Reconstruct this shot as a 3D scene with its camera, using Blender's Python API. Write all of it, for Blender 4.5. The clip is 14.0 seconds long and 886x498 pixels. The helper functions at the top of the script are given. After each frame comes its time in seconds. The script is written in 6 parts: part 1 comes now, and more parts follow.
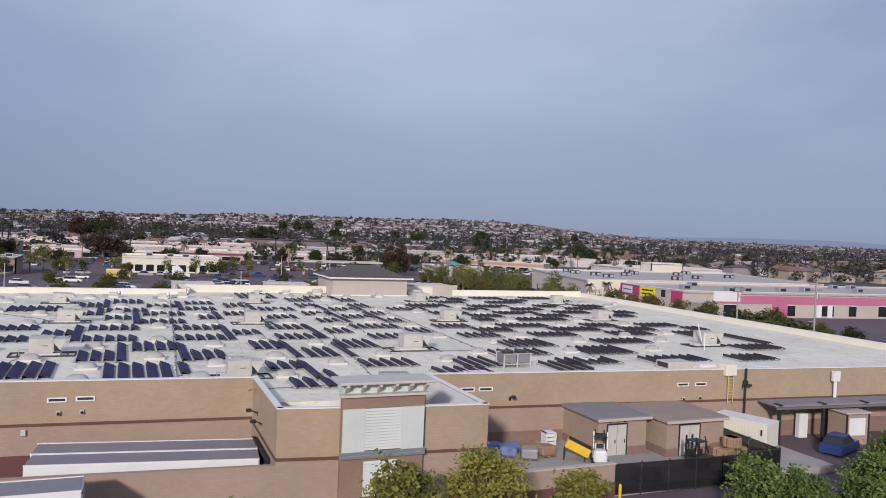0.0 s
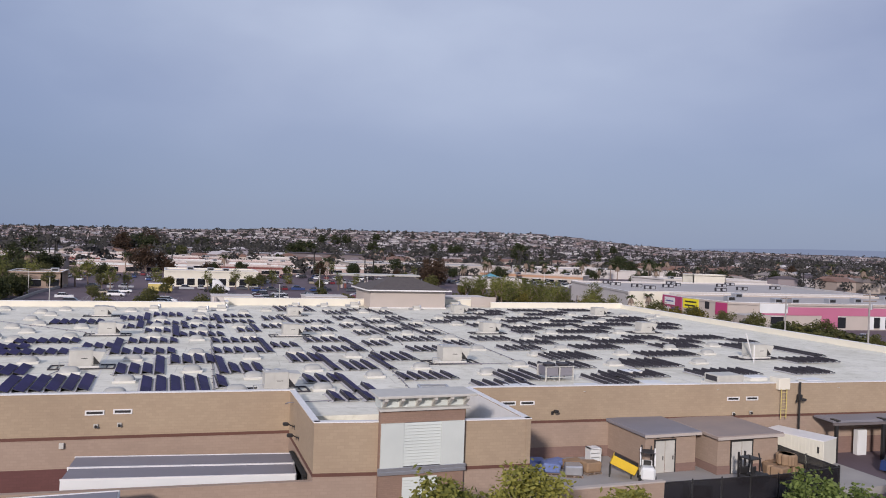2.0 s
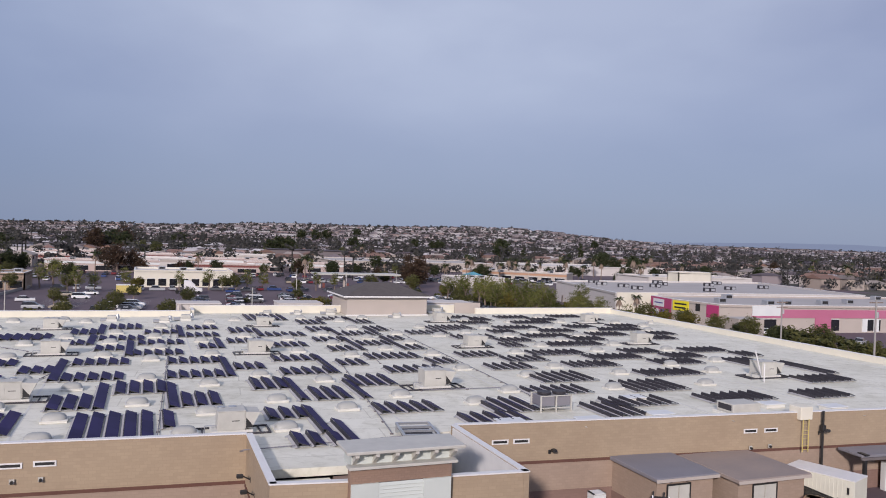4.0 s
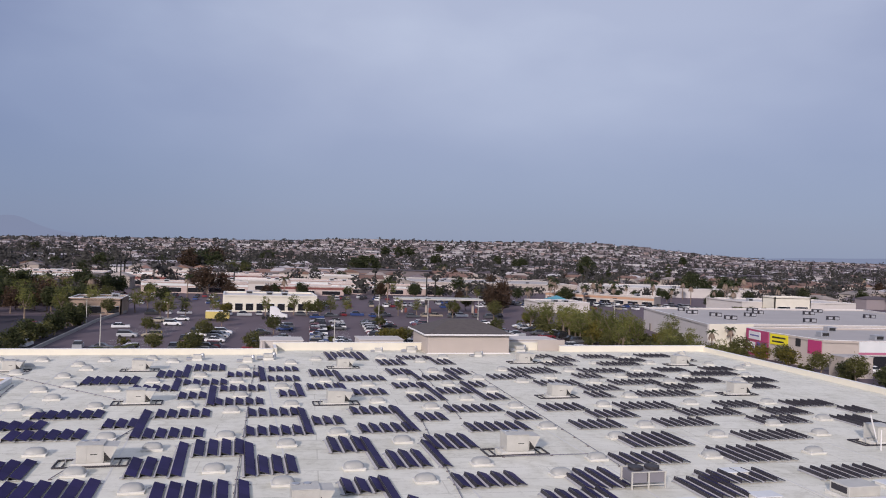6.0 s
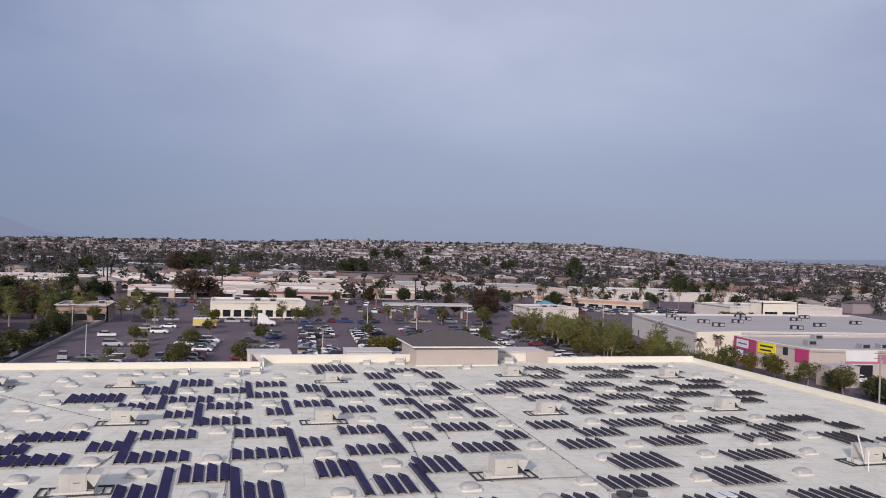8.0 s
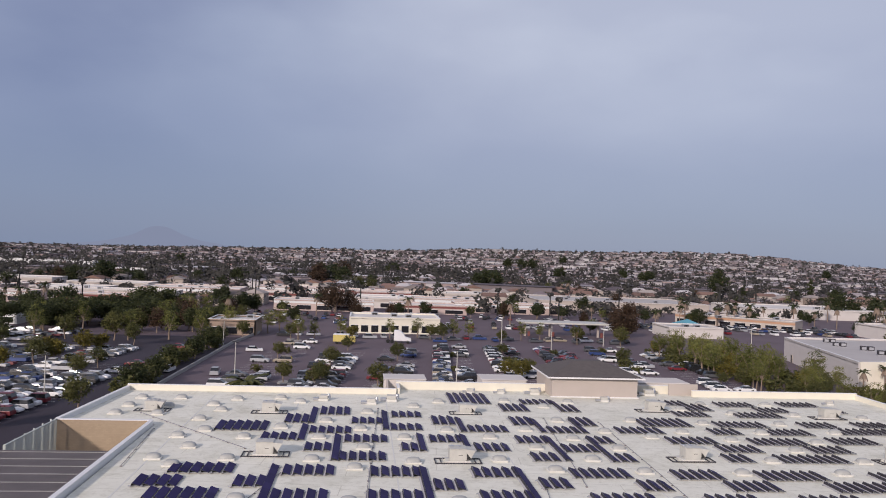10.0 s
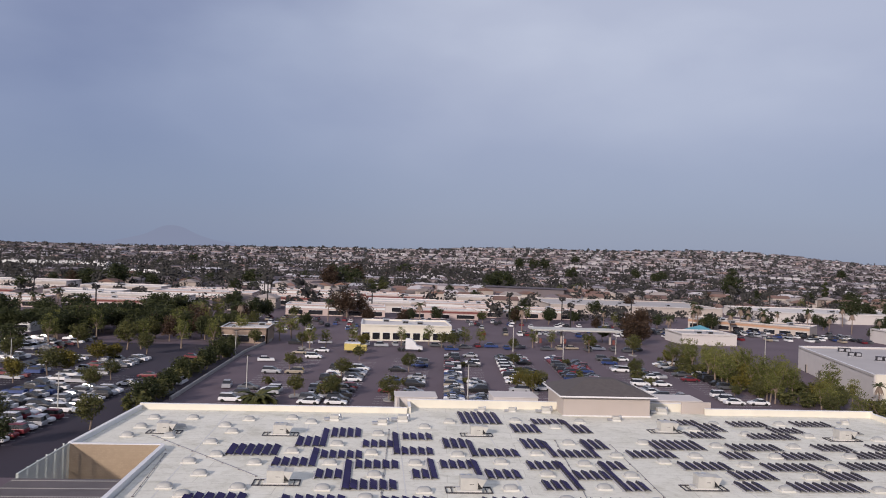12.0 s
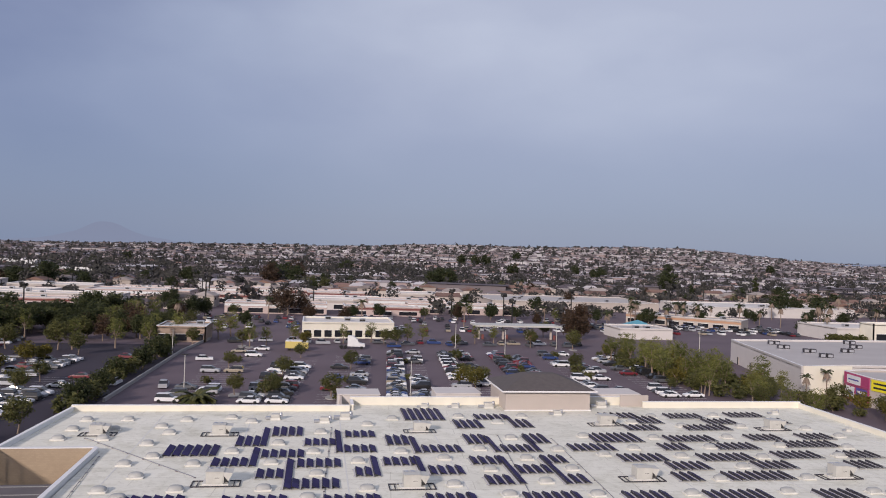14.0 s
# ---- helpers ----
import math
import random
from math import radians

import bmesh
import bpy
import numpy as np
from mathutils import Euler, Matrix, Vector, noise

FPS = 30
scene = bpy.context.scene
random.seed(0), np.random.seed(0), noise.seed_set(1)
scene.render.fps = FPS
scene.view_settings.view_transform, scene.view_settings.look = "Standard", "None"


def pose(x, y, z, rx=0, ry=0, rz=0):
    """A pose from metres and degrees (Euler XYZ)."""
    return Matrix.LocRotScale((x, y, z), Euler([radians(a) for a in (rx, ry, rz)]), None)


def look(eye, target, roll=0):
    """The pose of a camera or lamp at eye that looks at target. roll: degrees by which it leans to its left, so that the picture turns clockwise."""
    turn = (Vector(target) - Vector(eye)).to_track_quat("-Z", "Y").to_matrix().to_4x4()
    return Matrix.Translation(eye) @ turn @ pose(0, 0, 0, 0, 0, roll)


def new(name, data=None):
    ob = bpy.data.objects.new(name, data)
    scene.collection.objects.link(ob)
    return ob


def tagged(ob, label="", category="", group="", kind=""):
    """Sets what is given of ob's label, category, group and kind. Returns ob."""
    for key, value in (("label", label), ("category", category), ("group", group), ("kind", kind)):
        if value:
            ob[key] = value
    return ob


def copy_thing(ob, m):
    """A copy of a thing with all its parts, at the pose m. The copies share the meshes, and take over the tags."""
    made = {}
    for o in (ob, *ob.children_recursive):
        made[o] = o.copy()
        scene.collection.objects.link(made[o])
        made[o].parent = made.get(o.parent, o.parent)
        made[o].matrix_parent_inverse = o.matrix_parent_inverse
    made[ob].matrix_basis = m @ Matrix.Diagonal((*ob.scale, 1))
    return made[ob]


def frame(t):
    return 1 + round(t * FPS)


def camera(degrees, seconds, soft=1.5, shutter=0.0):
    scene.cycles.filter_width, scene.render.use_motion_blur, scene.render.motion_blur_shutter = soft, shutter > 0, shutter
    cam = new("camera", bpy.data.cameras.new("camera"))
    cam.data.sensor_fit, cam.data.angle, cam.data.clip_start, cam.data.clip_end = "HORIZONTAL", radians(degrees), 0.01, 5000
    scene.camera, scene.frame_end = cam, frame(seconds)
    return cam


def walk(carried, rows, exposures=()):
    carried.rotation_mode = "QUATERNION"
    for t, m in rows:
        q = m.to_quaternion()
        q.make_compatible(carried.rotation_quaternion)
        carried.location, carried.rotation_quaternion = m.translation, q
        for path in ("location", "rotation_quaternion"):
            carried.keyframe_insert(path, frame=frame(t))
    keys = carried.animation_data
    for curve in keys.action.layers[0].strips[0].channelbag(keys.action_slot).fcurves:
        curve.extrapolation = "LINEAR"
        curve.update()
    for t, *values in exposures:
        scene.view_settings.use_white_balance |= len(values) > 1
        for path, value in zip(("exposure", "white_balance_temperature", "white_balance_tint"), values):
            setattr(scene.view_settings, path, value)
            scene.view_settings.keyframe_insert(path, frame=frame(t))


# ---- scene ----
cam = camera(60.23, 14.0, soft=1.0)
PATH = [
    (0, (-9.304, -57.474, 18.058), (-5.441, -48.252, 17.843), 2.46),
    (0.5, (-9.196, -57.177, 18.029), (-5.428, -47.915, 17.891), 2.29),
    (1, (-9.139, -56.899, 17.949), (-5.848, -47.457, 17.868), 2.12),
    (1.5, (-9.103, -56.745, 17.870), (-5.725, -47.333, 17.807), 2.07),
    (2, (-8.900, -56.151, 17.775), (-5.497, -46.747, 17.713), 2.04),
    (2.5, (-8.404, -54.554, 17.754), (-4.947, -45.171, 17.679), 1.95),
    (2.7, (-8.148, -53.734, 17.820), (-4.650, -44.366, 17.725), 1.95),
    (4.8, (-5.562, -46.786, 20.764), (-1.917, -37.475, 20.630), 2.01),
    (5, (-5.494, -46.578, 21.145), (-1.991, -37.212, 21.037), 2.03),
    (5.5, (-5.439, -46.264, 22.039), (-2.481, -36.712, 22.008), 1.99),
    (6, (-5.422, -46.059, 22.954), (-2.817, -36.404, 22.978), 1.93),
    (6.5, (-5.403, -45.916, 23.779), (-2.879, -36.240, 23.816), 1.90),
    (7, (-5.328, -45.868, 24.056), (-2.612, -36.244, 24.098), 1.94),
    (7.2, (-5.330, -45.889, 24.139), (-2.544, -36.286, 24.174), 1.95),
    (9.3, (-5.268, -44.777, 26.753), (-3.301, -34.973, 26.825), 2.13),
    (9.5, (-5.270, -44.611, 27.103), (-3.670, -34.740, 27.178), 2.11),
    (10, (-5.269, -44.219, 27.932), (-4.243, -34.272, 28.016), 2.08),
    (10.5, (-5.251, -44.033, 28.888), (-4.539, -34.058, 28.969), 2.11),
    (11, (-5.205, -43.947, 29.793), (-4.789, -33.956, 29.870), 2.08),
    (11.5, (-5.221, -43.853, 30.683), (-4.704, -33.867, 30.750), 1.98),
    (12, (-5.235, -43.891, 31.150), (-4.360, -33.929, 31.203), 2.01),
    (12.5, (-5.267, -43.828, 31.285), (-4.110, -33.895, 31.331), 1.98),
    (13, (-5.310, -43.748, 31.246), (-3.949, -33.841, 31.288), 1.97),
    (13.5, (-5.343, -43.746, 31.194), (-3.828, -33.862, 31.230), 1.95),
    (14, (-5.318, -43.693, 31.101), (-3.691, -33.826, 31.137), 1.93),
]
walk(cam, [(t, look(eye, target, roll)) for t, eye, target, roll in PATH], exposures=[(0, 0.05, 6330, 16), (6.5, 0.02, 6410, 18), (9.5, 0.04, 6680, 17), (14, 0.04, 6640, 17)])

# ---- light ----
SUN = Vector((-6.9, -10.2, 4.7)).normalized()
world = bpy.data.worlds.new("world")
scene.world = world
world.use_nodes = True
wt = world.node_tree
sky = wt.nodes.new("ShaderNodeTexSky")
sky.sky_type = "NISHITA"
sky.sun_disc = False
sky.sun_elevation = math.asin(SUN.z)
sky.sun_rotation = math.atan2(SUN.x, SUN.y)
sky.air_density, sky.dust_density, sky.ozone_density = 1.0, 1.5, 2.0
dim = wt.nodes.new("ShaderNodeVectorMath")
dim.operation = "SCALE"
dim.inputs["Scale"].default_value = 0.10
wt.links.new(sky.outputs[0], dim.inputs[0])
# a high, thin overcast: a gradient from the horizon up, with soft brighter patches
coord = wt.nodes.new("ShaderNodeTexCoord")
split = wt.nodes.new("ShaderNodeSeparateXYZ")
wt.links.new(coord.outputs["Generated"], split.inputs[0])
ramp = wt.nodes.new("ShaderNodeValToRGB")
ramp.color_ramp.elements[0].position, ramp.color_ramp.elements[0].color = 0.0, (0.275, 0.340, 0.462, 1)
ramp.color_ramp.elements[1].position, ramp.color_ramp.elements[1].color = 1.0, (0.42, 0.46, 0.58, 1)
for p, c in ((0.06, (0.261, 0.328, 0.468, 1)), (0.16, (0.247, 0.303, 0.456, 1)), (0.32, (0.272, 0.318, 0.464, 1))):
    e = ramp.color_ramp.elements.new(p)
    e.color = c
wt.links.new(split.outputs[2], ramp.inputs[0])
stretch = wt.nodes.new("ShaderNodeMapping")
stretch.inputs["Scale"].default_value = (1.5, 1.1, 3.2)
stretch.inputs["Rotation"].default_value = (0.0, 0.35, 0.2)
wt.links.new(coord.outputs["Generated"], stretch.inputs[0])
puffs = wt.nodes.new("ShaderNodeTexNoise")
puffs.inputs["Scale"].default_value, puffs.inputs["Detail"].default_value, puffs.inputs["Roughness"].default_value = 1.7, 5.0, 0.45
wt.links.new(stretch.outputs[0], puffs.inputs["Vector"])
spread = wt.nodes.new("ShaderNodeMapRange")
spread.inputs[1].default_value, spread.inputs[2].default_value = 0.42, 0.68
spread.inputs[3].default_value, spread.inputs[4].default_value = 0.0, 0.55
wt.links.new(puffs.outputs[0], spread.inputs[0])
# the brighter bank of cloud ahead
ahead = wt.nodes.new("ShaderNodeVectorMath")
ahead.operation = "DOT_PRODUCT"
ahead.inputs[1].default_value = Vector((math.sin(radians(21)) * 0.93, math.cos(radians(21)) * 0.93, 0.37)).normalized()
wt.links.new(coord.outputs["Generated"], ahead.inputs[0])
bank = wt.nodes.new("ShaderNodeMapRange")
bank.interpolation_type = "SMOOTHSTEP"
bank.inputs[1].default_value, bank.inputs[2].default_value = 0.82, 1.0
bank.inputs[3].default_value, bank.inputs[4].default_value = 0.0, 0.72
wt.links.new(ahead.outputs["Value"], bank.inputs[0])
sumup = wt.nodes.new("ShaderNodeMath")
wt.links.new(spread.outputs[0], sumup.inputs[0])
wt.links.new(bank.outputs[0], sumup.inputs[1])
lift = wt.nodes.new("ShaderNodeMath")
lift.operation = "MULTIPLY"
rise = wt.nodes.new("ShaderNodeMapRange")
rise.inputs[1].default_value, rise.inputs[2].default_value = 0.04, 0.28
wt.links.new(split.outputs[2], rise.inputs[0])
wt.links.new(sumup.outputs[0], lift.inputs[0])
wt.links.new(rise.outputs[0], lift.inputs[1])
cloud = wt.nodes.new("ShaderNodeMix")
cloud.data_type = "RGBA"
cloud.inputs["B"].default_value = (0.51, 0.580, 0.700, 1)
wt.links.new(lift.outputs[0], cloud.inputs["Factor"])
wt.links.new(ramp.outputs[0], cloud.inputs["A"])
# thicker, darker cloud on the western side
west = wt.nodes.new("ShaderNodeVectorMath")
west.operation = "DOT_PRODUCT"
west.inputs[1].default_value = Vector((-0.45, 0.87, 0.20)).normalized()
wt.links.new(coord.outputs["Generated"], west.inputs[0])
thick = wt.nodes.new("ShaderNodeMapRange")
thick.interpolation_type = "SMOOTHSTEP"
thick.inputs[1].default_value, thick.inputs[2].default_value = 0.82, 1.0
thick.inputs[3].default_value, thick.inputs[4].default_value = 0.0, 0.85
wt.links.new(west.outputs["Value"], thick.inputs[0])
dull = wt.nodes.new("ShaderNodeMix")
dull.data_type, dull.blend_type = "RGBA", "MULTIPLY"
dull.inputs["B"].default_value = (0.74, 0.80, 0.88, 1)
wt.links.new(thick.outputs[0], dull.inputs["Factor"])
wt.links.new(cloud.outputs["Result"], dull.inputs["A"])
both = wt.nodes.new("ShaderNodeMix")
both.data_type = "RGBA"
both.inputs["Factor"].default_value = 0.88
wt.links.new(dim.outputs[0], both.inputs["A"])
wt.links.new(dull.outputs["Result"], both.inputs["B"])
wt.links.new(both.outputs["Result"], wt.nodes["Background"].inputs[0])
wt.nodes["Background"].inputs[1].default_value = 1.0

sun = new("sun", bpy.data.lights.new("sun", "SUN"))
sun.data.energy, sun.data.angle, sun.data.color = 3.0, radians(4), (1.0, 0.915, 0.83)
sun.matrix_world = look(SUN * 200, (0, 0, 0))


# ---- materials ----
def mat(name, c1, c2=None, rough=0.8, metal=0.0, scale=1.5, fine=25.0, bump=0.15, spec=0.4, island=0.0, objrand=0.0, shift=-0.33, stretch=(1, 1, 1)):
    """A surface that varies between two colours at a coarse and a fine scale, with fine relief."""
    m = bpy.data.materials.new(name)
    m.use_nodes = True
    nt = m.node_tree
    b = nt.nodes["Principled BSDF"]
    b.inputs["Roughness"].default_value, b.inputs["Metallic"].default_value = rough, metal
    b.inputs["Specular IOR Level"].default_value = spec
    c2 = c2 or tuple(v * 0.8 for v in c1)
    geo = nt.nodes.new("ShaderNodeNewGeometry")
    mp = nt.nodes.new("ShaderNodeMapping")
    mp.inputs["Scale"].default_value = stretch
    nt.links.new(geo.outputs["Position"], mp.inputs[0])
    n1, n2 = nt.nodes.new("ShaderNodeTexNoise"), nt.nodes.new("ShaderNodeTexNoise")
    n1.inputs["Scale"].default_value, n1.inputs["Detail"].default_value = scale, 5
    n2.inputs["Scale"].default_value, n2.inputs["Detail"].default_value = fine, 3
    for n in (n1, n2):
        nt.links.new(mp.outputs[0], n.inputs["Vector"])
    mean = nt.nodes.new("ShaderNodeMath")
    mean.operation = "MULTIPLY_ADD"
    mean.inputs[1].default_value = 0.35
    nt.links.new(n2.outputs[0], mean.inputs[0])
    part1 = nt.nodes.new("ShaderNodeMath")
    part1.operation = "MULTIPLY_ADD"
    part1.inputs[1].default_value, part1.inputs[2].default_value = 1.3, shift
    nt.links.new(n1.outputs[0], part1.inputs[0])
    nt.links.new(part1.outputs[0], mean.inputs[2])
    last = mean
    for use, socket, node in ((island, "Random Per Island", geo), (objrand, "Random", None)):
        if use:
            if node is None:
                node = nt.nodes.new("ShaderNodeObjectInfo")
            more = nt.nodes.new("ShaderNodeMath")
            more.operation = "MULTIPLY_ADD"
            more.inputs[1].default_value = use
            nt.links.new(node.outputs[socket], more.inputs[0])
            off = nt.nodes.new("ShaderNodeMath")
            off.operation = "SUBTRACT"
            off.inputs[1].default_value = use / 2
            nt.links.new(last.outputs[0], off.inputs[0])
            nt.links.new(off.outputs[0], more.inputs[2])
            last = more
    mix = nt.nodes.new("ShaderNodeMix")
    mix.data_type = "RGBA"
    mix.inputs["A"].default_value, mix.inputs["B"].default_value = (*c1, 1), (*c2, 1)
    nt.links.new(last.outputs[0], mix.inputs["Factor"])
    nt.links.new(mix.outputs["Result"], b.inputs["Base Color"])
    if bump:
        bp = nt.nodes.new("ShaderNodeBump")
        bp.inputs["Strength"].default_value, bp.inputs["Distance"].default_value = bump, 0.02
        nt.links.new(n2.outputs[0], bp.inputs["Height"])
        nt.links.new(bp.outputs[0], b.inputs["Normal"])
    return m


def block_mat(name, c1, c2, course=0.2, length=0.4):
    """Painted split-face masonry: courses with slightly recessed joints."""
    m = mat(name, c1, c2, rough=0.92, scale=0.35, fine=9, bump=0.0)
    nt = m.node_tree
    geo = nt.nodes.new("ShaderNodeNewGeometry")
    sep, join = nt.nodes.new("ShaderNodeSeparateXYZ"), nt.nodes.new("ShaderNodeCombineXYZ")
    nt.links.new(geo.outputs["Position"], sep.inputs[0])
    add = nt.nodes.new("ShaderNodeMath")
    nt.links.new(sep.outputs[0], add.inputs[0])
    nt.links.new(sep.outputs[1], add.inputs[1])
    nt.links.new(add.outputs[0], join.inputs[0])
    nt.links.new(sep.outputs[2], join.inputs[1])
    br = nt.nodes.new("ShaderNodeTexBrick")
    br.inputs["Scale"].default_value = 1.0
    br.inputs["Brick Width"].default_value, br.inputs["Row Height"].default_value, br.inputs["Mortar Size"].default_value = length, course, 0.012
    br.inputs["Color1"].default_value, br.inputs["Color2"].default_value, br.inputs["Mortar"].default_value = (1, 1, 1, 1), (0.86, 0.86, 0.86, 1), (0.8, 0.8, 0.8, 1)
    nt.links.new(join.outputs[0], br.inputs["Vector"])
    b = nt.nodes["Principled BSDF"]
    old = b.inputs["Base Color"].links[0].from_socket
    mul = nt.nodes.new("ShaderNodeMix")
    mul.data_type, mul.blend_type = "RGBA", "MULTIPLY"
    mul.inputs["Factor"].default_value = 0.62
    nt.links.new(old, mul.inputs["A"])
    nt.links.new(br.outputs["Color"], mul.inputs["B"])
    nt.links.new(mul.outputs["Result"], b.inputs["Base Color"])
    bp = nt.nodes.new("ShaderNodeBump")
    bp.inputs["Strength"].default_value, bp.inputs["Distance"].default_value = 0.5, 0.02
    nt.links.new(br.outputs["Color"], bp.inputs["Height"])
    nt.links.new(bp.outputs[0], b.inputs["Normal"])
    return m


def stained(m, scale, strength, tint, seam=0.0):
    """Adds shapeless grey stains, and sheet seams, to a surface."""
    nt = m.node_tree
    b = nt.nodes["Principled BSDF"]
    geo = nt.nodes.new("ShaderNodeNewGeometry")
    n = nt.nodes.new("ShaderNodeTexNoise")
    n.inputs["Scale"].default_value, n.inputs["Detail"].default_value, n.inputs["Roughness"].default_value, n.inputs["Distortion"].default_value = scale, 7, 0.65, 0.8
    nt.links.new(geo.outputs["Position"], n.inputs["Vector"])
    r = nt.nodes.new("ShaderNodeMapRange")
    r.inputs[1].default_value, r.inputs[2].default_value = 0.50, 0.68
    r.inputs[3].default_value, r.inputs[4].default_value = 0.0, strength
    nt.links.new(n.outputs[0], r.inputs[0])
    mul = nt.nodes.new("ShaderNodeMix")
    mul.data_type, mul.blend_type = "RGBA", "MULTIPLY"
    mul.inputs["B"].default_value = (*tint, 1)
    nt.links.new(r.outputs[0], mul.inputs["Factor"])
    nt.links.new(b.inputs["Base Color"].links[0].from_socket, mul.inputs["A"])
    last = mul
    if seam:
        br = nt.nodes.new("ShaderNodeTexBrick")
        br.inputs["Scale"].default_value = 1.0
        br.inputs["Brick Width"].default_value, br.inputs["Row Height"].default_value, br.inputs["Mortar Size"].default_value = 18.0, seam, 0.05
        br.inputs["Color1"].default_value, br.inputs["Color2"].default_value, br.inputs["Mortar"].default_value = (1, 1, 1, 1), (0.93, 0.93, 0.92, 1), (0.74, 0.73, 0.71, 1)
        mp = nt.nodes.new("ShaderNodeMapping")
        mp.inputs["Rotation"].default_value = (0, 0, radians(5))
        nt.links.new(geo.outputs["Position"], mp.inputs[0])
        nt.links.new(mp.outputs[0], br.inputs["Vector"])
        last = nt.nodes.new("ShaderNodeMix")
        last.data_type, last.blend_type = "RGBA", "MULTIPLY"
        last.inputs["Factor"].default_value = 0.8
        nt.links.new(mul.outputs["Result"], last.inputs["A"])
        nt.links.new(br.outputs["Color"], last.inputs["B"])
    nt.links.new(last.outputs["Result"], b.inputs["Base Color"])
    return m


def choice_mat(name, stops, rough=0.9):
    """One of several plain colours for each separate piece of a joined mesh."""
    m = mat(name, (0.5, 0.5, 0.5), rough=rough, scale=0.02, fine=0.3, bump=0)
    nt = m.node_tree
    b = nt.nodes["Principled BSDF"]
    geo = nt.nodes.new("ShaderNodeNewGeometry")
    r = nt.nodes.new("ShaderNodeValToRGB")
    r.color_ramp.interpolation = "CONSTANT"
    r.color_ramp.elements[0].color = (*stops[0][1], 1)
    r.color_ramp.elements[1].position, r.color_ramp.elements[1].color = stops[1][0], (*stops[1][1], 1)
    for p, c in stops[2:]:
        r.color_ramp.elements.new(p).color = (*c, 1)
    nt.links.new(geo.outputs["Random Per Island"], r.inputs[0])
    mul = nt.nodes.new("ShaderNodeMix")
    mul.data_type, mul.blend_type = "RGBA", "OVERLAY"
    mul.inputs["Factor"].default_value = 0.35
    nt.links.new(r.outputs[0], mul.inputs["A"])
    nt.links.new(b.inputs["Base Color"].links[0].from_socket, mul.inputs["B"])
    nt.links.new(mul.outputs["Result"], b.inputs["Base Color"])
    return m


def leaf_mat(name, c1, c2):
    m = mat(name, c1, c2, rough=0.6, scale=0.5, fine=4, bump=0, spec=0.25, island=0.9, objrand=0.5)
    nt = m.node_tree
    b = nt.nodes["Principled BSDF"]
    tr = nt.nodes.new("ShaderNodeBsdfTranslucent")
    mx = nt.nodes.new("ShaderNodeMixShader")
    mx.inputs[0].default_value = 0.25
    nt.links.new(b.inputs["Base Color"].links[0].from_socket, tr.inputs[0])
    nt.links.new(b.outputs[0], mx.inputs[1])
    nt.links.new(tr.outputs[0], mx.inputs[2])
    nt.links.new(mx.outputs[0], nt.nodes["Material Output"].inputs[0])
    return m


M = {}
M["membrane"] = mat("roof_membrane", (0.85, 0.83, 0.725), (0.73, 0.71, 0.61), rough=0.8, scale=0.16, fine=1.1, bump=0.05, spec=0.25)
stained(M["membrane"], 0.20, 0.7, (0.76, 0.755, 0.71), 3.05)
stained(M["membrane"], 1.1, 0.5, (0.70, 0.685, 0.64))
M["curb"] = mat("white_curb", (0.74, 0.725, 0.67), (0.60, 0.59, 0.54), rough=0.7)
M["dome"] = mat("acrylic_dome", (0.46, 0.46, 0.43), (0.34, 0.34, 0.32), rough=0.45, bump=0, spec=0.35)
M["cap"] = mat("white_coping", (0.82, 0.81, 0.79), (0.7, 0.69, 0.68), rough=0.45)
M["cream"] = mat("cream_stucco", (0.80, 0.76, 0.64), (0.70, 0.66, 0.55), rough=0.85, scale=0.4)
M["tan"] = block_mat("tan_block", (0.43, 0.335, 0.23), (0.345, 0.262, 0.182))
M["pink"] = block_mat("rosy_block", (0.40, 0.302, 0.232), (0.33, 0.248, 0.192))
M["band"] = block_mat("brown_band", (0.165, 0.080, 0.060), (0.12, 0.058, 0.044))
M["brick"] = block_mat("ledge_stone", (0.36, 0.24, 0.17), (0.22, 0.15, 0.12), 0.12, 0.33)
M["white"] = mat("white_panel", (0.76, 0.77, 0.76), (0.66, 0.68, 0.68), rough=0.5, scale=0.6)
M["steel"] = mat("galvanised_steel", (0.55, 0.56, 0.58), (0.42, 0.43, 0.45), rough=0.38, metal=0.7, scale=2)
M["unit"] = mat("unit_enamel", (0.60, 0.585, 0.53), (0.44, 0.43, 0.39), rough=0.5, scale=1.2)
M["dark"] = mat("dark_metal", (0.035, 0.033, 0.033), (0.02, 0.02, 0.02), rough=0.5)
M["pv"] = mat("solar_glass", (0.046, 0.034, 0.125), (0.026, 0.020, 0.072), rough=0.45, scale=0.4, fine=6, bump=0, spec=0.03, objrand=0.6)
M["pvframe"] = mat("panel_frame", (0.09, 0.09, 0.10), (0.06, 0.06, 0.07), rough=0.4, metal=0.6)
# also dark metal parts; on the arrays its near-black stands in for shade
M["shade_and_metal"] = mat("wind_deflector", (0.055, 0.050, 0.058), (0.032, 0.030, 0.036), rough=0.6, metal=0.0)
M["deflector_pale"] = mat("pale_deflector", (0.50, 0.485, 0.48), (0.38, 0.37, 0.37), rough=0.6, scale=1.0)
M["shingle"] = mat("grey_shingle", (0.12, 0.105, 0.10), (0.08, 0.07, 0.07), rough=0.9, scale=1.5, fine=12, bump=0.5)
M["taupe"] = mat("taupe_stucco", (0.50, 0.44, 0.395), (0.43, 0.38, 0.34), rough=0.9, scale=0.3)
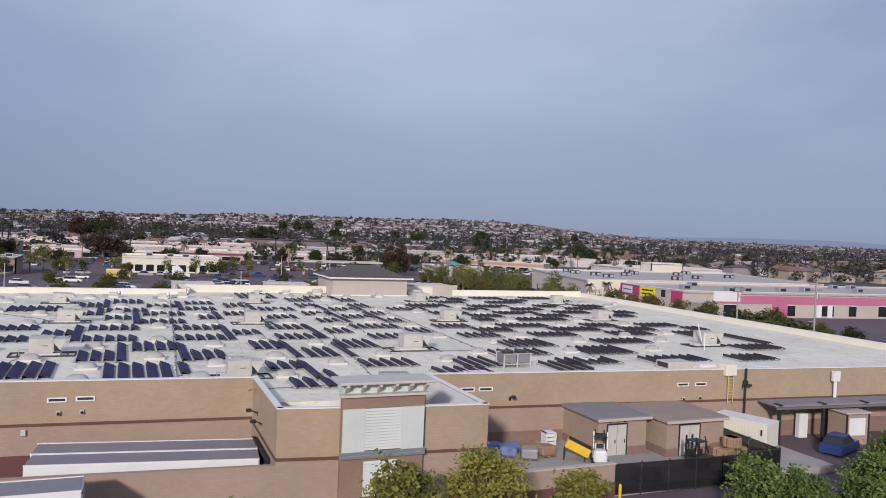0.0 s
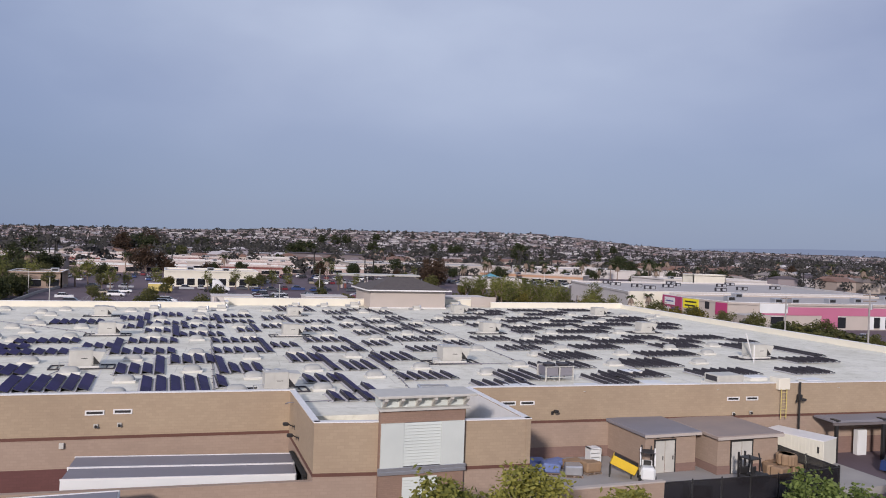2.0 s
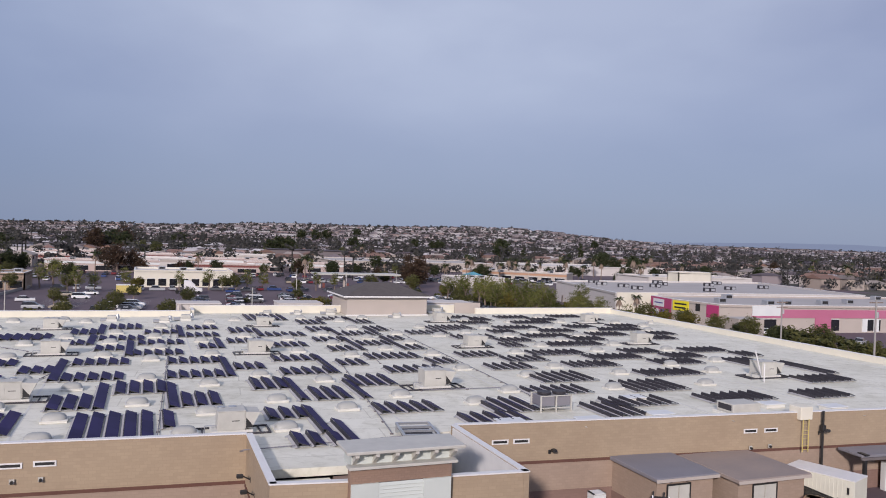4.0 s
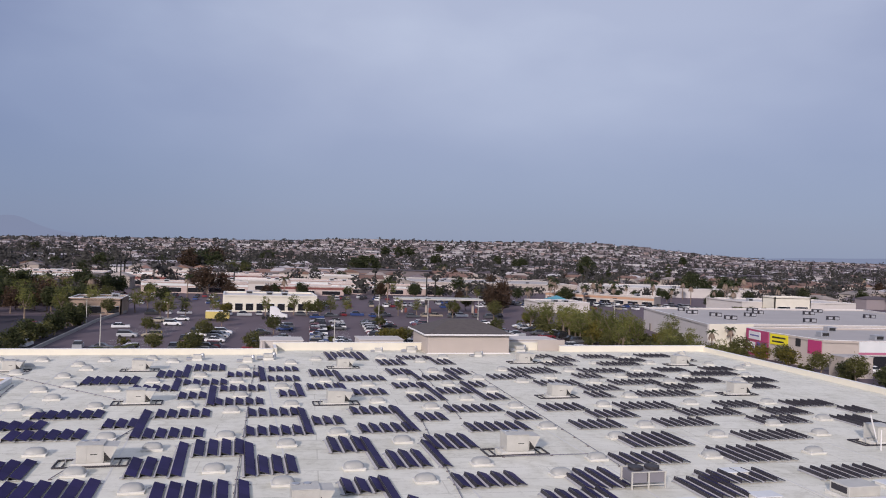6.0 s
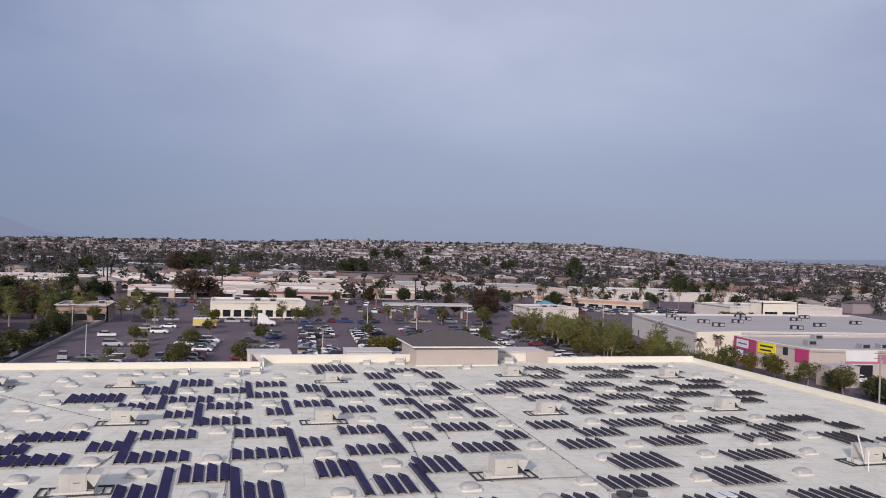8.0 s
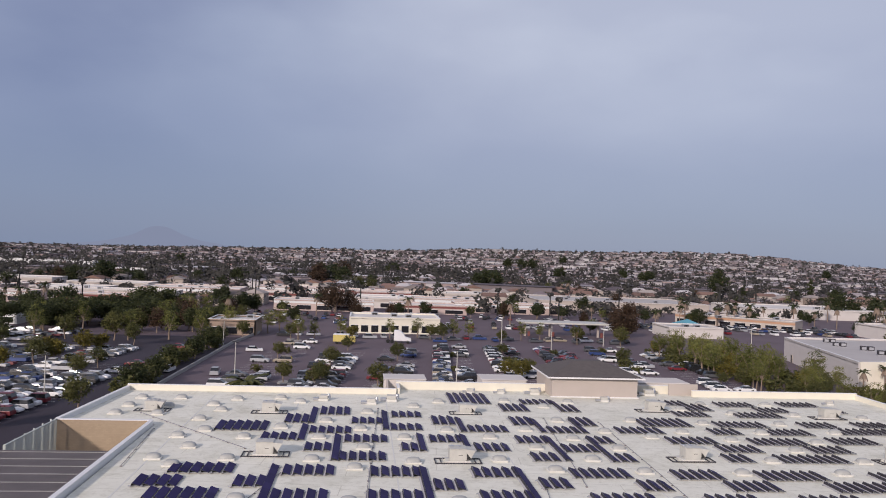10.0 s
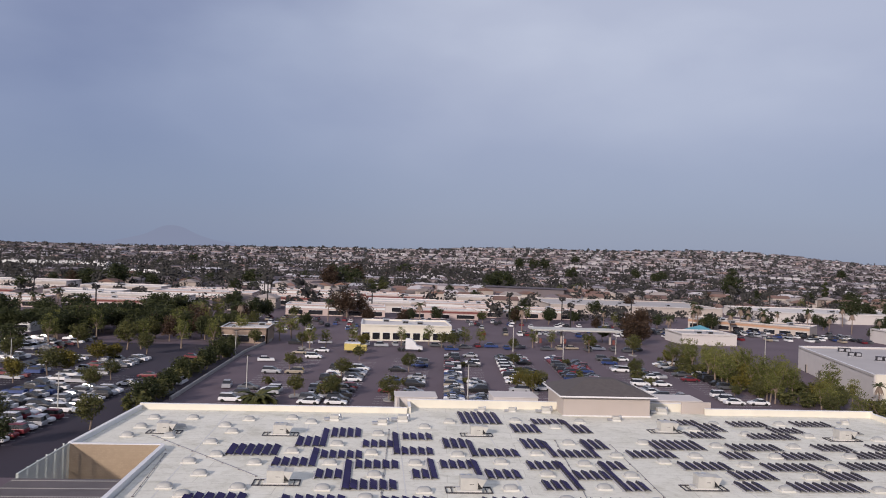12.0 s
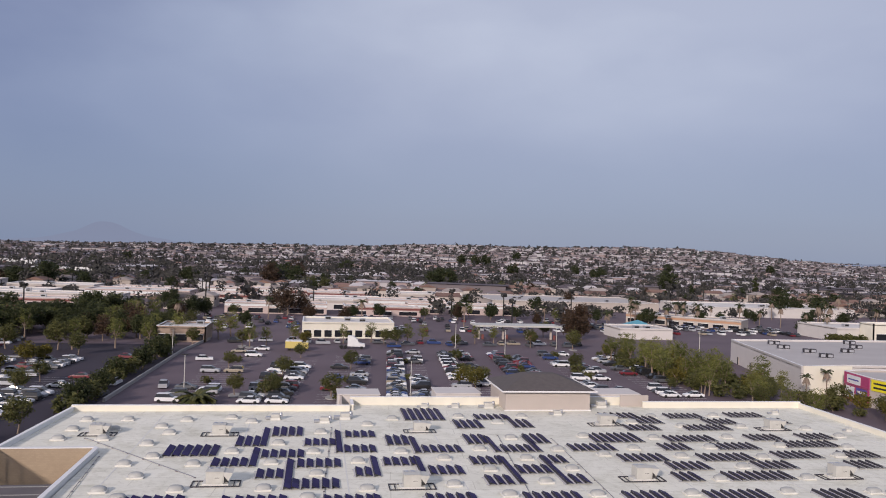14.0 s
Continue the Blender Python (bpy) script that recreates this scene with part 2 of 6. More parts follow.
M["rosy"] = mat("rosy_stucco", (0.58, 0.47, 0.43), (0.44, 0.34, 0.31), rough=0.9, scale=0.08)
M["greige"] = mat("greige_stucco", (0.64, 0.60, 0.565), (0.56, 0.525, 0.50), rough=0.9, scale=0.3)
M["asphalt"] = mat("asphalt", (0.152, 0.114, 0.131), (0.097, 0.073, 0.086), rough=0.9, scale=0.05, fine=3, bump=0.3)
M["asphalt_new"] = mat("new_asphalt", (0.042, 0.032, 0.046), (0.028, 0.022, 0.032), rough=0.85, scale=0.06, fine=3, bump=0.3)
M["concrete"] = mat("concrete", (0.38, 0.36, 0.34), (0.28, 0.27, 0.26), rough=0.9, scale=0.5)
M["stripe"] = mat("road_paint", (0.6, 0.6, 0.58), (0.4, 0.4, 0.4), rough=0.7)
M["earth"] = mat("dry_ground", (0.105, 0.098, 0.08), (0.05, 0.052, 0.04), rough=0.95, scale=0.012, fine=0.12, bump=0.2)
M["bark"] = mat("bark", (0.30, 0.23, 0.18), (0.17, 0.13, 0.10), rough=0.95, scale=3, fine=20, bump=0.6)
M["leaf"] = leaf_mat("leaf", (0.135, 0.130, 0.042), (0.055, 0.064, 0.024))
M["leaf_tall"] = leaf_mat("leaf_airy", (0.225, 0.225, 0.062), (0.085, 0.098, 0.030))
M["leaf_bright"] = leaf_mat("leaf_bright", (0.30, 0.285, 0.065), (0.12, 0.135, 0.034))
M["leaf_fresh"] = leaf_mat("leaf_fresh", (0.185, 0.235, 0.062), (0.075, 0.115, 0.030))
M["leaf_dark"] = leaf_mat("leaf_dark", (0.075, 0.085, 0.032), (0.028, 0.038, 0.016))
M["leaf_red"] = leaf_mat("leaf_russet", (0.105, 0.062, 0.038), (0.05, 0.034, 0.022))
M["leaf_yellow"] = leaf_mat("leaf_yellow", (0.20, 0.160, 0.030), (0.09, 0.085, 0.023))
M["tyre"] = mat("tyre_rubber", (0.025, 0.025, 0.025), (0.015, 0.015, 0.015), rough=0.9)
M["glass"] = mat("tinted_glass", (0.02, 0.022, 0.026), (0.015, 0.016, 0.02), rough=0.06, bump=0, spec=0.8)
for n, c in dict(white=(0.78, 0.78, 0.78), silver=(0.42, 0.43, 0.45), grey=(0.10, 0.105, 0.115), black=(0.014, 0.014, 0.016), red=(0.17, 0.016, 0.024), blue=(0.03, 0.06, 0.19), tan=(0.34, 0.29, 0.22)).items():
    M["car_" + n] = mat("paint_" + n, c, tuple(v * 0.85 for v in c), rough=0.38, bump=0, spec=0.5, metal=0.15 if n in ("silver", "grey", "blue") else 0)
M["yellow"] = mat("yellow_paint", (0.75, 0.50, 0.03), (0.6, 0.4, 0.03), rough=0.45)
M["tarp"] = mat("blue_tarp", (0.10, 0.15, 0.38), (0.2, 0.25, 0.42), rough=0.6, scale=2)
M["pinkwall"] = mat("pink_fascia", (0.52, 0.18, 0.28), (0.44, 0.13, 0.22), rough=0.7, scale=0.1)
M["redtrim"] = mat("red_fascia", (0.24, 0.085, 0.075), (0.17, 0.06, 0.055), rough=0.8, scale=0.2)
M["orange"] = mat("orange_stucco", (0.50, 0.30, 0.19), (0.42, 0.25, 0.16), rough=0.85, scale=0.2)
M["roofwhite"] = mat("pale_flat_roof", (0.74, 0.70, 0.66), (0.52, 0.49, 0.46), rough=0.85, scale=0.1)
M["roofgrey"] = mat("grey_flat_roof", (0.50, 0.47, 0.45), (0.40, 0.375, 0.36), rough=0.9, scale=0.1)
M["tile_roof"] = mat("terracotta_roof", (0.25, 0.15, 0.115), (0.15, 0.095, 0.08), rough=0.9, scale=0.2, objrand=0.8)
M["house_wall"] = mat("house_stucco", (0.60, 0.55, 0.50), (0.36, 0.30, 0.26), rough=0.9, scale=0.03, objrand=0.9)
M["house_roof"] = mat("house_roof", (0.40, 0.35, 0.32), (0.13, 0.105, 0.095), rough=0.9, scale=0.03, objrand=1.0)
# far town colours carry some distance haze: duller whites, a mauve tint
M["far_wall"] = choice_mat("far_stucco", ((0.0, (0.50, 0.465, 0.475)), (0.24, (0.30, 0.26, 0.27)), (0.50, (0.18, 0.155, 0.165)), (0.72, (0.38, 0.30, 0.29)), (0.87, (0.58, 0.56, 0.57))))
M["far_roof"] = choice_mat("far_roof", ((0.0, (0.105, 0.087, 0.098)), (0.36, (0.185, 0.155, 0.168)), (0.60, (0.32, 0.285, 0.295)), (0.70, (0.55, 0.53, 0.54)), (0.81, (0.25, 0.155, 0.135)), (0.89, (0.48, 0.45, 0.46))))
M["far_leaf"] = mat("far_foliage", (0.060, 0.058, 0.050), (0.022, 0.022, 0.025), rough=0.8, scale=0.02, fine=0.1, bump=0, island=0.7)
# black base with blue-grey emission: distance haze painted onto the far ridges
hz = bpy.data.materials.new("haze_glow")
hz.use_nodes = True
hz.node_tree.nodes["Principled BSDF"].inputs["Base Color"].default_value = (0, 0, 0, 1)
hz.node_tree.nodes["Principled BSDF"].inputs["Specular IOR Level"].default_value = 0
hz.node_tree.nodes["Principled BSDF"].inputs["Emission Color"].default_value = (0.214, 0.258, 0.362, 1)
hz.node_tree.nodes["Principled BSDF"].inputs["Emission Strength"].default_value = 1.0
M["painted_haze"] = hz
M["sign_yellow"] = mat("yellow_sign", (0.78, 0.68, 0.03), (0.7, 0.6, 0.03), rough=0.5)
M["sign_magenta"] = mat("magenta_sign", (0.45, 0.05, 0.16), (0.4, 0.05, 0.15), rough=0.5)
M["sign_blue"] = mat("violet_sign", (0.10, 0.08, 0.32), (0.09, 0.07, 0.28), rough=0.5)
M["truck_yellow"] = mat("pale_yellow_paint", (0.62, 0.50, 0.16), (0.55, 0.45, 0.15), rough=0.45)
M["trailer_roof"] = mat("dull_aluminium", (0.25, 0.24, 0.265), (0.20, 0.195, 0.215), rough=0.6, scale=0.5)
M["plinth"] = block_mat("rosy_plinth", (0.27, 0.175, 0.145), (0.22, 0.145, 0.12))
M["brown_roof"] = mat("brown_flat_roof", (0.36, 0.285, 0.24), (0.25, 0.215, 0.205), rough=0.9, scale=0.35, fine=3)
M["container"] = mat("cream_container_paint", (0.74, 0.72, 0.61), (0.62, 0.60, 0.51), rough=0.55, scale=0.7)
M["redbase"] = block_mat("dark_red_plinth", (0.155, 0.070, 0.064), (0.12, 0.054, 0.050))
M["louvre"] = mat("pale_green_metal", (0.62, 0.66, 0.62), (0.52, 0.56, 0.53), rough=0.5, scale=0.6)
M["canopy"] = mat("weathered_canopy", (0.20, 0.175, 0.17), (0.12, 0.105, 0.105), rough=0.85, scale=0.25, fine=2.5)
scr = mat("screen_fabric", (0.016, 0.014, 0.018), (0.010, 0.009, 0.011), rough=0.8, scale=1.0, fine=30)
scr.node_tree.nodes["Principled BSDF"].inputs["Alpha"].default_value = 0.76
M["screen"] = scr
mesh = mat("pale_green_mesh", (0.56, 0.60, 0.55), (0.48, 0.52, 0.47), rough=0.8, scale=0.8, fine=20)
mesh.node_tree.nodes["Principled BSDF"].inputs["Alpha"].default_value = 0.55
M["shade_mesh"] = mesh
M["cardboard"] = mat("cardboard", (0.34, 0.23, 0.14), (0.24, 0.16, 0.10), rough=0.9, scale=2)
M["teal"] = mat("teal_roof", (0.10, 0.34, 0.42), (0.09, 0.28, 0.36), rough=0.6)


# ---- building helpers ----
def box(bm, x0, y0, z0, x1, y1, z1, m=None):
    """An axis-aligned block, or one under the matrix m."""
    v = [bm.verts.new((x, y, z)) for z in (z0, z1) for y in (y0, y1) for x in (x0, x1)]
    if m is not None:
        for q in v:
            q.co = m @ q.co
    for f in ((0, 2, 3, 1), (4, 5, 7, 6), (0, 1, 5, 4), (1, 3, 7, 5), (3, 2, 6, 7), (2, 0, 4, 6)):
        bm.faces.new([v[i] for i in f])


def boxes(*rows, bevel=0.0, m=None):
    bm = bmesh.new()
    for r in rows:
        box(bm, *r, m=m)
    if bevel:
        bmesh.ops.bevel(bm, geom=bm.edges[:], offset=bevel, segments=1, affect="EDGES")
    return bm


def prism(bm, ring, z0, z1):
    """A solid with the outline ring (counter-clockwise from above), from z0 to z1."""
    lo, hi = [bm.verts.new((x, y, z0)) for x, y in ring], [bm.verts.new((x, y, z1)) for x, y in ring]
    bm.faces.new(lo[::-1])
    bm.faces.new(hi)
    n = len(ring)
    for i in range(n):
        bm.faces.new((lo[i], lo[(i + 1) % n], hi[(i + 1) % n], hi[i]))


def run(bm, p, q, z0, z1, thick, out=0.0):
    """An upright slab along the line p-q; its face lies to the right of the line by out, its body to the left."""
    d = Vector((q[0] - p[0], q[1] - p[1])).normalized()
    n = Vector((d.y, -d.x))
    a, b = Vector(p), Vector(q)
    prism(bm, [a + n * out, b + n * out, b - n * (thick - out), a - n * (thick - out)], z0, z1)


def tube(bm, a, b, r, n=8, r2=None):
    a, b = Vector(a), Vector(b)
    q = (b - a).to_track_quat("Z", "Y").to_matrix()
    r2 = r if r2 is None else r2
    lo = [bm.verts.new(a + q @ Vector((r * math.cos(t), r * math.sin(t), 0))) for t in [2 * math.pi * i / n for i in range(n)]]
    hi = [bm.verts.new(b + q @ Vector((r2 * math.cos(t), r2 * math.sin(t), 0))) for t in [2 * math.pi * i / n for i in range(n)]]
    for i in range(n):
        bm.faces.new((lo[i], lo[(i + 1) % n], hi[(i + 1) % n], hi[i]))
    bm.faces.new(lo[::-1])
    bm.faces.new(hi)


def to_mesh(name, bm, material):
    bmesh.ops.recalc_face_normals(bm, faces=bm.faces[:])
    me = bpy.data.meshes.new(name)
    bm.to_mesh(me)
    bm.free()
    me.materials.append(material)
    return me


def place(name, me, parent=None, m=None, label=""):
    ob = new(name, me)
    if parent:
        ob.parent = parent
    if m is not None:
        ob.matrix_basis = m
    return tagged(ob, label) if label else ob


def part(name, bm, material, parent=None, label="", m=None):
    return place(name, to_mesh(name, bm, material), parent, m, label)


def thing(name, label, category, group="", m=None, kind=""):
    ob = new(name)
    if m is not None:
        ob.matrix_basis = m
    return tagged(ob, label, category, group, kind)


def setting(name, bm, material, label="", category=""):
    return tagged(part(name, bm, material), label, category, "", "structure")


RZ = 6.0
rng = random.Random(7)


# ---- the ground ----
def land(x, y):
    """Height of the ground: flat near by, rising slowly to low mesas."""
    def s(v):
        v = min(1, max(0, v))
        return v * v * (3 - 2 * v)
    top = 10 + 24 * s((x + 1300) / 1300) + 24 * s(x / 600)
    top -= 30 * s((x / max(y, 1.0) - 0.40) / 0.36)
    hill = 26 * math.exp(-((x - 1700) / 520) ** 2 - ((y - 3300) / 420) ** 2)
    return s((y - 650) / 2750) * top + hill - 30 * s((y - 3600) / 900) - 12 * s((abs(x - 300) - 400) / 3000) * s((1500 - y) / 900)


def build_ground():
    xs = [-3600 + 120 * i for i in range(75)]
    ys = [-420 + 120 * j for j in range(44)]
    verts = [(x, y, land(x, y) - 0.02) for y in ys for x in xs]
    w = len(xs)
    faces = [(j * w + i, j * w + i + 1, (j + 1) * w + i + 1, (j + 1) * w + i) for j in range(len(ys) - 1) for i in range(w - 1)]
    me = bpy.data.meshes.new("ground")
    me.from_pydata(verts, [], faces)
    for p in me.polygons:
        p.use_smooth = True
    me.materials.append(M["earth"])
    tagged(new("ground", me), "dry brown ground running out to low hills", "ground", "", "structure")


build_ground()
bm = bmesh.new()
prism(bm, [(-260, -120), (240, -120), (240, 222), (-260, 222)], -0.3, 0.0)
setting("asphalt", bm, M["asphalt"], "dark asphalt of the parking lot and service yard", "asphalt")
bm = bmesh.new()
prism(bm, [(-255, 60), (-47.5, 60), (-43.5, 184), (-42, 200), (-255, 200)], -0.2, 0.005)
setting("neighbouring_asphalt", bm, M["asphalt_new"], "newer black asphalt of the neighbouring lot", "asphalt")

# ---- the store ----
store = thing("store_building", "big-box store of tan block with a white membrane roof", "store")
BACK = [(-30.6, 2.7), (0.0, 0.35), (-0.1, -9.9), (3.85, -10.45)]
BLOCK = [(9.2, -10.5), (14.1, -10.9), (14.1, 0.0), (77.0, -5.4)]

bm = bmesh.new()
prism(bm, [(-29.9, 2.95), (0.2, 0.6), (0.15, -5.4), (9.4, -6.0), (9.4, -0.3), (13.8, 0.2), (14.2, 0.3), (76.8, -5.0), (78.5, 77.6), (49.8, 77.5), (49.8, 79.8), (0.8, 79.8), (0.8, 75.2), (-39.6, 75.2), (-41.2, 52.4), (-29.9, 52.4)], RZ - 0.5, RZ)
part("roof", bm, M["membrane"], store, "white membrane roof with grey stains")
bm = bmesh.new()
prism(bm, [(9.3, -10.2), (13.8, -10.6), (13.8, -0.4), (9.3, -0.4)], 3.0, 3.2)
part("lower_roof", bm, M["membrane"], store)
bm = bmesh.new()
prism(bm, [(0.1, -9.7), (3.95, -10.2), (3.95, -5.75), (0.15, -5.45)], 5.2, 5.4)
part("lower_roof", bm, M["membrane"], store)
# membrane seams
for i in range(9):
    x = -26.5 + i * 12.6
    part("roof_seam", boxes((x, 3 if x < 0 else 1 - 0.085 * x, RZ, x + 0.16, 72.5, RZ + 0.012)), M["curb"], store)


def wall_line(pts, parent, z_top=6.6):
    for p, q in zip(pts, pts[1:]):
        zb = 3.48 if abs(q[0] - p[0]) > 20 else 3.3
        for nm, z0, z1, mt, out in (("lower_wall", 0, zb, "pink", 0.0), ("belt_course", zb, zb + 0.21, "band", 0.04), ("upper_wall", zb + 0.21, z_top, "tan", 0.0)):
            bm = bmesh.new()
            run(bm, p, q, z0, z1, 0.35, out)
            part(nm, bm, M[mt], parent)
        bm = bmesh.new()
        run(bm, p, q, z_top, z_top + 0.07, 0.42, 0.05)
        part("coping", bm, M["cap"], parent, "white metal coping")


wall_line(BACK, store)
wall_line(BLOCK, store, 6.45)
# plinth of the rear wall
for p, q, mt in ((BACK[0], BACK[1], "redbase"), (BLOCK[2], BLOCK[3], "plinth")):
    bm = bmesh.new()
    run(bm, p, q, 0.0, 1.5, 0.1, 0.03)
    part("plinth", bm, M[mt], store)


def parapet(p, q, z_top, mt="cream", z0=0.0, cap=True):
    bm = bmesh.new()
    run(bm, p, q, z0, z_top, 0.4)
    part("parapet", bm, M[mt], store)
    if cap:
        bm = bmesh.new()
        run(bm, p, q, z_top, z_top + 0.07, 0.5, 0.05)
        part("coping", bm, M["cap"], store)


parapet((77.2, -5.4), (78.7, 77.9), 6.75)
parapet((78.7, 77.9), (49.6, 77.8), 7.0)
parapet((49.6, 80.2), (39.5, 80.2), 7.35)
parapet((25.4, 80.2), (0.7, 80.2), 7.25)
parapet((0.7, 80.0), (0.7, 75.6), 6.9)
parapet((0.5, 75.5), (-39.9, 75.5), 6.85)
parapet((-39.9, 75.5), (-41.5, 52.3), 6.6, "white")
parapet((-30.4, 52.0), (-30.6, 2.7), 6.6, "white")
bm = bmesh.new()
run(bm, (-41.5, 52.1), (-30.3, 52.1), 2.1, 6.5, 0.35)
part("upper_wall", bm, M["tan"], store)
bm = bmesh.new()
run(bm, (-41.5, 52.1), (-30.3, 52.1), 1.7, 2.1, 0.35, 0.05)
part("belt_course", bm, M["band"], store)
bm = bmesh.new()
run(bm, (-41.5, 52.1), (-30.3, 52.1), 0, 1.7, 0.35)
part("lower_wall", bm, M["pink"], store)
bm = bmesh.new()
run(bm, (-41.5, 52.1), (-30.3, 52.1), 6.5, 6.62, 0.5, 0.06)
part("coping", bm, M["cap"], store)
bm = bmesh.new()
run(bm, (-41.5, 52.0), (-41.8, 39.4), 0, 6.6, 0.3)
part("garden_wall", bm, M["shade_mesh"], store, "pale green mesh garden fence")
for i in range(6):
    part("fence_post", boxes((-41.78 - 0.03 * i, 39.5 + i * 2.45, 0, -41.62 - 0.03 * i, 39.66 + i * 2.45, 6.62)), M["louvre"], store)
for z in (0.2, 3.3, 6.55):
    bm = bmesh.new()
    run(bm, (-41.35, 52.0), (-41.65, 39.4), z, z + 0.12, 0.12)
    part("fence_rail", bm, M["louvre"], store)

# entrance masses on the far side
for x0, y0, x1, y1, z in ((-1.2, 81, 5.6, 86, 7.35), (15.2, 82.5, 22.8, 88, 7.3), (40.3, 80.6, 50.4, 86, 7.6)):
    part("entrance_block", boxes((x0, y0, 0, x1, y1, z), bevel=0.08), M["greige"], store)
    part("coping", boxes((x0 - 0.12, y0 - 0.12, z, x1 + 0.12, y1 + 0.12, z + 0.15), bevel=0.03), M["greige"], store)
bm = bmesh.new()
v = [bm.verts.new(c) for c in ((-0.6, 81, 7.35), (-0.6, 81, 6.0), (-0.6, 75.9, 6.0), (-0.9, 81, 7.35), (-0.9, 81, 6.0), (-0.9, 75.9, 6.0))]
for f in ((0, 1, 2), (5, 4, 3), (0, 2, 5, 3), (0, 3, 4, 1), (1, 4, 5, 2)):
    bm.faces.new([v[i] for i in f])
part("wing_wall", bm, M["taupe"], store)
bm = boxes((46, 78.5, 6, 51, 78.8, 7.9))
part("wing_wall", bm, M["taupe"], store)

# the penthouse with its hipped roof
pent = part("penthouse", boxes((25.3, 75.2, 5.9, 39.4, 86.0, 9.2), bevel=0.03), M["taupe"], store, "taupe stucco roof house")
bm = bmesh.new()
lo = [bm.verts.new(c) for c in ((24.6, 74.4, 9.25), (40.2, 74.4, 9.25), (40.2, 86.8, 9.25), (24.6, 86.8, 9.25))]
up = [bm.verts.new(c) for c in ((30.0, 79.6, 11.3), (34.8, 79.6, 11.3), (34.8, 81.6, 11.3), (30.0, 81.6, 11.3))]
for i in range(4):
    bm.faces.new((lo[i], lo[(i + 1) % 4], up[(i + 1) % 4], up[i]))
bm.faces.new(up)
bm.faces.new(lo[::-1])
part("hipped_roof", bm, M["shingle"], pent, "dark grey shingled hip roof")
part("fascia", boxes((24.55, 74.3, 9.1, 40.25, 74.4, 9.33), (24.45, 74.3, 9.1, 24.55, 86.8, 9.33), (40.25, 74.3, 9.1, 40.35, 86.8, 9.33)), M["cap"], pent)
part("base_flashing", boxes((25.1, 75.05, 6.0, 39.6, 75.2, 6.18)), M["cap"], pent)

# the louvred tower on the rear
tower = part("louvre_tower", boxes((3.6, -11.9, 0, 9.2, -8.2, 5.9), (3.6, -11.9, 5.9, 9.2, -11.45, 7.35)), M["brick"], store, "stone tower with white louvres")
for x0, x1 in ((3.65, 5.12), (7.58, 9.15)):
    part("louvre_panel", boxes((x0, -12.02, 3.85, x1, -11.9, 6.6)), M["louvre"], tower)
for i in range(14):
    z = 3.9 + i * 0.193
    part("louvre_slat", boxes((5.12, -0.02, -0.09, 7.58, 0.02, 0.09), m=pose(0, -11.97, z + 0.09, -26)), M["louvre"], tower)
part("louvre_back", boxes((5.12, -11.92, 3.85, 7.58, -11.9, 6.6)), M["shade_and_metal"], tower)
part("sill_band", boxes((3.5, -12.08, 3.4, 9.3, -11.9, 3.62), (3.5, -12.05, 3.62, 9.3, -11.9, 3.85), bevel=0.02), M["steel"], tower)
for i in range(12):
    part("louvre_slat", boxes((5.12, -0.02, -0.09, 7.4, 0.02, 0.09), m=pose(0, -11.95, 1.0 + i * 0.19, -26)), M["louvre"], tower)
part("cornice_back", boxes((3.75, -11.5, 7.35, 9.35, -10.0, 8.15)), M["louvre"], tower)
part("cornice_top", boxes((3.35, -12.2, 8.15, 9.9, -9.7, 8.32), bevel=0.03), M["unit"], tower, "flat pale metal cornice")
part("cornice_ledge", boxes((3.5, -12.1, 7.35, 9.5, -11.4, 7.5), bevel=0.02), M["unit"], tower)
for i in range(6):
    bm = bmesh.new()
    x = 3.8 + i * 1.08
    a = [bm.verts.new((x + d, y, z)) for d in (0, 0.2) for y, z in ((-11.5, 7.5), (-11.5, 8.15), (-12.15, 8.15), (-12.15, 8.0))]
    bm.faces.new(a[:4])
    bm.faces.new(a[4:][::-1])
    for k in range(4):
        bm.faces.new((a[k], a[k + 4], a[(k + 1) % 4 + 4], a[(k + 1) % 4]))
    part("bracket", bm, M["unit"], tower)
tower.matrix_basis = pose(0.2, 1.05, 0)
bm = bmesh.new()
run(bm, (13.75, -10.6), (13.75, -0.4), 3.2, 6.4, 0.06)
part("inner_lining", bm, M["cap"], store)


# wall fittings
def slot_vent(x, z, line):
    (ax, ay), (bx, by) = line
    y = ay + (by - ay) * (x - ax) / (bx - ax)
    turn = math.degrees(math.atan2(by - ay, bx - ax))
    vent = thing("overflow_scupper", "white-framed overflow slot in the tan wall", "scupper", "overflow scuppers", pose(x, y - 0.01, z, 0, 0, turn))
    part("frame", boxes((-0.62, -0.05, -0.17, 0.62, 0, -0.09), (-0.62, -0.05, 0.09, 0.62, 0, 0.17), (-0.62, -0.05, -0.09, -0.52, 0, 0.09), (0.52, -0.05, -0.09, 0.62, 0, 0.09)), M["cap"], vent)
    part("opening", boxes((-0.52, -0.02, -0.09, 0.52, 0, 0.09)), M["dark"], vent)


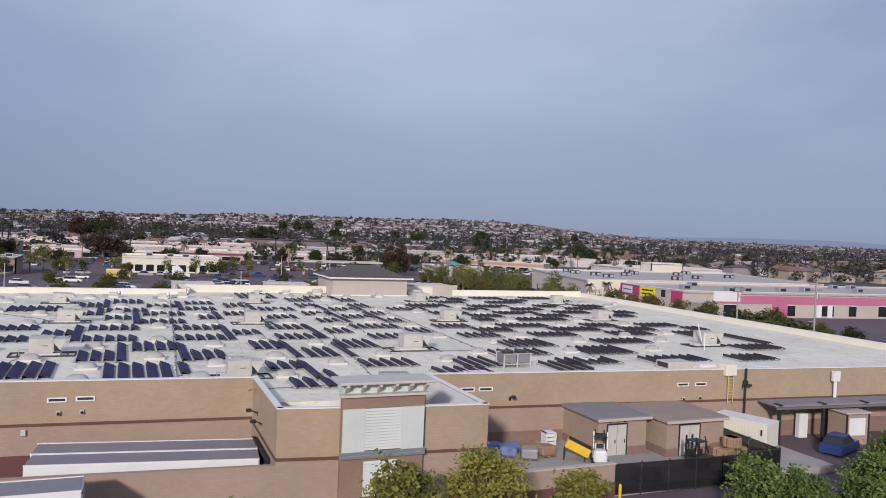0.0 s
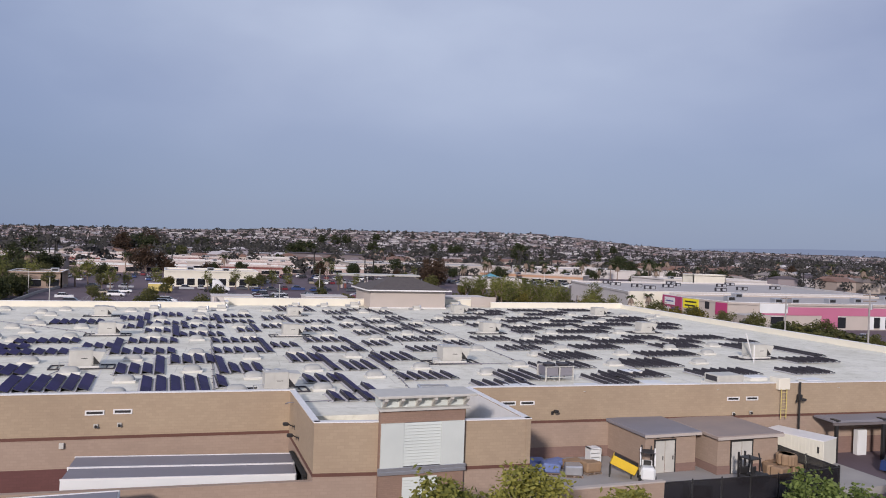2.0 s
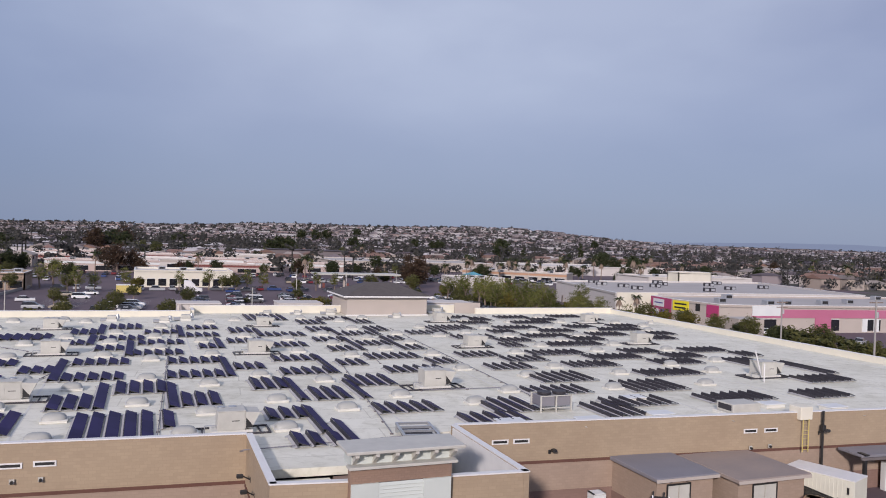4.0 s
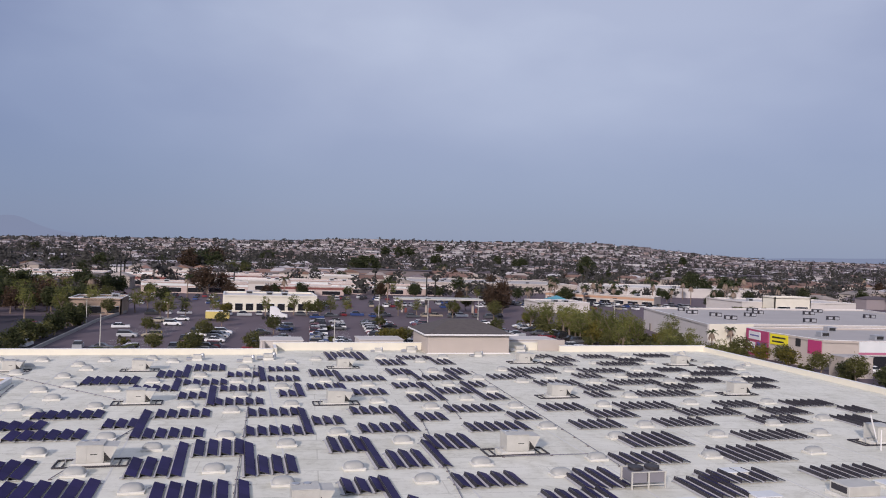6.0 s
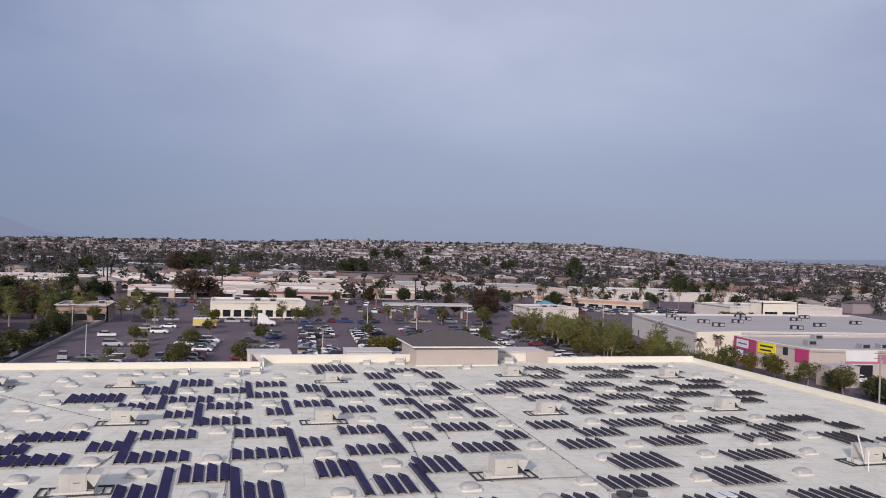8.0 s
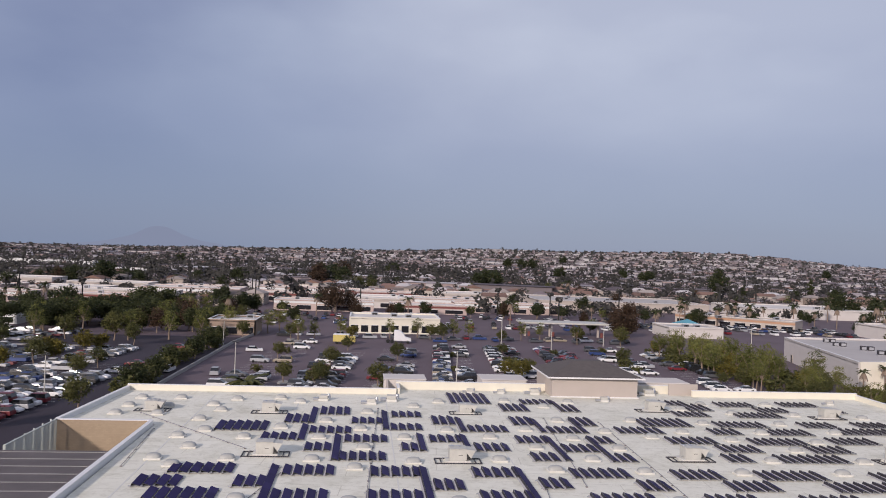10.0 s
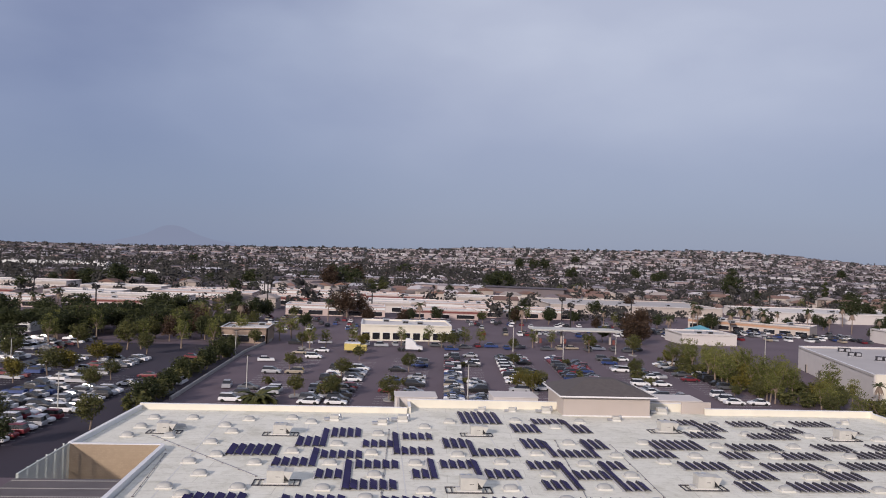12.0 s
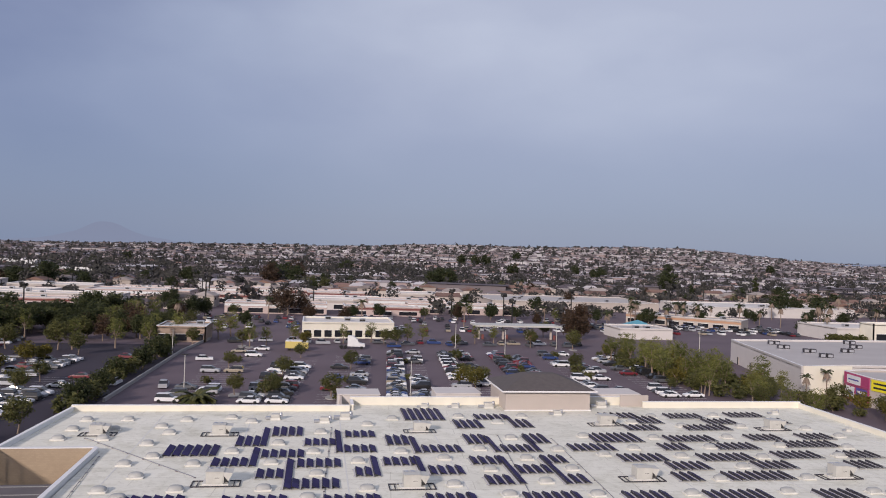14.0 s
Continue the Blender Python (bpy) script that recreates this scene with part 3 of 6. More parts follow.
LEFT, RIGHT = (BACK[0], BACK[1]), (BLOCK[2], BLOCK[3])
for x, z, ln in ((-13.2, 5.3, LEFT), (-11.4, 5.35, LEFT), (17.4, 5.15, RIGHT), (19.0, 5.15, RIGHT), (38.2, 5.15, RIGHT), (40.1, 5.15, RIGHT)):
    slot_vent(x, z, ln)
for x, y, z in ((-13.1, 1.25, 4.4), (-11.6, 1.15, 4.45), (38.1, -2.3, 3.9), (39.9, -2.4, 3.95)):
    sp = thing("drain_spout", "small dark drain spout in the wall", "drain", "drain spouts", pose(x, y, z))
    bm = bmesh.new()
    tube(bm, (0, 0.1, 0), (0, -0.18, -0.04), 0.09, 10)
    part("pipe", bm, M["dark"], sp)
    part("flange", boxes((-0.14, -0.03, -0.14, 0.14, 0.02, 0.14)), M["unit"], sp)


def wall_lamp(x, y, z, turn):
    lamp = thing("wall_lamp", "dark bracketed wall light on the rear wall", "wall lamp", "wall lamps", pose(x, y, z, 0, 0, turn))
    bm = bmesh.new()
    tube(bm, (0, 0, 0), (0, -0.5, 0.28), 0.04, 6)
    part("arm", bm, M["dark"], lamp)
    part("head", boxes((-0.16, -0.85, 0.16, 0.16, -0.45, 0.38), bevel=0.05), M["dark"], lamp)
    part("plate", boxes((-0.12, -0.05, -0.16, 0.12, 0.0, 0.16), bevel=0.02), M["dark"], lamp)


for a in ((0.0, -2.2, 4.5, -90), (0.0, -4.2, 4.2, -90), (21.2, -0.65, 4.3, 0), (44.6, -2.75, 4.8, 30), ):
    wall_lamp(*a)
jb = thing("junction_box", "small beige junction box on the rear wall", "junction box", "", pose(-15.2, 1.5, 3.1, 0, 0, -4.4))
part("box", boxes((-0.16, -0.16, -0.2, 0.16, 0, 0.2), bevel=0.02), M["unit"], jb)
part("lid", boxes((-0.13, -0.18, -0.17, 0.13, -0.16, 0.17)), M["unit"], jb)

# dock seal at the end of the truck well
seal = thing("dock_bumper", "black rubber dock seal beside the trailers", "dock seal")
for y in (-8.2, -5.4, -2.95):
    part("side_pad", boxes((-0.42, y, 0.9, -0.1, y + 0.35, 2.75), bevel=0.05), M["tyre"], seal)
part("head_pad", boxes((-0.42, -8.2, 2.75, -0.1, -2.6, 3.0), bevel=0.05), M["tyre"], seal)

# ladder with its cage, downpipes
lad = thing("roof_ladder", "yellow steel ladder climbing to a cream roof hatch box", "ladder", "", pose(43.0, -2.7, 0))
for x in (-0.3, 0.3):
    bm = bmesh.new()
    tube(bm, (x, -0.25, 3.4), (x, -0.25, 6.0), 0.035, 6)
    part("rail", bm, M["truck_yellow"], lad)
for i in range(8):
    bm = bmesh.new()
    tube(bm, (-0.3, -0.25, 3.6 + i * 0.3), (0.3, -0.25, 3.6 + i * 0.3), 0.02, 6)
    part("rung", bm, M["truck_yellow"], lad)
part("hatch_box", boxes((-0.45, -0.15, 5.9, 0.8, 1.1, 6.95), bevel=0.05), M["cream"], lad)
for x, y, z1, mt, r in ((44.7, -2.85, 6.6, "dark", 0.09), (55.2, -3.75, 6.1, "white", 0.16)):
    dp = thing("downpipe", "dark steel conduit on the wall" if mt == "dark" else "white vent stack on the wall", "pipe", "", pose(x, y, 0))
    bm = bmesh.new()
    tube(bm, (0, -0.2, 0.8), (0, -0.2, z1), r, 8)
    part("pipe", bm, M[mt], dp)
    part("box", boxes((-0.4, -0.45, z1 - 0.9, 0.4, -0.05, z1 + 0.1) if mt == "white" else (-0.2, -0.4, 5.0, 0.15, -0.05, 5.5), bevel=0.03), M[mt], dp)


# ---- on the roof ----
def pv_module():
    """One module, tilted to face +x: dark glass set in a thin metal frame."""
    w, l, lo, hi = 0.74, 1.55, 0.10, 0.34
    bm = bmesh.new()
    box(bm, 0, 0, 0, 1, l, 0.045)
    top = max(bm.faces, key=lambda f: f.calc_center_median().z)
    bmesh.ops.inset_region(bm, faces=[top], thickness=0.03, depth=-0.008)
    tilt = Matrix(((w * 0.97, 0, 0, -w * 0.485), (0, 1, 0, 0), (-(hi - lo), 0, 1, hi), (0, 0, 0, 1)))
    bm.faces.ensure_lookup_table()
    glass = top.index
    bmesh.ops.transform(bm, matrix=tilt, verts=bm.verts[:])
    top.material_index = 1
    me = to_mesh("panel", bm, M["pvframe"])
    me.materials.append(M["pv"])
    return me


def pv_back(n):
    """The slanted pale sheet behind a strip of n modules, with an added near-black strip under the high edge standing
    in for shade.
    """
    w, l, lo, hi = 0.74, 1.56, 0.10, 0.34
    back = bmesh.new()
    x = -w * 0.485
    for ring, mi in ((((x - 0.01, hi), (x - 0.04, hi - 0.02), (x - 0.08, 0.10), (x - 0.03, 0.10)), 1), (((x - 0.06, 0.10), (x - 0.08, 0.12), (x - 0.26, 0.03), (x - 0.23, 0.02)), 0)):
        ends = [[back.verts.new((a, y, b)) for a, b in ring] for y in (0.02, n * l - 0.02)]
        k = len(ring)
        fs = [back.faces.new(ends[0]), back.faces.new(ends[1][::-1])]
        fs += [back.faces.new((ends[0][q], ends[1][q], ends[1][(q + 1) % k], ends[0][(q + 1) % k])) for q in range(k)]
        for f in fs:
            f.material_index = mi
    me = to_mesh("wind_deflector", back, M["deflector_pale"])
    me.materials.append(M["shade_and_metal"])
    return me


# rows of solar panels, bay by bay: x and y of the first strip's near end, strips, modules in a strip
SOLAR = (
    "-19.6 5.2 6 4; -10.0 2.1 5 5; -9.1 11.6 1 6; -12.2 11.9 3 3; -21.8 12.4 3 3; -12.3 23.1 5 2; -13.3 23.3 1 7; -23.1 23.5 6 2; -16.1 27.3 3 2; -25.0 27.3 4 2; -12.0 31.1 5 2; -22.9 31.6 6 2; -10.6 40.3 3 2; -11.7 44.9 1 5; -15.9 45.0 4 2; -10.6 48.5 5 2; -21.9 49.5 6 3; -11.1 53.8 1 6; -14.1 53.9 3 3; -9.9 59.0 4 3",
    "6.7 -1.8 1 4; 5.7 -1.8 1 2; 3.3 -1.6 2 2; 5.5 1.4 1 5; -4.4 5.0 1 3; 2.7 5.9 3 2; -3.9 11.0 1 6; -2.9 11.3 3 3; 6.0 11.5 1 6; 3.1 16.6 3 3; -7.8 16.9 4 3; 6.6 22.9 5 2; -3.7 23.0 5 2; 1.5 23.0 1 7; 2.6 26.5 3 2; 6.9 30.7 5 2; -3.4 30.8 5 2; -7.5 36.5 1 7; -6.7 36.5 5 2; 2.2 40.5 1 5; 0.2 40.6 2 2; -6.3 44.3 5 2; 3.7 44.6 4 2; -0.7 50.5 4 2; -1.7 50.6 1 7; 4.9 53.9 3 3; -5.6 53.9 4 2; -0.3 58.1 4 2",
    "16.3 1.1 5 2; 19.8 4.2 4 3; 11.0 5.9 5 2; 11.1 11.3 1 5; 7.4 11.5 3 3; 11.8 16.4 4 3; 16.9 22.2 6 2; 11.3 23.0 1 7; 22.9 26.5 3 2; 13.1 27.1 3 2; 17.1 30.6 6 2; 23.0 36.6 1 7; 14.4 36.8 3 2; 17.8 36.9 1 7; 7.4 40.3 1 5; 18.9 40.7 4 2; 8.6 40.8 4 2; 14.2 44.6 4 2; 8.0 50.0 1 5; 19.4 50.0 4 2; 9.1 50.1 5 2; 18.2 50.1 1 5; 15.5 54.1 3 3; 15.7 63.0 4 3; 8.8 68.1 6 5; 19.6 68.4 5 2",
    "27.7 0.8 4 3; 30.4 3.8 6 2; 36.0 9.0 6 3; 25.9 9.6 6 2; 29.7 14.7 6 3; 37.2 21.8 6 2; 27.9 22.0 5 2; 31.9 26.4 5 2; 37.0 30.1 7 2; 27.9 30.3 5 2; 24.1 36.7 2 2; 36.7 36.9 3 2; 38.0 41.2 5 2; 23.2 44.8 3 2; 33.3 45.0 6 2; 23.6 50.0 1 5; 28.5 50.2 6 2; 23.9 54.2 3 3; 33.1 54.4 7 3; 25.3 63.2 2 3; 24.2 63.2 1 5",
    "50.8 3.0 5 2; 40.0 3.5 7 2; 42.2 15.6 7 2; 48.5 21.7 6 2; 53.0 25.6 5 2; 42.5 26.1 7 2; 49.8 29.7 5 2; 42.9 36.8 8 2; 49.3 41.1 5 2; 43.9 44.8 7 2; 54.8 45.5 6 2; 48.8 50.1 6 2; 41.1 50.1 4 2; 43.9 54.4 7 2; 49.9 60.9 7 2; 40.8 61.1 5 2; 44.3 65.4 4 3; 50.8 68.8 6 2; 40.0 69.3 6 2",
    "57.3 9.3 6 2; 63.7 25.4 3 2; 58.8 29.4 6 2; 62.0 40.8 4 2; 64.4 45.4 5 2; 59.2 50.9 8 2; 56.4 54.7 5 2; 64.7 55.1 5 2; 55.3 64.8 5 2; 66.4 65.1 3 2; 61.6 69.5 6 2; 63.6 13.2 2 5; 58.6 19.4 4 3",
)
MODULE, BACKS = pv_module(), {n: pv_back(n) for n in range(2, 8)}
for bay in SOLAR:
    for row in bay.split("; "):
        x, y, n, k = (float(v) for v in row.split())
        n, k = int(n), int(k)
        arr = thing("solar_array", "row of dark blue solar panels tilted on the white roof" if n > 1 else "single long strip of dark blue solar panels on the roof", "solar panels", "solar arrays on the roof", pose(x, y, RZ + 0.01))
        for i in range(n):
            for j in range(k):
                place("panel", MODULE, arr, pose(i * 1.05, j * 1.56, 0))
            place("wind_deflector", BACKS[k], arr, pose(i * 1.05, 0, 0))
        for ry in (0.25, k * 1.56 - 0.33):
            part("rail", boxes((-0.75, ry, 0, (n - 1) * 1.05 + 0.5, ry + 0.08, 0.08)), M["steel"], arr)


def skylight():
    sl = thing("skylight", "domed grey acrylic skylight on a white curb", "skylight", "skylights")
    part("curb", boxes((-0.84, -0.6, 0, 0.84, 0.6, 0.16), (-0.88, -0.64, 0.14, 0.88, 0.64, 0.20), bevel=0.02), M["curb"], sl)
    bm = bmesh.new()
    n, rings = 16, 4
    rows = []
    for j in range(rings):
        a = j / rings * math.pi / 2
        c, h = math.cos(a) ** 0.7, math.sin(a)
        rows.append([bm.verts.new((0.80 * c * math.copysign(abs(math.cos(t)) ** 0.6, math.cos(t)), 0.56 * c * math.copysign(abs(math.sin(t)) ** 0.6, math.sin(t)), 0.20 + 0.42 * h)) for t in [2 * math.pi * i / n for i in range(n)]])
    for r, q in zip(rows, rows[1:]):
        for i in range(n):
            bm.faces.new((r[i], r[(i + 1) % n], q[(i + 1) % n], q[i]))
    top = bm.verts.new((0, 0, 0.63))
    for i in range(n):
        bm.faces.new((rows[-1][i], rows[-1][(i + 1) % n], top))
    d = part("dome", bm, M["dome"], sl)
    for p in d.data.polygons:
        p.use_smooth = True
    return sl


SKY = (
    "-36.4,57.6 -36.2,62.7 -36.0,68.3 -31.1,57.5 -31.0,62.6 -30.6,68.5 -26.0,36.3 -25.8,45.8 -25.2,54.8 -25.2,64.1",
    "-23.6,33.8 -23.5,41.0 -23.4,48.9 -23.6,60.5 -22.6,68.1 -20.0,18.8 -18.6,36.2 -18.3,45.5 -16.1,12.8 -15.6,23.2 -14.6,50.8 -13.6,66.9 -16.6,69.5 -12.1,3.0 -11.7,8.3 -11.5,19.2 -9.9,36.1 -9.7,45.8 -9.3,54.6",
    "-3.6,2.7 -6.5,12.4 -5.8,22.5 -5.4,33.1 -4.5,41.1 -4.9,50.4 -4.0,60.4 -1.7,8.4 -0.8,19.1 0.7,35.5 0.3,46.0 3.0,2.6 3.8,11.5 4.0,22.6 5.8,50.0 2.6,64.9 6.5,68.5",
    "8.5,7.6 9.2,19.0 10.1,36.5 10.7,46.8 14.0,11.3 15.3,32.8 15.3,41.9 16.0,51.0 16.7,69.9 19.2,7.5 20.5,37.0 20.9,46.4 21.5,56.6 21.9,66.0",
    "24.1,11.3 24.4,22.6 24.7,32.3 25.1,41.7 26.2,50.4 26.6,69.8 29.4,17.9 31.4,47.8 32.1,57.3 34.5,10.6 34.7,22.0 35.2,32.0 36.6,50.6 39.8,17.4",
    "41.2,36.9 41.3,46.6 41.9,56.1 45.0,10.5 46.4,32.0 46.8,41.6 47.5,50.8 42.8,65.7 51.0,16.6 49.0,21.0 52.1,36.8 52.0,45.7 49.6,63.0 47.7,69.6 53.0,56.1",
    "56.7,22.6 56.5,31.4 58.1,51.3 58.9,62.5 58.7,70.3 63.1,46.0 67.4,50.1 70.8,56.3 68.6,60.9",
)
first = None
for bay in SKY:
    for pair in bay.split():
        x, y = (float(v) for v in pair.split(","))
        m = pose(x, y + 0.65, RZ)
        if first is None:
            first = skylight()
            first.matrix_basis = m
        else:
            copy_thing(first, m)


copy_thing(first, pose(2.1, -7.9, 5.4))


def rooftop_unit(x, y, s=1.0, turn=0):
    """A packaged air conditioner on a curb: body, slanted intake hood on its right, fan grilles on top, gas pipe."""
    u = thing("rooftop_unit", "beige packaged air conditioner on a steel roof frame", "air conditioner", "rooftop units", pose(x, y, RZ, 0, 0, turn) @ Matrix.Scale(s, 4))
    part("roof_frame", boxes((-2.9, -0.75, 0.02, 2.9, -0.62, 0.14), (-2.9, 1.55, 0.02, 2.9, 1.68, 0.14), (-2.9, -0.62, 0.02, -2.77, 1.55, 0.14), (2.77, -0.62, 0.02, 2.9, 1.55, 0.14), (-2.2, -0.62, 0.02, -2.1, 1.55, 0.12), (2.1, -0.62, 0.02, 2.2, 1.55, 0.12)), M["shade_and_metal"], u)
    part("curb", boxes((-1.55, -0.5, 0.0, 1.55, 1.5, 0.3), bevel=0.02), M["curb"], u)
    b = part("cabinet", boxes((-1.12, -0.45, 0.3, 0.95, 1.45, 1.75), bevel=0.03), M["unit"], u)
    part("door_panel", boxes((-1.04, -0.47, 0.4, -0.3, -0.45, 1.6), (-0.2, -0.47, 0.4, 0.85, -0.45, 1.6)), M["unit"], b)
    part("vent_slot", boxes((-0.05, -0.48, 1.0, 0.5, -0.47, 1.06)), M["dark"], b)
    bm = bmesh.new()
    a = [bm.verts.new((px, py, pz)) for py in (-0.45, 1.45) for px, pz in ((0.95, 1.7), (2.05, 1.62), (1.45, 0.45), (0.95, 0.42))]
    bm.faces.new(a[:4])
    bm.faces.new(a[4:][::-1])
    for k in range(4):
        bm.faces.new((a[k], a[k + 4], a[(k + 1) % 4 + 4], a[(k + 1) % 4]))
    h = part("intake_hood", bm, M["unit"], u)
    bm = bmesh.new()
    a = [bm.verts.new((px, py, pz)) for py in (-0.47, -0.455) for px, pz in ((1.0, 1.25), (1.62, 0.5), (1.0, 0.45))]
    bm.faces.new(a[:3])
    bm.faces.new(a[3:][::-1])
    for k in range(3):
        bm.faces.new((a[k], a[k + 3], a[(k + 1) % 3 + 3], a[(k + 1) % 3]))
    part("intake_screen", bm, M["dark"], h)
    part("top_cap", boxes((-1.16, -0.5, 1.75, 0.98, 1.5, 1.81), bevel=0.02), M["unit"], b)
    for cx in (-0.75, 0.1):
        bm = bmesh.new()
        tube(bm, (cx, 1.0, 1.81), (cx, 1.0, 1.87), 0.3, 14)
        part("fan_grille", bm, M["steel"], b)
    bm = bmesh.new()
    tube(bm, (-1.12, 0.2, 0.6), (-2.0, 0.2, 0.6), 0.04, 6)
    tube(bm, (-2.0, 0.2, 0.6), (-2.0, 0.2, 0.05), 0.04, 6)
    part("gas_pipe", bm, M["steel"], u)


for a in ((-32.4, 60.4, 0.9), (-17.1, 60.0, 0.95), (-14.9, 38.5), (38.1, 64.8, 1.0), (32.0, 37.8), (63.3, 61.3, 1.0), (56.5, 37.4), (5.5, 36.4), (9.6, 61.2, 0.9),
          (-15.4, 15.9, 1.05), (18.0, 14.6, 1.1), (54.7, 13.2, 1.1), (-0.6, 3.2, 1.0)):
    rooftop_unit(a[0], a[1], 0.86 * (a[2] if len(a) > 2 else 1.0))


def exhaust_fan(x, y, s=1.0):
    f = thing("exhaust_fan", "low grey exhaust unit on a roof curb", "exhaust fan", "exhaust fans", pose(x, y, RZ) @ Matrix.Scale(s, 4))
    part("curb", boxes((-0.7, -0.6, 0, 0.7, 0.6, 0.3), bevel=0.02), M["curb"], f)
    part("housing", boxes((-0.62, -0.52, 0.3, 0.62, 0.52, 0.8), bevel=0.06), M["unit"], f)
    bm = bmesh.new()
    tube(bm, (0.75, 0, 0.35), (0.75, 0, 0.95), 0.32, 12, 0.2)
    part("hood", bm, M["steel"], f)
    part("side_duct", boxes((-1.5, -0.35, 0.05, -0.7, 0.35, 0.4), bevel=0.03), M["steel"], f)


for a in ((-10.4, 69.5), (-3.4, 67.4), (-0.4, 69.8, 1.1), (23.0, 77.6, 1.1), (32.9, 72.2, 0.9), (42.4, 78.2, 1.2), (70.5, 72.5, 0.8), (75.0, 60.5, 0.6), (12.5, 77.8, 0.8), (17.5, 77.8, 0.8)):
    exhaust_fan(*a)

# refrigeration condenser frame
cond = thing("condenser_rack", "dark condenser unit in a grey steel frame", "condenser", "", pose(24.3, 4.8, RZ) @ Matrix.Diagonal((0.85, 0.9, 0.85, 1)))
for x in (-1.6, 0, 1.6):
    for y in (-0.9, 0.9):
        part("leg", boxes((x - 0.06, y - 0.06, 0, x + 0.06, y + 0.06, 1.5)), M["unit"], cond)
for y in (-1.0, 0.9):
    for z in (0.35, 1.45):
        part("frame_bar", boxes((-1.7, y, z, 1.7, y + 0.1, z + 0.08)), M["unit"], cond)
part("coil", boxes((-1.55, -0.85, 0.5, -0.1, 0.85, 1.45), (0.1, -0.85, 0.5, 1.55, 0.85, 1.45), bevel=0.04), M["trailer_roof"], cond)
bm = bmesh.new()
for x in (-0.8, 0.8):
    tube(bm, (x, 0, 1.55), (x, 0, 1.75), 0.65, 16)
part("fan_shroud", bm, M["shade_and_metal"], cond)
sk = thing("equipment_skid", "low grey metal skid frame on the roof", "equipment frame", "", pose(10.9, -1.0, RZ, 0, 0, -8))
part("top_frame", boxes((-1.2, -1.7, 0.55, 1.2, -1.55, 0.7), (-1.2, 1.55, 0.55, 1.2, 1.7, 0.7), (-1.2, -1.55, 0.55, -1.05, 1.55, 0.7), (1.05, -1.55, 0.55, 1.2, 1.55, 0.7), (-1.05, -0.5, 0.55, 1.05, -0.35, 0.7), (-1.05, 0.5, 0.55, 1.05, 0.65, 0.7)), M["steel"], sk)
for x in (-1.1, 1.1):
    for y in (-1.6, 1.6):
        part("leg", boxes((x - 0.07, y - 0.07, 0, x + 0.07, y + 0.07, 0.55)), M["steel"], sk)
part("tray", boxes((-1.05, -1.55, 0.3, 1.05, 1.55, 0.36)), M["shade_and_metal"], sk)
mb = thing("rooftop_cabinet", "grey louvred cabinet near the rear parapet", "cabinet", "", pose(39.0, 0.2, RZ))
part("body", boxes((-1.4, -1.0, 0.2, 1.4, 0.9, 0.95), bevel=0.04), M["unit"], mb)
part("louvre", boxes((-1.41, -0.8, 0.4, -1.39, 0.7, 0.85)), M["shade_and_metal"], mb)
part("base", boxes((-1.6, -1.2, 0, 1.6, 1.1, 0.2)), M["curb"], mb)
for x, y in ((31.6, 0.6), (43.8, 1.6), (48.5, -0.6), (33.3, 6.4), (18.8, 1.0), (25.0, 0.2)):
    hb = thing("roof_hatch", "low white curb box with a flat lid", "roof hatch", "flat roof hatches", pose(x, y, RZ))
    part("curb", boxes((-1.0, -0.6, 0, 1.0, 0.6, 0.28), bevel=0.02), M["curb"], hb)
    part("lid", boxes((-1.08, -0.68, 0.28, 1.08, 0.68, 0.36), bevel=0.03), M["white"], hb)


def conduit(p, q, mt="trailer_roof"):
    c = thing("roof_conduit", "long grey conduit on small dark sleepers", "conduit", "roof conduits")
    bm = bmesh.new()
    tube(bm, (*p, RZ + 0.10), (*q, RZ + 0.10), 0.035, 6)
    part("pipe", bm, M[mt], c)
    a, b = Vector(p), Vector(q)
    n = int((b - a).length / 3.0)
    for i in range(n + 1):
        s = a.lerp(b, i / max(1, n))
        part("sleeper", boxes((s.x - 0.11, s.y - 0.07, RZ, s.x + 0.11, s.y + 0.07, RZ + 0.07)), M["canopy"], c)


for a in (((-33.4, 58.8), (-17.4, 41.2)), ((27.2, 57.0), (24.9, 6.6)), ((16.5, 13.7), (25.0, 13.4)), ((-5.3, 1.3), (-2.5, 64.0)), ((12.8, 27.1), (9.6, 0.4)), ((20.1, 59.0), (17.0, 28.0)), ((-17.5, 12.6), (-12.6, 32.0)), ((-28.3, 34.0), (-29.4, 50.0)), ((-0.5, -1.4), (12.0, -0.4))):
    conduit(*a)
mast = thing("roof_mast", "slim white mast with a slanted brace on the roof", "mast", "", pose(52.2, 11.0, RZ))
bm = bmesh.new()
tube(bm, (0, 0, 0), (0, 0, 1.9), 0.06, 8)
part("pole", bm, M["cap"], mast)
bm = bmesh.new()
tube(bm, (-0.1, 1.2, 3.0), (1.2, 1.6, 0.2), 0.07, 8)
part("brace", bm, M["cap"], mast)


# ---- the service yard behind the store ----
bm = bmesh.new()
prism(bm, [(14.2, -13.2), (44.5, -13.2), (44.5, -2.6), (14.2, -0.1)], -0.1, 0.6)
setting("loading_apron", bm, M["concrete"], "raised concrete apron of the service yard", "apron")


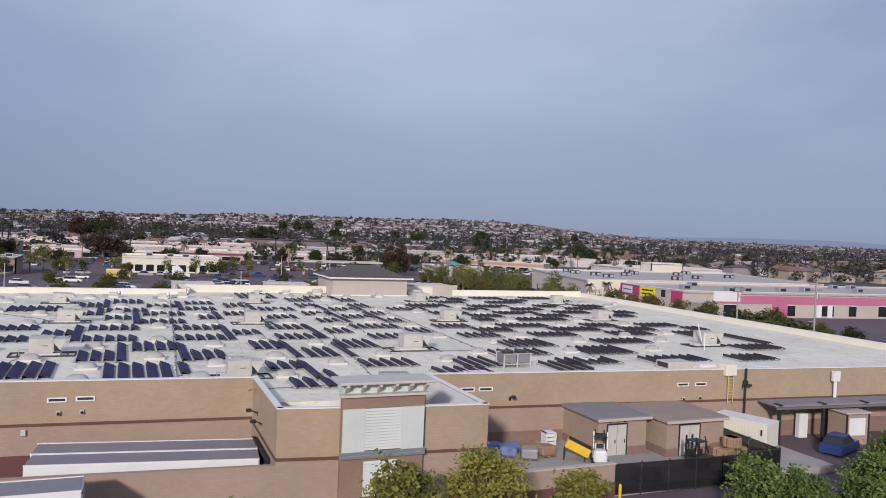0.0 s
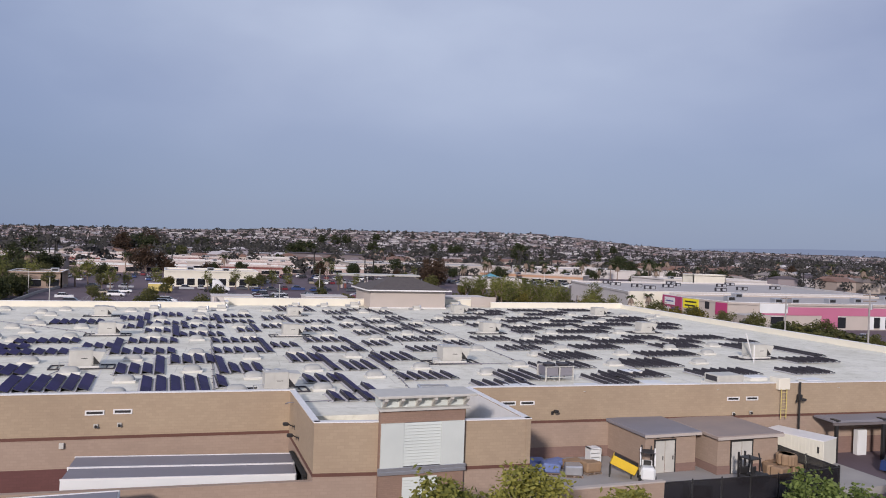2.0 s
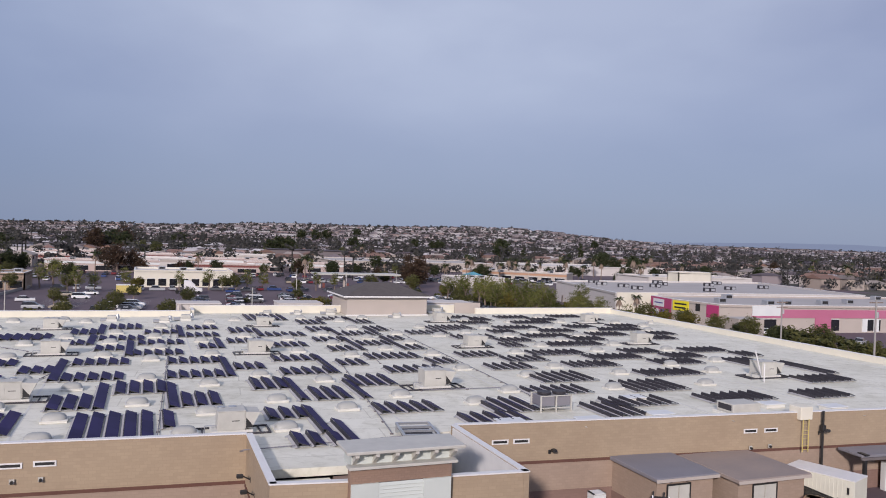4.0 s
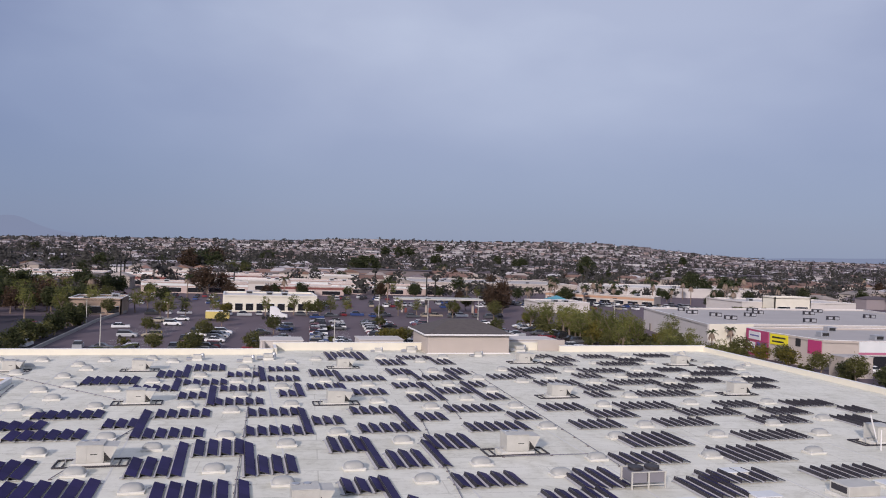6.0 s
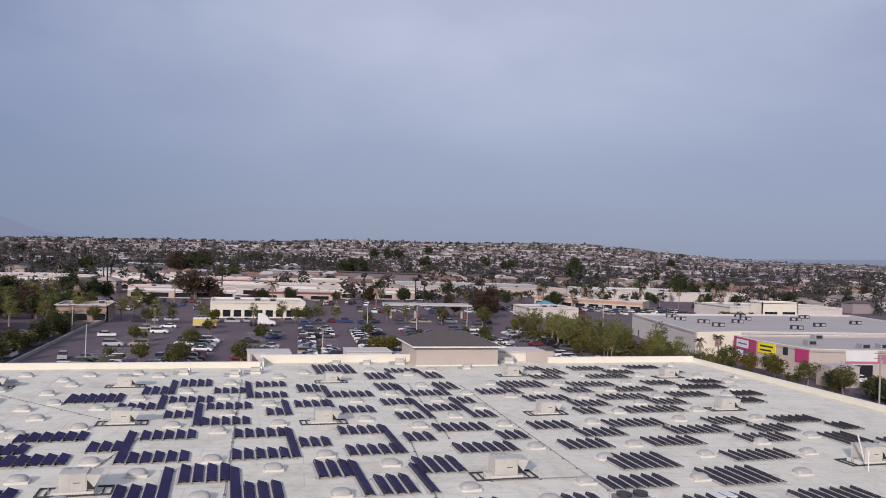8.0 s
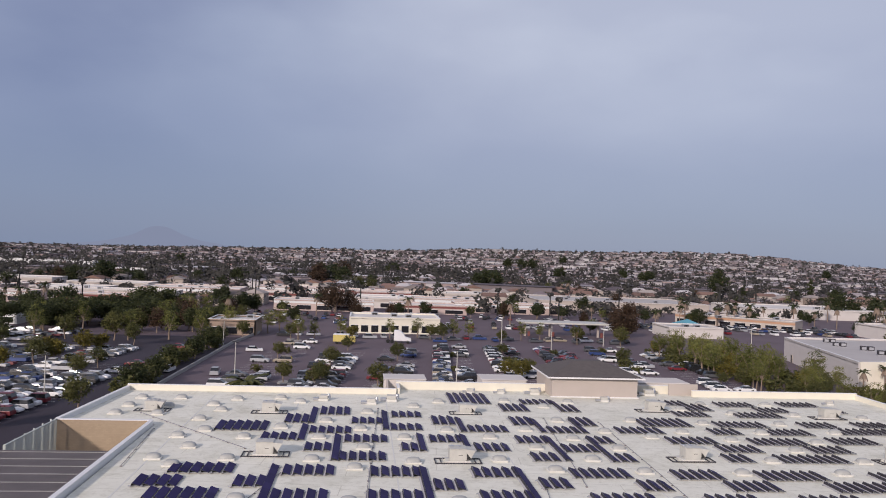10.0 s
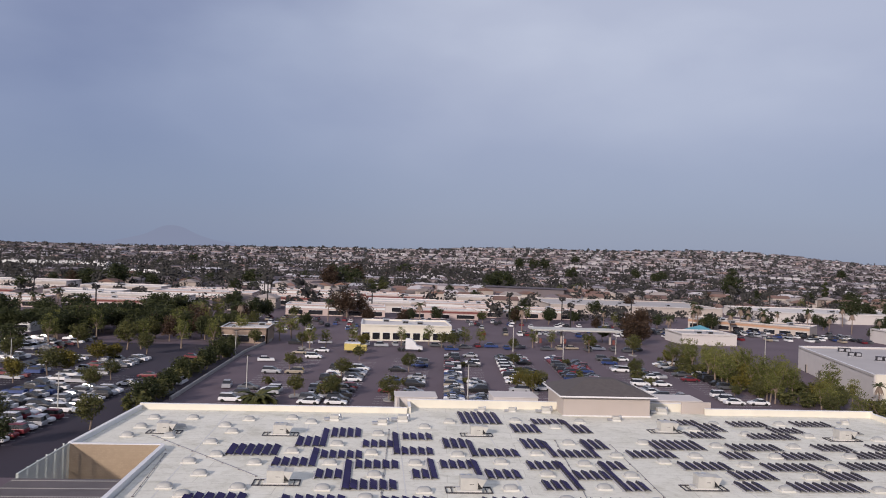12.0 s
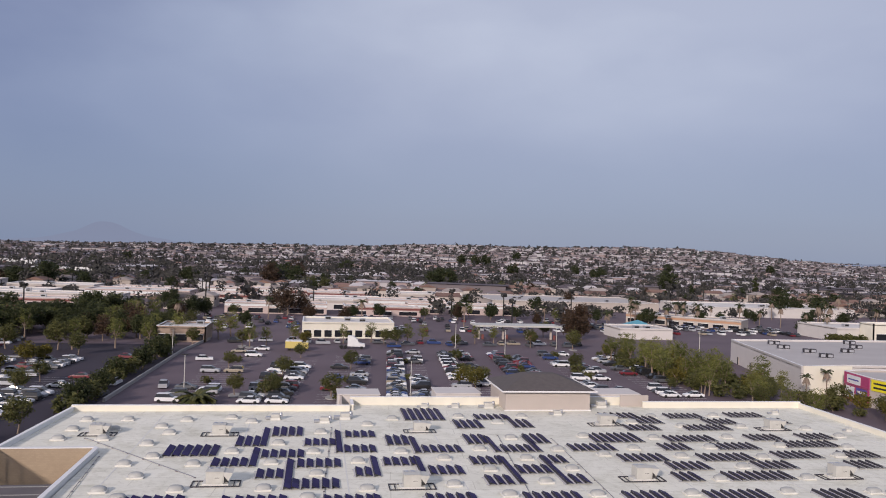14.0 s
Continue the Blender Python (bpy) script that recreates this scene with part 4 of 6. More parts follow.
def trailer(x0, y0, y1, z1, length, turn=-4.9, dip=0.0, mt="white"):
    t = thing("semi_trailer", "white box trailer parked in the truck well", "trailer", "box trailers", pose(x0, y0, 0, 0, dip, turn))
    w = y1 - y0
    part("box", boxes((0, 0, 1.15, length, w, z1 - 0.05), bevel=0.03), M[mt], t)
    part("roof", boxes((0.05, 0.05, z1 - 0.05, length - 0.05, w - 0.05, z1)), M["trailer_roof"], t, "grey aluminium trailer roof")
    for y in (0, w - 0.09):
        part("top_rail", boxes((-0.02, y, z1 - 0.06, length + 0.02, y + 0.09, z1 + 0.04)), M["cap"], t)
    part("rear_frame", boxes((length, 0, 1.1, length + 0.06, 0.12, z1), (length, w - 0.12, 1.1, length + 0.06, w, z1), (length, 0, z1 - 0.15, length + 0.06, w, z1)), M["steel"], t)
    part("door_seam", boxes((length, w / 2 - 0.02, 1.2, length + 0.03, w / 2 + 0.02, z1 - 0.15)), M["dark"], t)
    part("chassis", boxes((1, 0.7, 0.9, length - 0.2, w - 0.7, 1.15)), M["dark"], t)
    for x in (length - 2.6, length - 1.3):
        for y in (0.15, w - 0.45):
            bm = bmesh.new()
            tube(bm, (x, y, 0.5 + 0.02 * dip * x / 1.2), (x, y + 0.3, 0.5 + 0.02 * dip * x / 1.2), 0.5, 16)
            part("wheel", bm, M["tyre"], t)
    part("landing_gear", boxes((2.4, 0.5, 0.02, 2.6, 0.65, 0.95), (2.4, w - 0.65, 0.02, 2.6, w - 0.5, 0.95)), M["dark"], t)


trailer(-14.4, -6.8, -4.45, 3.2, 13.6, dip=1.05)
trailer(-14.3, -4.2, -1.75, 3.15, 13.8, dip=1.05)
trailer(-27.0, -14.0, -11.5, 3.8, 16.1, turn=0.0)

screen = thing("screen_wall", "low rosy block wall beside the truck well", "wall")
part("wall_body", boxes((-22, -0.15, 0, 8.95, 0.15, 2.95), m=pose(-8.9, -8.97, 0, 0, 0, -4.9)), M["pink"], screen)
part("coping", boxes((-22, -0.2, 2.95, 8.95, 0.2, 3.05), m=pose(-8.9, -8.97, 0, 0, 0, -4.9)), M["pink"], screen)
yard = thing("yard_wall", "low tan yard wall with a brown base", "wall")
part("wall_body", boxes((14.3, -13.3, 1.1, 23.0, -13.0, 2.35)), M["pink"], yard)
part("base", boxes((14.2, -13.34, 0, 23.04, -12.96, 1.1)), M["band"], yard)
part("coping", boxes((14.2, -13.36, 2.35, 23.06, -12.94, 2.45)), M["taupe"], yard)


def shed(x0, y0, x1, y1, z, door, label, roof="trailer_roof"):
    s = thing("yard_shed", label, "shed", "yard sheds")
    part("wall_body", boxes((x0, y0, 0.6, x1, y1, z)), M["pink"], s)
    part("base", boxes((x0 - 0.04, y0 - 0.04, 0.6, x1 + 0.04, y1, 1.25)), M["plinth"], s)
    r = part("roof", boxes((x0 - 0.3, y0 - 0.4, z, x1 + 0.25, y1 - 0.1, z + 0.28), bevel=0.04), M[roof], s, "flat weathered shed roof")
    part("fascia", boxes((x0 - 0.32, y0 - 0.43, z - 0.02, x1 + 0.27, y0 - 0.4, z + 0.2)), M["taupe"], r)
    d0, d1 = door
    fr = part("door_frame", boxes((d0 - 0.1, y0 - 0.08, 0.6, d0, y0, 3.1), (d1, y0 - 0.08, 0.6, d1 + 0.1, y0, 3.1), (d0 - 0.1, y0 - 0.08, 3.1, d1 + 0.1, y0, 3.22)), M["dark"], s)
    mid = (d0 + d1) / 2
    for a, b in ((d0, mid - 0.03), (mid + 0.03, d1)):
        lf = part("door", boxes((a, y0 - 0.06, 0.62, b, y0, 3.1), bevel=0.01), M["unit"], s)
        part("door_handle", boxes((b - 0.2, y0 - 0.12, 1.6, b - 0.14, y0 - 0.06, 1.9)), M["dark"], lf)
    part("vent", boxes((d0 + 0.1, y0 - 0.05, 3.28, d0 + 0.35, y0, 3.5), (d1 - 0.3, y0 - 0.05, 3.28, d1 - 0.05, y0, 3.5)), M["dark"], s)


shed(26.3, -6.3, 31.0, -1.0, 3.5, (27.2, 29.0), "rosy block shed with a grey roof and double doors")
shed(31.9, -7.8, 37.8, -1.7, 3.4, (33.2, 35.2), "rosy block shed with a brown flat roof and pale double doors", "brown_roof")

# container standing askew behind the fence
con = thing("storage_container", "cream white steel storage container in the yard", "container", "", pose(42.1, -5.8, 0.6, 0, 0, -69.7))
part("body", boxes((-2.5, -1.2, 0.1, 2.5, 1.2, 2.2), bevel=0.03), M["container"], con)
for i in range(16):
    part("rib", boxes((-2.35 + i * 0.3, -1.22, 0.2, -2.25 + i * 0.3, -1.2, 2.1)), M["container"], con)
part("roof", boxes((-2.52, -1.22, 2.2, 2.52, 1.22, 2.27)), M["cap"], con)
part("latch", boxes((2.0, -1.26, 1.2, 2.15, -1.2, 1.7)), M["dark"], con)


def fence(p, q, z=2.35):
    f = thing("mesh_fence", "dark screened chain-link fence round the yard", "fence", "yard fences")
    a, b = Vector(p), Vector(q)
    n = max(1, round((b - a).length / 2.6))
    for i in range(n + 1):
        s = a.lerp(b, i / n)
        bm = bmesh.new()
        tube(bm, (s.x, s.y, 0), (s.x, s.y, z + 0.08), 0.05, 8)
        part("post", bm, M["dark"], f)
    for z0 in (0.15, z - 0.05):
        bm = bmesh.new()
        tube(bm, (a.x, a.y, z0), (b.x, b.y, z0), 0.035, 6)
        part("rail", bm, M["dark"], f)
    for i in range(n):
        bm = bmesh.new()
        run(bm, a.lerp(b, (i + 0.03) / n), a.lerp(b, (i + 0.97) / n), 0.16, z - 0.07, 0.012)
        part("screen_panel", bm, M["screen"], f)


fence((22.9, -13.2), (32.4, -13.6))
fence((32.4, -13.6), (38.5, -13.2))
fence((38.5, -13.1), (38.8, -6.7))
bol = thing("bollard", "yellow steel bollard by the fence", "bollard", "", pose(22.9, -14.1, 0))
bm = bmesh.new()
tube(bm, (0, 0, 0), (0, 0, 1.15), 0.11, 12)
part("post", bm, M["yellow"], bol)
bm = bmesh.new()
tube(bm, (0, 0, 1.15), (0, 0, 1.22), 0.11, 12, 0.05)
part("cap", bm, M["yellow"], bol)

# goods in the yard
for i, (x, y, c) in enumerate(((16.6, -2.2, "tarp"), (17.8, -3.4, "tarp"), (18.9, -2.4, "tarp"), (20.4, -3.0, "tarp"), (19.2, -4.4, "tarp"), (21.4, -3.9, "cardboard"), (17.4, -5.2, "tarp"), (22.3, -5.0, "cardboard"), (20.6, -5.4, "steel"))):
    p = thing("pallet_stack", "wrapped goods on a pallet under blue plastic" if c == "tarp" else "wrapped pale goods on a wooden pallet", "pallet", "pallets in the yard", pose(x, y, 0.6, 0, 0, rng.uniform(-25, 25)) @ Matrix.Diagonal((1.15, 1.15, 1.0, 1)))
    part("pallet", boxes((-0.6, -0.5, 0, 0.6, 0.5, 0.03), (-0.6, -0.5, 0.03, -0.5, 0.5, 0.12), (-0.05, -0.5, 0.03, 0.05, 0.5, 0.12), (0.5, -0.5, 0.03, 0.6, 0.5, 0.12), (-0.6, -0.5, 0.12, 0.6, 0.5, 0.15)), M["bark"], p)
    bm = boxes((-0.58, -0.48, 0.15, 0.58, 0.48, 0.15 + rng.uniform(0.35, 0.85)), bevel=0.08)
    for v in bm.verts:
        v.co.x += rng.uniform(-0.06, 0.06)
        v.co.z += rng.uniform(-0.05, 0.05)
    part("wrapped_load", bm, M[c], p)
rack = thing("drinks_cooler", "white crate rack against the yard wall", "rack", "", pose(23.5, -3.4, 0.6))
part("frame", boxes((-0.5, -0.4, 0, -0.42, 0.4, 1.5), (0.42, -0.4, 0, 0.5, 0.4, 1.5), (-0.5, -0.4, 1.42, 0.5, 0.4, 1.5)), M["white"], rack)
for i in range(4):
    part("crate", boxes((-0.4, -0.36, 0.08 + i * 0.34, 0.4, 0.36, 0.34 + i * 0.34), bevel=0.03), M["white"], rack)
bal = thing("cardboard_baler", "yellow conveyor hopper on a dark base", "conveyor", "", pose(24.1, -6.4, 0.6, 0, 0, -35))
part("chute", boxes((-1.0, -0.55, 0.35, 1.0, 0.55, 1.05), bevel=0.05, m=pose(0, 0, 0.35, 0, 22)), M["yellow"], bal)
for x in (-0.8, 0.8):
    part("leg", boxes((x - 0.06, -0.45, 0, x + 0.06, -0.35, 0.9), (x - 0.06, 0.35, 0, x + 0.06, 0.45, 0.9)), M["dark"], bal)
part("belt", boxes((-0.95, -0.45, 1.055, 0.95, 0.45, 1.09), m=pose(0, 0, 0.35, 0, 22)), M["dark"], bal)


def forklift(x, y, turn, mt):
    f = thing("forklift", f"{mt} forklift with a dark mast and roll cage in the yard", "forklift", "yard forklifts", pose(x, y, 0.6, 0, 0, turn))
    part("body", boxes((-0.9, -0.55, 0.3, 0.6, 0.55, 0.85), bevel=0.1), M[mt], f)
    part("hood", boxes((-0.95, -0.48, 0.85, -0.25, 0.48, 1.2), bevel=0.12), M[mt], f)
    part("seat", boxes((-0.3, -0.28, 0.85, 0.2, 0.28, 1.0), (-0.36, -0.28, 1.0, -0.24, 0.28, 1.55), bevel=0.05), M["dark"], f)
    part("counterweight", boxes((-1.4, -0.52, 0.3, -0.9, 0.52, 1.25), bevel=0.14), M[mt], f)
    part("cowl", boxes((0.42, -0.5, 0.85, 0.62, 0.5, 1.35), bevel=0.06), M[mt], f)
    for b in (-0.56, 0.48):
        part("cage_side", boxes((-0.72, b, 0, -0.64, b + 0.08, 1.3), m=pose(0, 0, 1.05, 0, 16)), M[mt], f)
    for a in (-0.5, 0.42):
        for b in (-0.5, 0.42):
            part("cage_post", boxes((a, b, 1.0, a + 0.08, b + 0.08, 2.1)), M["dark"], f)
    part("cage_roof", boxes((-0.55, -0.55, 2.1, 0.6, 0.55, 2.16)), M["dark"], f)
    for b in (-0.4, 0.3):
        part("mast", boxes((0.7, b, 0.1, 0.82, b + 0.1, 2.4)), M["dark"], f)
        part("fork", boxes((0.82, b, 0.06, 1.9, b + 0.12, 0.12)), M["steel"], f)
    for a in (-0.85, 0.4):
        for b in (-0.62, 0.5):
            bm = bmesh.new()
            tube(bm, (a, b, 0.28), (a, b + 0.14, 0.28), 0.28, 12)
            part("wheel", bm, M["tyre"], f)


forklift(25.6, -7.6, 60, "white")
forklift(32.4, -10.8, 100, "dark")
bin_ = thing("tote_bin", "small white plastic bin in the yard", "bin", "", pose(32.7, -12.1, 0.6, 0, 0, 15))
part("body", boxes((-0.22, -0.18, 0, 0.22, 0.18, 0.62), bevel=0.03), M["white"], bin_)
part("rim", boxes((-0.25, -0.21, 0.62, 0.25, 0.21, 0.68), bevel=0.01), M["white"], bin_)
waste = thing("baled_cardboard", "brown heap of baled cardboard by the container", "cardboard", "", pose(37.4, -9.2, 0.6) @ Matrix.Scale(1.25, 4))
for i in range(9):
    a = i * 0.7
    part("bale", boxes((-0.55, -0.4, 0, 0.55, 0.4, 0.7), bevel=0.09, m=pose(0.8 * math.cos(a) * (i < 6), 0.8 * math.sin(a) * (i < 6), 0.68 * (i >= 6) + 0.0, 0, 0, 40 * i)), M["cardboard"], waste)
gen = thing("yard_compressor", "pale grey machine housing inside the fence", "machine", "", pose(26.6, -12.2, 0.6, 0, 0, -12))
part("housing", boxes((-0.9, -0.5, 0.15, 0.9, 0.5, 1.1), bevel=0.06), M["unit"], gen)
part("grille", boxes((0.4, -0.52, 0.3, 0.75, -0.5, 0.8)), M["dark"], gen)
part("skid", boxes((-1.0, -0.55, 0, 1.0, 0.55, 0.15)), M["dark"], gen)

enc = thing("waste_enclosure", "plain grey block enclosure beside the side drive", "enclosure", "", pose(113.1, 80.9, 0, 0, 0, -5))
part("front_wall", boxes((0, 0, 0, 6.5, 0.25, 4.2)), M["taupe"], enc)
part("side_wall", boxes((0, 0.25, 0, 0.25, 4.5, 4.2)), M["taupe"], enc)
part("far_wall", boxes((6.25, 0.25, 0, 6.5, 4.5, 4.2)), M["taupe"], enc)
part("roof", boxes((-0.1, -0.1, 4.2, 6.6, 4.6, 4.35)), M["roofgrey"], enc)

# covered walkway along the rear wall
per = thing("walkway_canopy", "flat grey canopy on dark posts along the rear wall", "canopy")
part("canopy_roof", boxes((-14, -0.5, 3.45, 18, 1.9, 3.65), bevel=0.03, m=pose(60, -6.3, 0, 0, 0, -4.9)), M["trailer_roof"], per)
part("front_beam", boxes((-14, -0.6, 3.25, 18, -0.4, 3.45), m=pose(60, -6.3, 0, 0, 0, -4.9)), M["canopy"], per)
for i in range(7):
    post = part("post", boxes((-13.8 + i * 5, -0.62, 0, -13.55 + i * 5, -0.38, 3.25), m=pose(60, -6.3, 0, 0, 0, -4.9)), M["dark"], per)
    part("cross_beam", boxes((-13.85 + i * 5, -0.75, 3.64, -13.5 + i * 5, 0.1, 3.74), m=pose(60, -6.3, 0, 0, 0, -4.9)), M["dark"], per)
cab = thing("electric_cabinet", "white electrical cabinet against the wall", "cabinet", "", pose(51.0, -3.9, 0, 0, 0, -4.9))
part("body", boxes((-0.5, -0.35, 0, 0.5, 0.2, 2.3), bevel=0.03), M["white"], cab)
part("door", boxes((-0.45, -0.38, 0.1, 0.45, -0.35, 2.2)), M["white"], cab)
kio = thing("yard_kiosk", "small rosy booth with dark frames under the canopy", "booth", "", pose(54.2, -6.4, 0, 0, 0, -4.9))
part("wall_body", boxes((-1.3, -1.1, 0, 1.3, 1.1, 2.9)), M["pink"], kio)
part("roof", boxes((-1.5, -1.3, 2.9, 1.5, 1.3, 3.05), bevel=0.03), M["taupe"], kio)
part("window", boxes((-1.0, -1.14, 0.9, 0.9, -1.1, 2.5)), M["white"], kio)
part("door_frame", boxes((-1.36, -1.16, 0, -1.2, -1.1, 2.9), (1.2, -1.16, 0, 1.36, -1.1, 2.9)), M["dark"], kio)

# the garden yard's shade roof, in the notch of the building
gar = thing("garden_canopy", "dark corrugated shade roof with pale ridge strips", "canopy")
part("roof_sheet", boxes((-42.0, 22, 5.95, -30.9, 39.4, 6.1)), M["canopy"], gar)
for i in range(7):
    part("ridge_strip", boxes((-41.9, 23.0 + i * 2.6, 6.1, -30.95, 23.12 + i * 2.6, 6.16)), M["concrete"], gar)
for i in range(40):
    part("corrugation", boxes((-41.9 + i * 0.272, 22, 6.1, -41.8 + i * 0.272, 39.4, 6.13)), M["canopy"], gar)
for x in (-41.3, -36.2, -31.2):
    for y in (23, 31, 39.1):
        part("post", boxes((x - 0.1, y - 0.1, 0, x + 0.1, y + 0.1, 5.95)), M["steel"], gar)
for x, y, s in ((-37.5, 49.2, 1.0), (-35.0, 50.2, 0.8), (-33.0, 48.8, 0.9)):
    g = thing("garden_stand", "dark plant stand in the garden yard", "plant stand", "plant stands", pose(x, y, 0))
    part("bench", boxes((-1.0 * s, -0.5, 0.8, 1.0 * s, 0.5, 0.9)), M["bark"], g)
    part("stock", boxes((-0.9 * s, -0.4, 0.9, 0.9 * s, 0.4, 1.9), bevel=0.2), M["leaf_red"], g)
    for lx in (-0.9 * s, 0.8 * s):
        part("leg", boxes((lx, -0.45, 0, lx + 0.1, 0.45, 0.8)), M["bark"], g)


# ---- trees ----
def crown_mesh(name, seed, rx, ry, rz, clumps, leaves, size, material, zc=0.0, flat=0.0):
    """A crown of many small leaves in uneven clumps, with gaps between them."""
    r = random.Random(seed)
    verts, faces = [], []
    for c in range(clumps):
        while True:
            p = Vector((r.uniform(-1, 1), r.uniform(-1, 1), r.uniform(-1, 1)))
            if 0.25 < p.length < 1:
                break
        p *= 0.82 + 0.3 * noise.noise(p * 1.7 + Vector((seed, 0, 0)))
        p.z = max(p.z, -0.75 + flat)
        p = Vector((p.x * rx, p.y * ry, p.z * rz + zc))
        spread = 0.30 * min(rx, rz) * r.uniform(0.6, 1.2)
        for k in range(leaves):
            q = p + Vector((r.gauss(0, 1), r.gauss(0, 1), r.gauss(0, 0.75))) * spread * 0.6
            u = Vector((r.gauss(0, 1), r.gauss(0, 1), r.gauss(0, 0.6))).normalized()
            w = u.cross(Vector((r.gauss(0, 1), r.gauss(0, 1), r.gauss(0, 1)))).normalized()
            s = size * r.uniform(0.6, 1.3)
            n = len(verts)
            verts += [q - u * s, q + w * s * 0.5, q + u * s, q - w * s * 0.5]
            faces.append((n, n + 1, n + 2, n + 3))
    me = bpy.data.meshes.new(name)
    me.from_pydata([tuple(v) for v in verts], [], faces)
    me.materials.append(material)
    return me


def tree(label, seed, h, rx, rz, mt, clumps=55, leaves=22, size=0.26, category="tree"):
    t = thing(category, label, category, category + "s")
    r = random.Random(seed)
    zc = h - rz
    bm = bmesh.new()
    bend = Vector((r.uniform(-0.3, 0.3), r.uniform(-0.3, 0.3), zc - rz * 0.5))
    tube(bm, (0, 0, 0), bend, 0.028 * h, 8, 0.018 * h)
    for i in range(6):
        a = 2 * math.pi * i / 6 + r.uniform(-0.4, 0.4)
        tip = Vector((math.cos(a) * rx * 0.6, math.sin(a) * rx * 0.6, zc + rz * r.uniform(-0.1, 0.5)))
        tube(bm, bend - Vector((0, 0, 0.3)), tip, 0.014 * h, 6, 0.004 * h)
    part("trunk", bm, M["bark"], t)
    place("crown", crown_mesh("crown", seed, rx, rx, rz, clumps, leaves, size, M[mt], zc), t)
    return t


def palm(label, seed, h, bushy=False):
    t = thing("palm_tree", label, "palm tree", "palm trees")
    r = random.Random(seed)
    bm = bmesh.new()
    p = Vector((0, 0, 0))
    for i in range(6):
        q = p + Vector((r.uniform(-0.08, 0.08), r.uniform(-0.08, 0.08), h / 6))
        tube(bm, p, q, 0.24 - i * 0.012, 8, 0.23 - i * 0.012)
        p = q
    part("trunk", bm, M["bark"], t)
    for nm, mt, n, droop, length in (("frond", "leaf", 40, 1.0, 2.6),) if bushy else (("frond", "leaf_dark", 22, 1.0, 2.4), ("dead_frond", "bark", 12, 2.6, 1.5)):
        verts, faces = [], []
        for i in range(n):
            a, up = 2 * math.pi * i / n + r.uniform(-0.2, 0.2), r.uniform(0.1, 1.1) if nm == "frond" else -0.6
            d, side = Vector((math.cos(a), math.sin(a), 0)), Vector((-math.sin(a), math.cos(a), 0))
            base = len(verts)
            for k in range(6):
                s = k / 5
                c = p + d * (length * s) + Vector((0, 0, up * length * s - droop * length * 0.6 * s * s))
                w = 0.42 * math.sin(math.pi * (0.12 + 0.85 * s))
                verts += [c - side * w - Vector((0, 0, 0.14)), c, c + side * w - Vector((0, 0, 0.14))]
            for k in range(5):
                b = base + 3 * k
                faces += [(b, b + 3, b + 4, b + 1), (b + 1, b + 4, b + 5, b + 2)]
        me = bpy.data.meshes.new(nm + "s")
        me.from_pydata([tuple(v) for v in verts], [], faces)
        me.materials.append(M[mt])
        place("fronds" if nm == "frond" else "dead_skirt", me, t)
    return t


def cypress(h):
    t = thing("cypress", "tall dark columnar cypress among the houses", "cypress", "cypresses")
    bm = bmesh.new()
    tube(bm, (0, 0, 0), (0, 0, h * 0.5), 0.25, 8, 0.15)
    part("trunk", bm, M["bark"], t)
    place("crown", crown_mesh("crown", 91, h * 0.16, h * 0.16, h * 0.48, 60, 26, 0.5, M["leaf_dark"], h * 0.52), t)
    return t


# trees close behind the store
for x, y, h, rx, sd in ((4.6, -20.3, 6.2, 2.2, 11), (9.6, -20.0, 6.6, 2.4, 12), (15.6, -20.5, 4.9, 1.7, 14), (29.8, -19.5, 4.4, 2.3, 15), (32.6, -20.5, 3.7, 2.0, 16), (41.0, -19.8, 4.0, 2.3, 17), (45.5, -17.8, 4.3, 2.2, 18), (36.0, -22.5, 3.4, 2.0, 19), (-4.7, -20.6, 5.0, 1.6, 20), (47.5, -16.2, 3.9, 2.0, 21)):
    t = tree("leafy yellow-green tree behind the store" if x < 20 else "low leafy green tree beside the service yard", sd, h, rx, rx * 0.9, "leaf_bright" if x < 20 else "leaf_fresh", 90, 46, 0.165)
    t.matrix_basis = pose(x, y, 0)

PROTO = {
    "green": tree("rounded green parking-lot tree on a thin trunk", 31, 5.6, 2.4, 2.15, "leaf", 60, 34, 0.19),
    "tall": tree("tall airy green tree beside the drive", 32, 8.6, 2.5, 3.6, "leaf_tall", 46, 30, 0.19),
    "dark": tree("dark rounded street tree", 33, 7.5, 3.4, 3.2, "leaf_dark", 80, 26, 0.30),
    "broad": tree("broad dark evergreen with a flat crown", 39, 9.5, 7.0, 3.2, "leaf_dark", 150, 34, 0.34),
    "red": tree("russet-leaved tree near the shops", 34, 8.5, 3.6, 3.6, "leaf_red", 80, 26, 0.32),
    "yellow": tree("yellow-green tree in the parking lot", 35, 5.0, 2.5, 2.0, "leaf_yellow", 60, 26, 0.24),
    "shrub": tree("low spreading shrub in a planting bed", 36, 2.3, 1.7, 1.15, "leaf", 34, 20, 0.22, "shrub"),
    "palm": palm("tall fan palm with a shaggy trunk", 37, 9.5),
    "date": palm("short bushy palm in the parking lot", 38, 0.9, True),
    "cypress": cypress(17),
}
USED, GROVE = set(), []


TOWN = 262.0


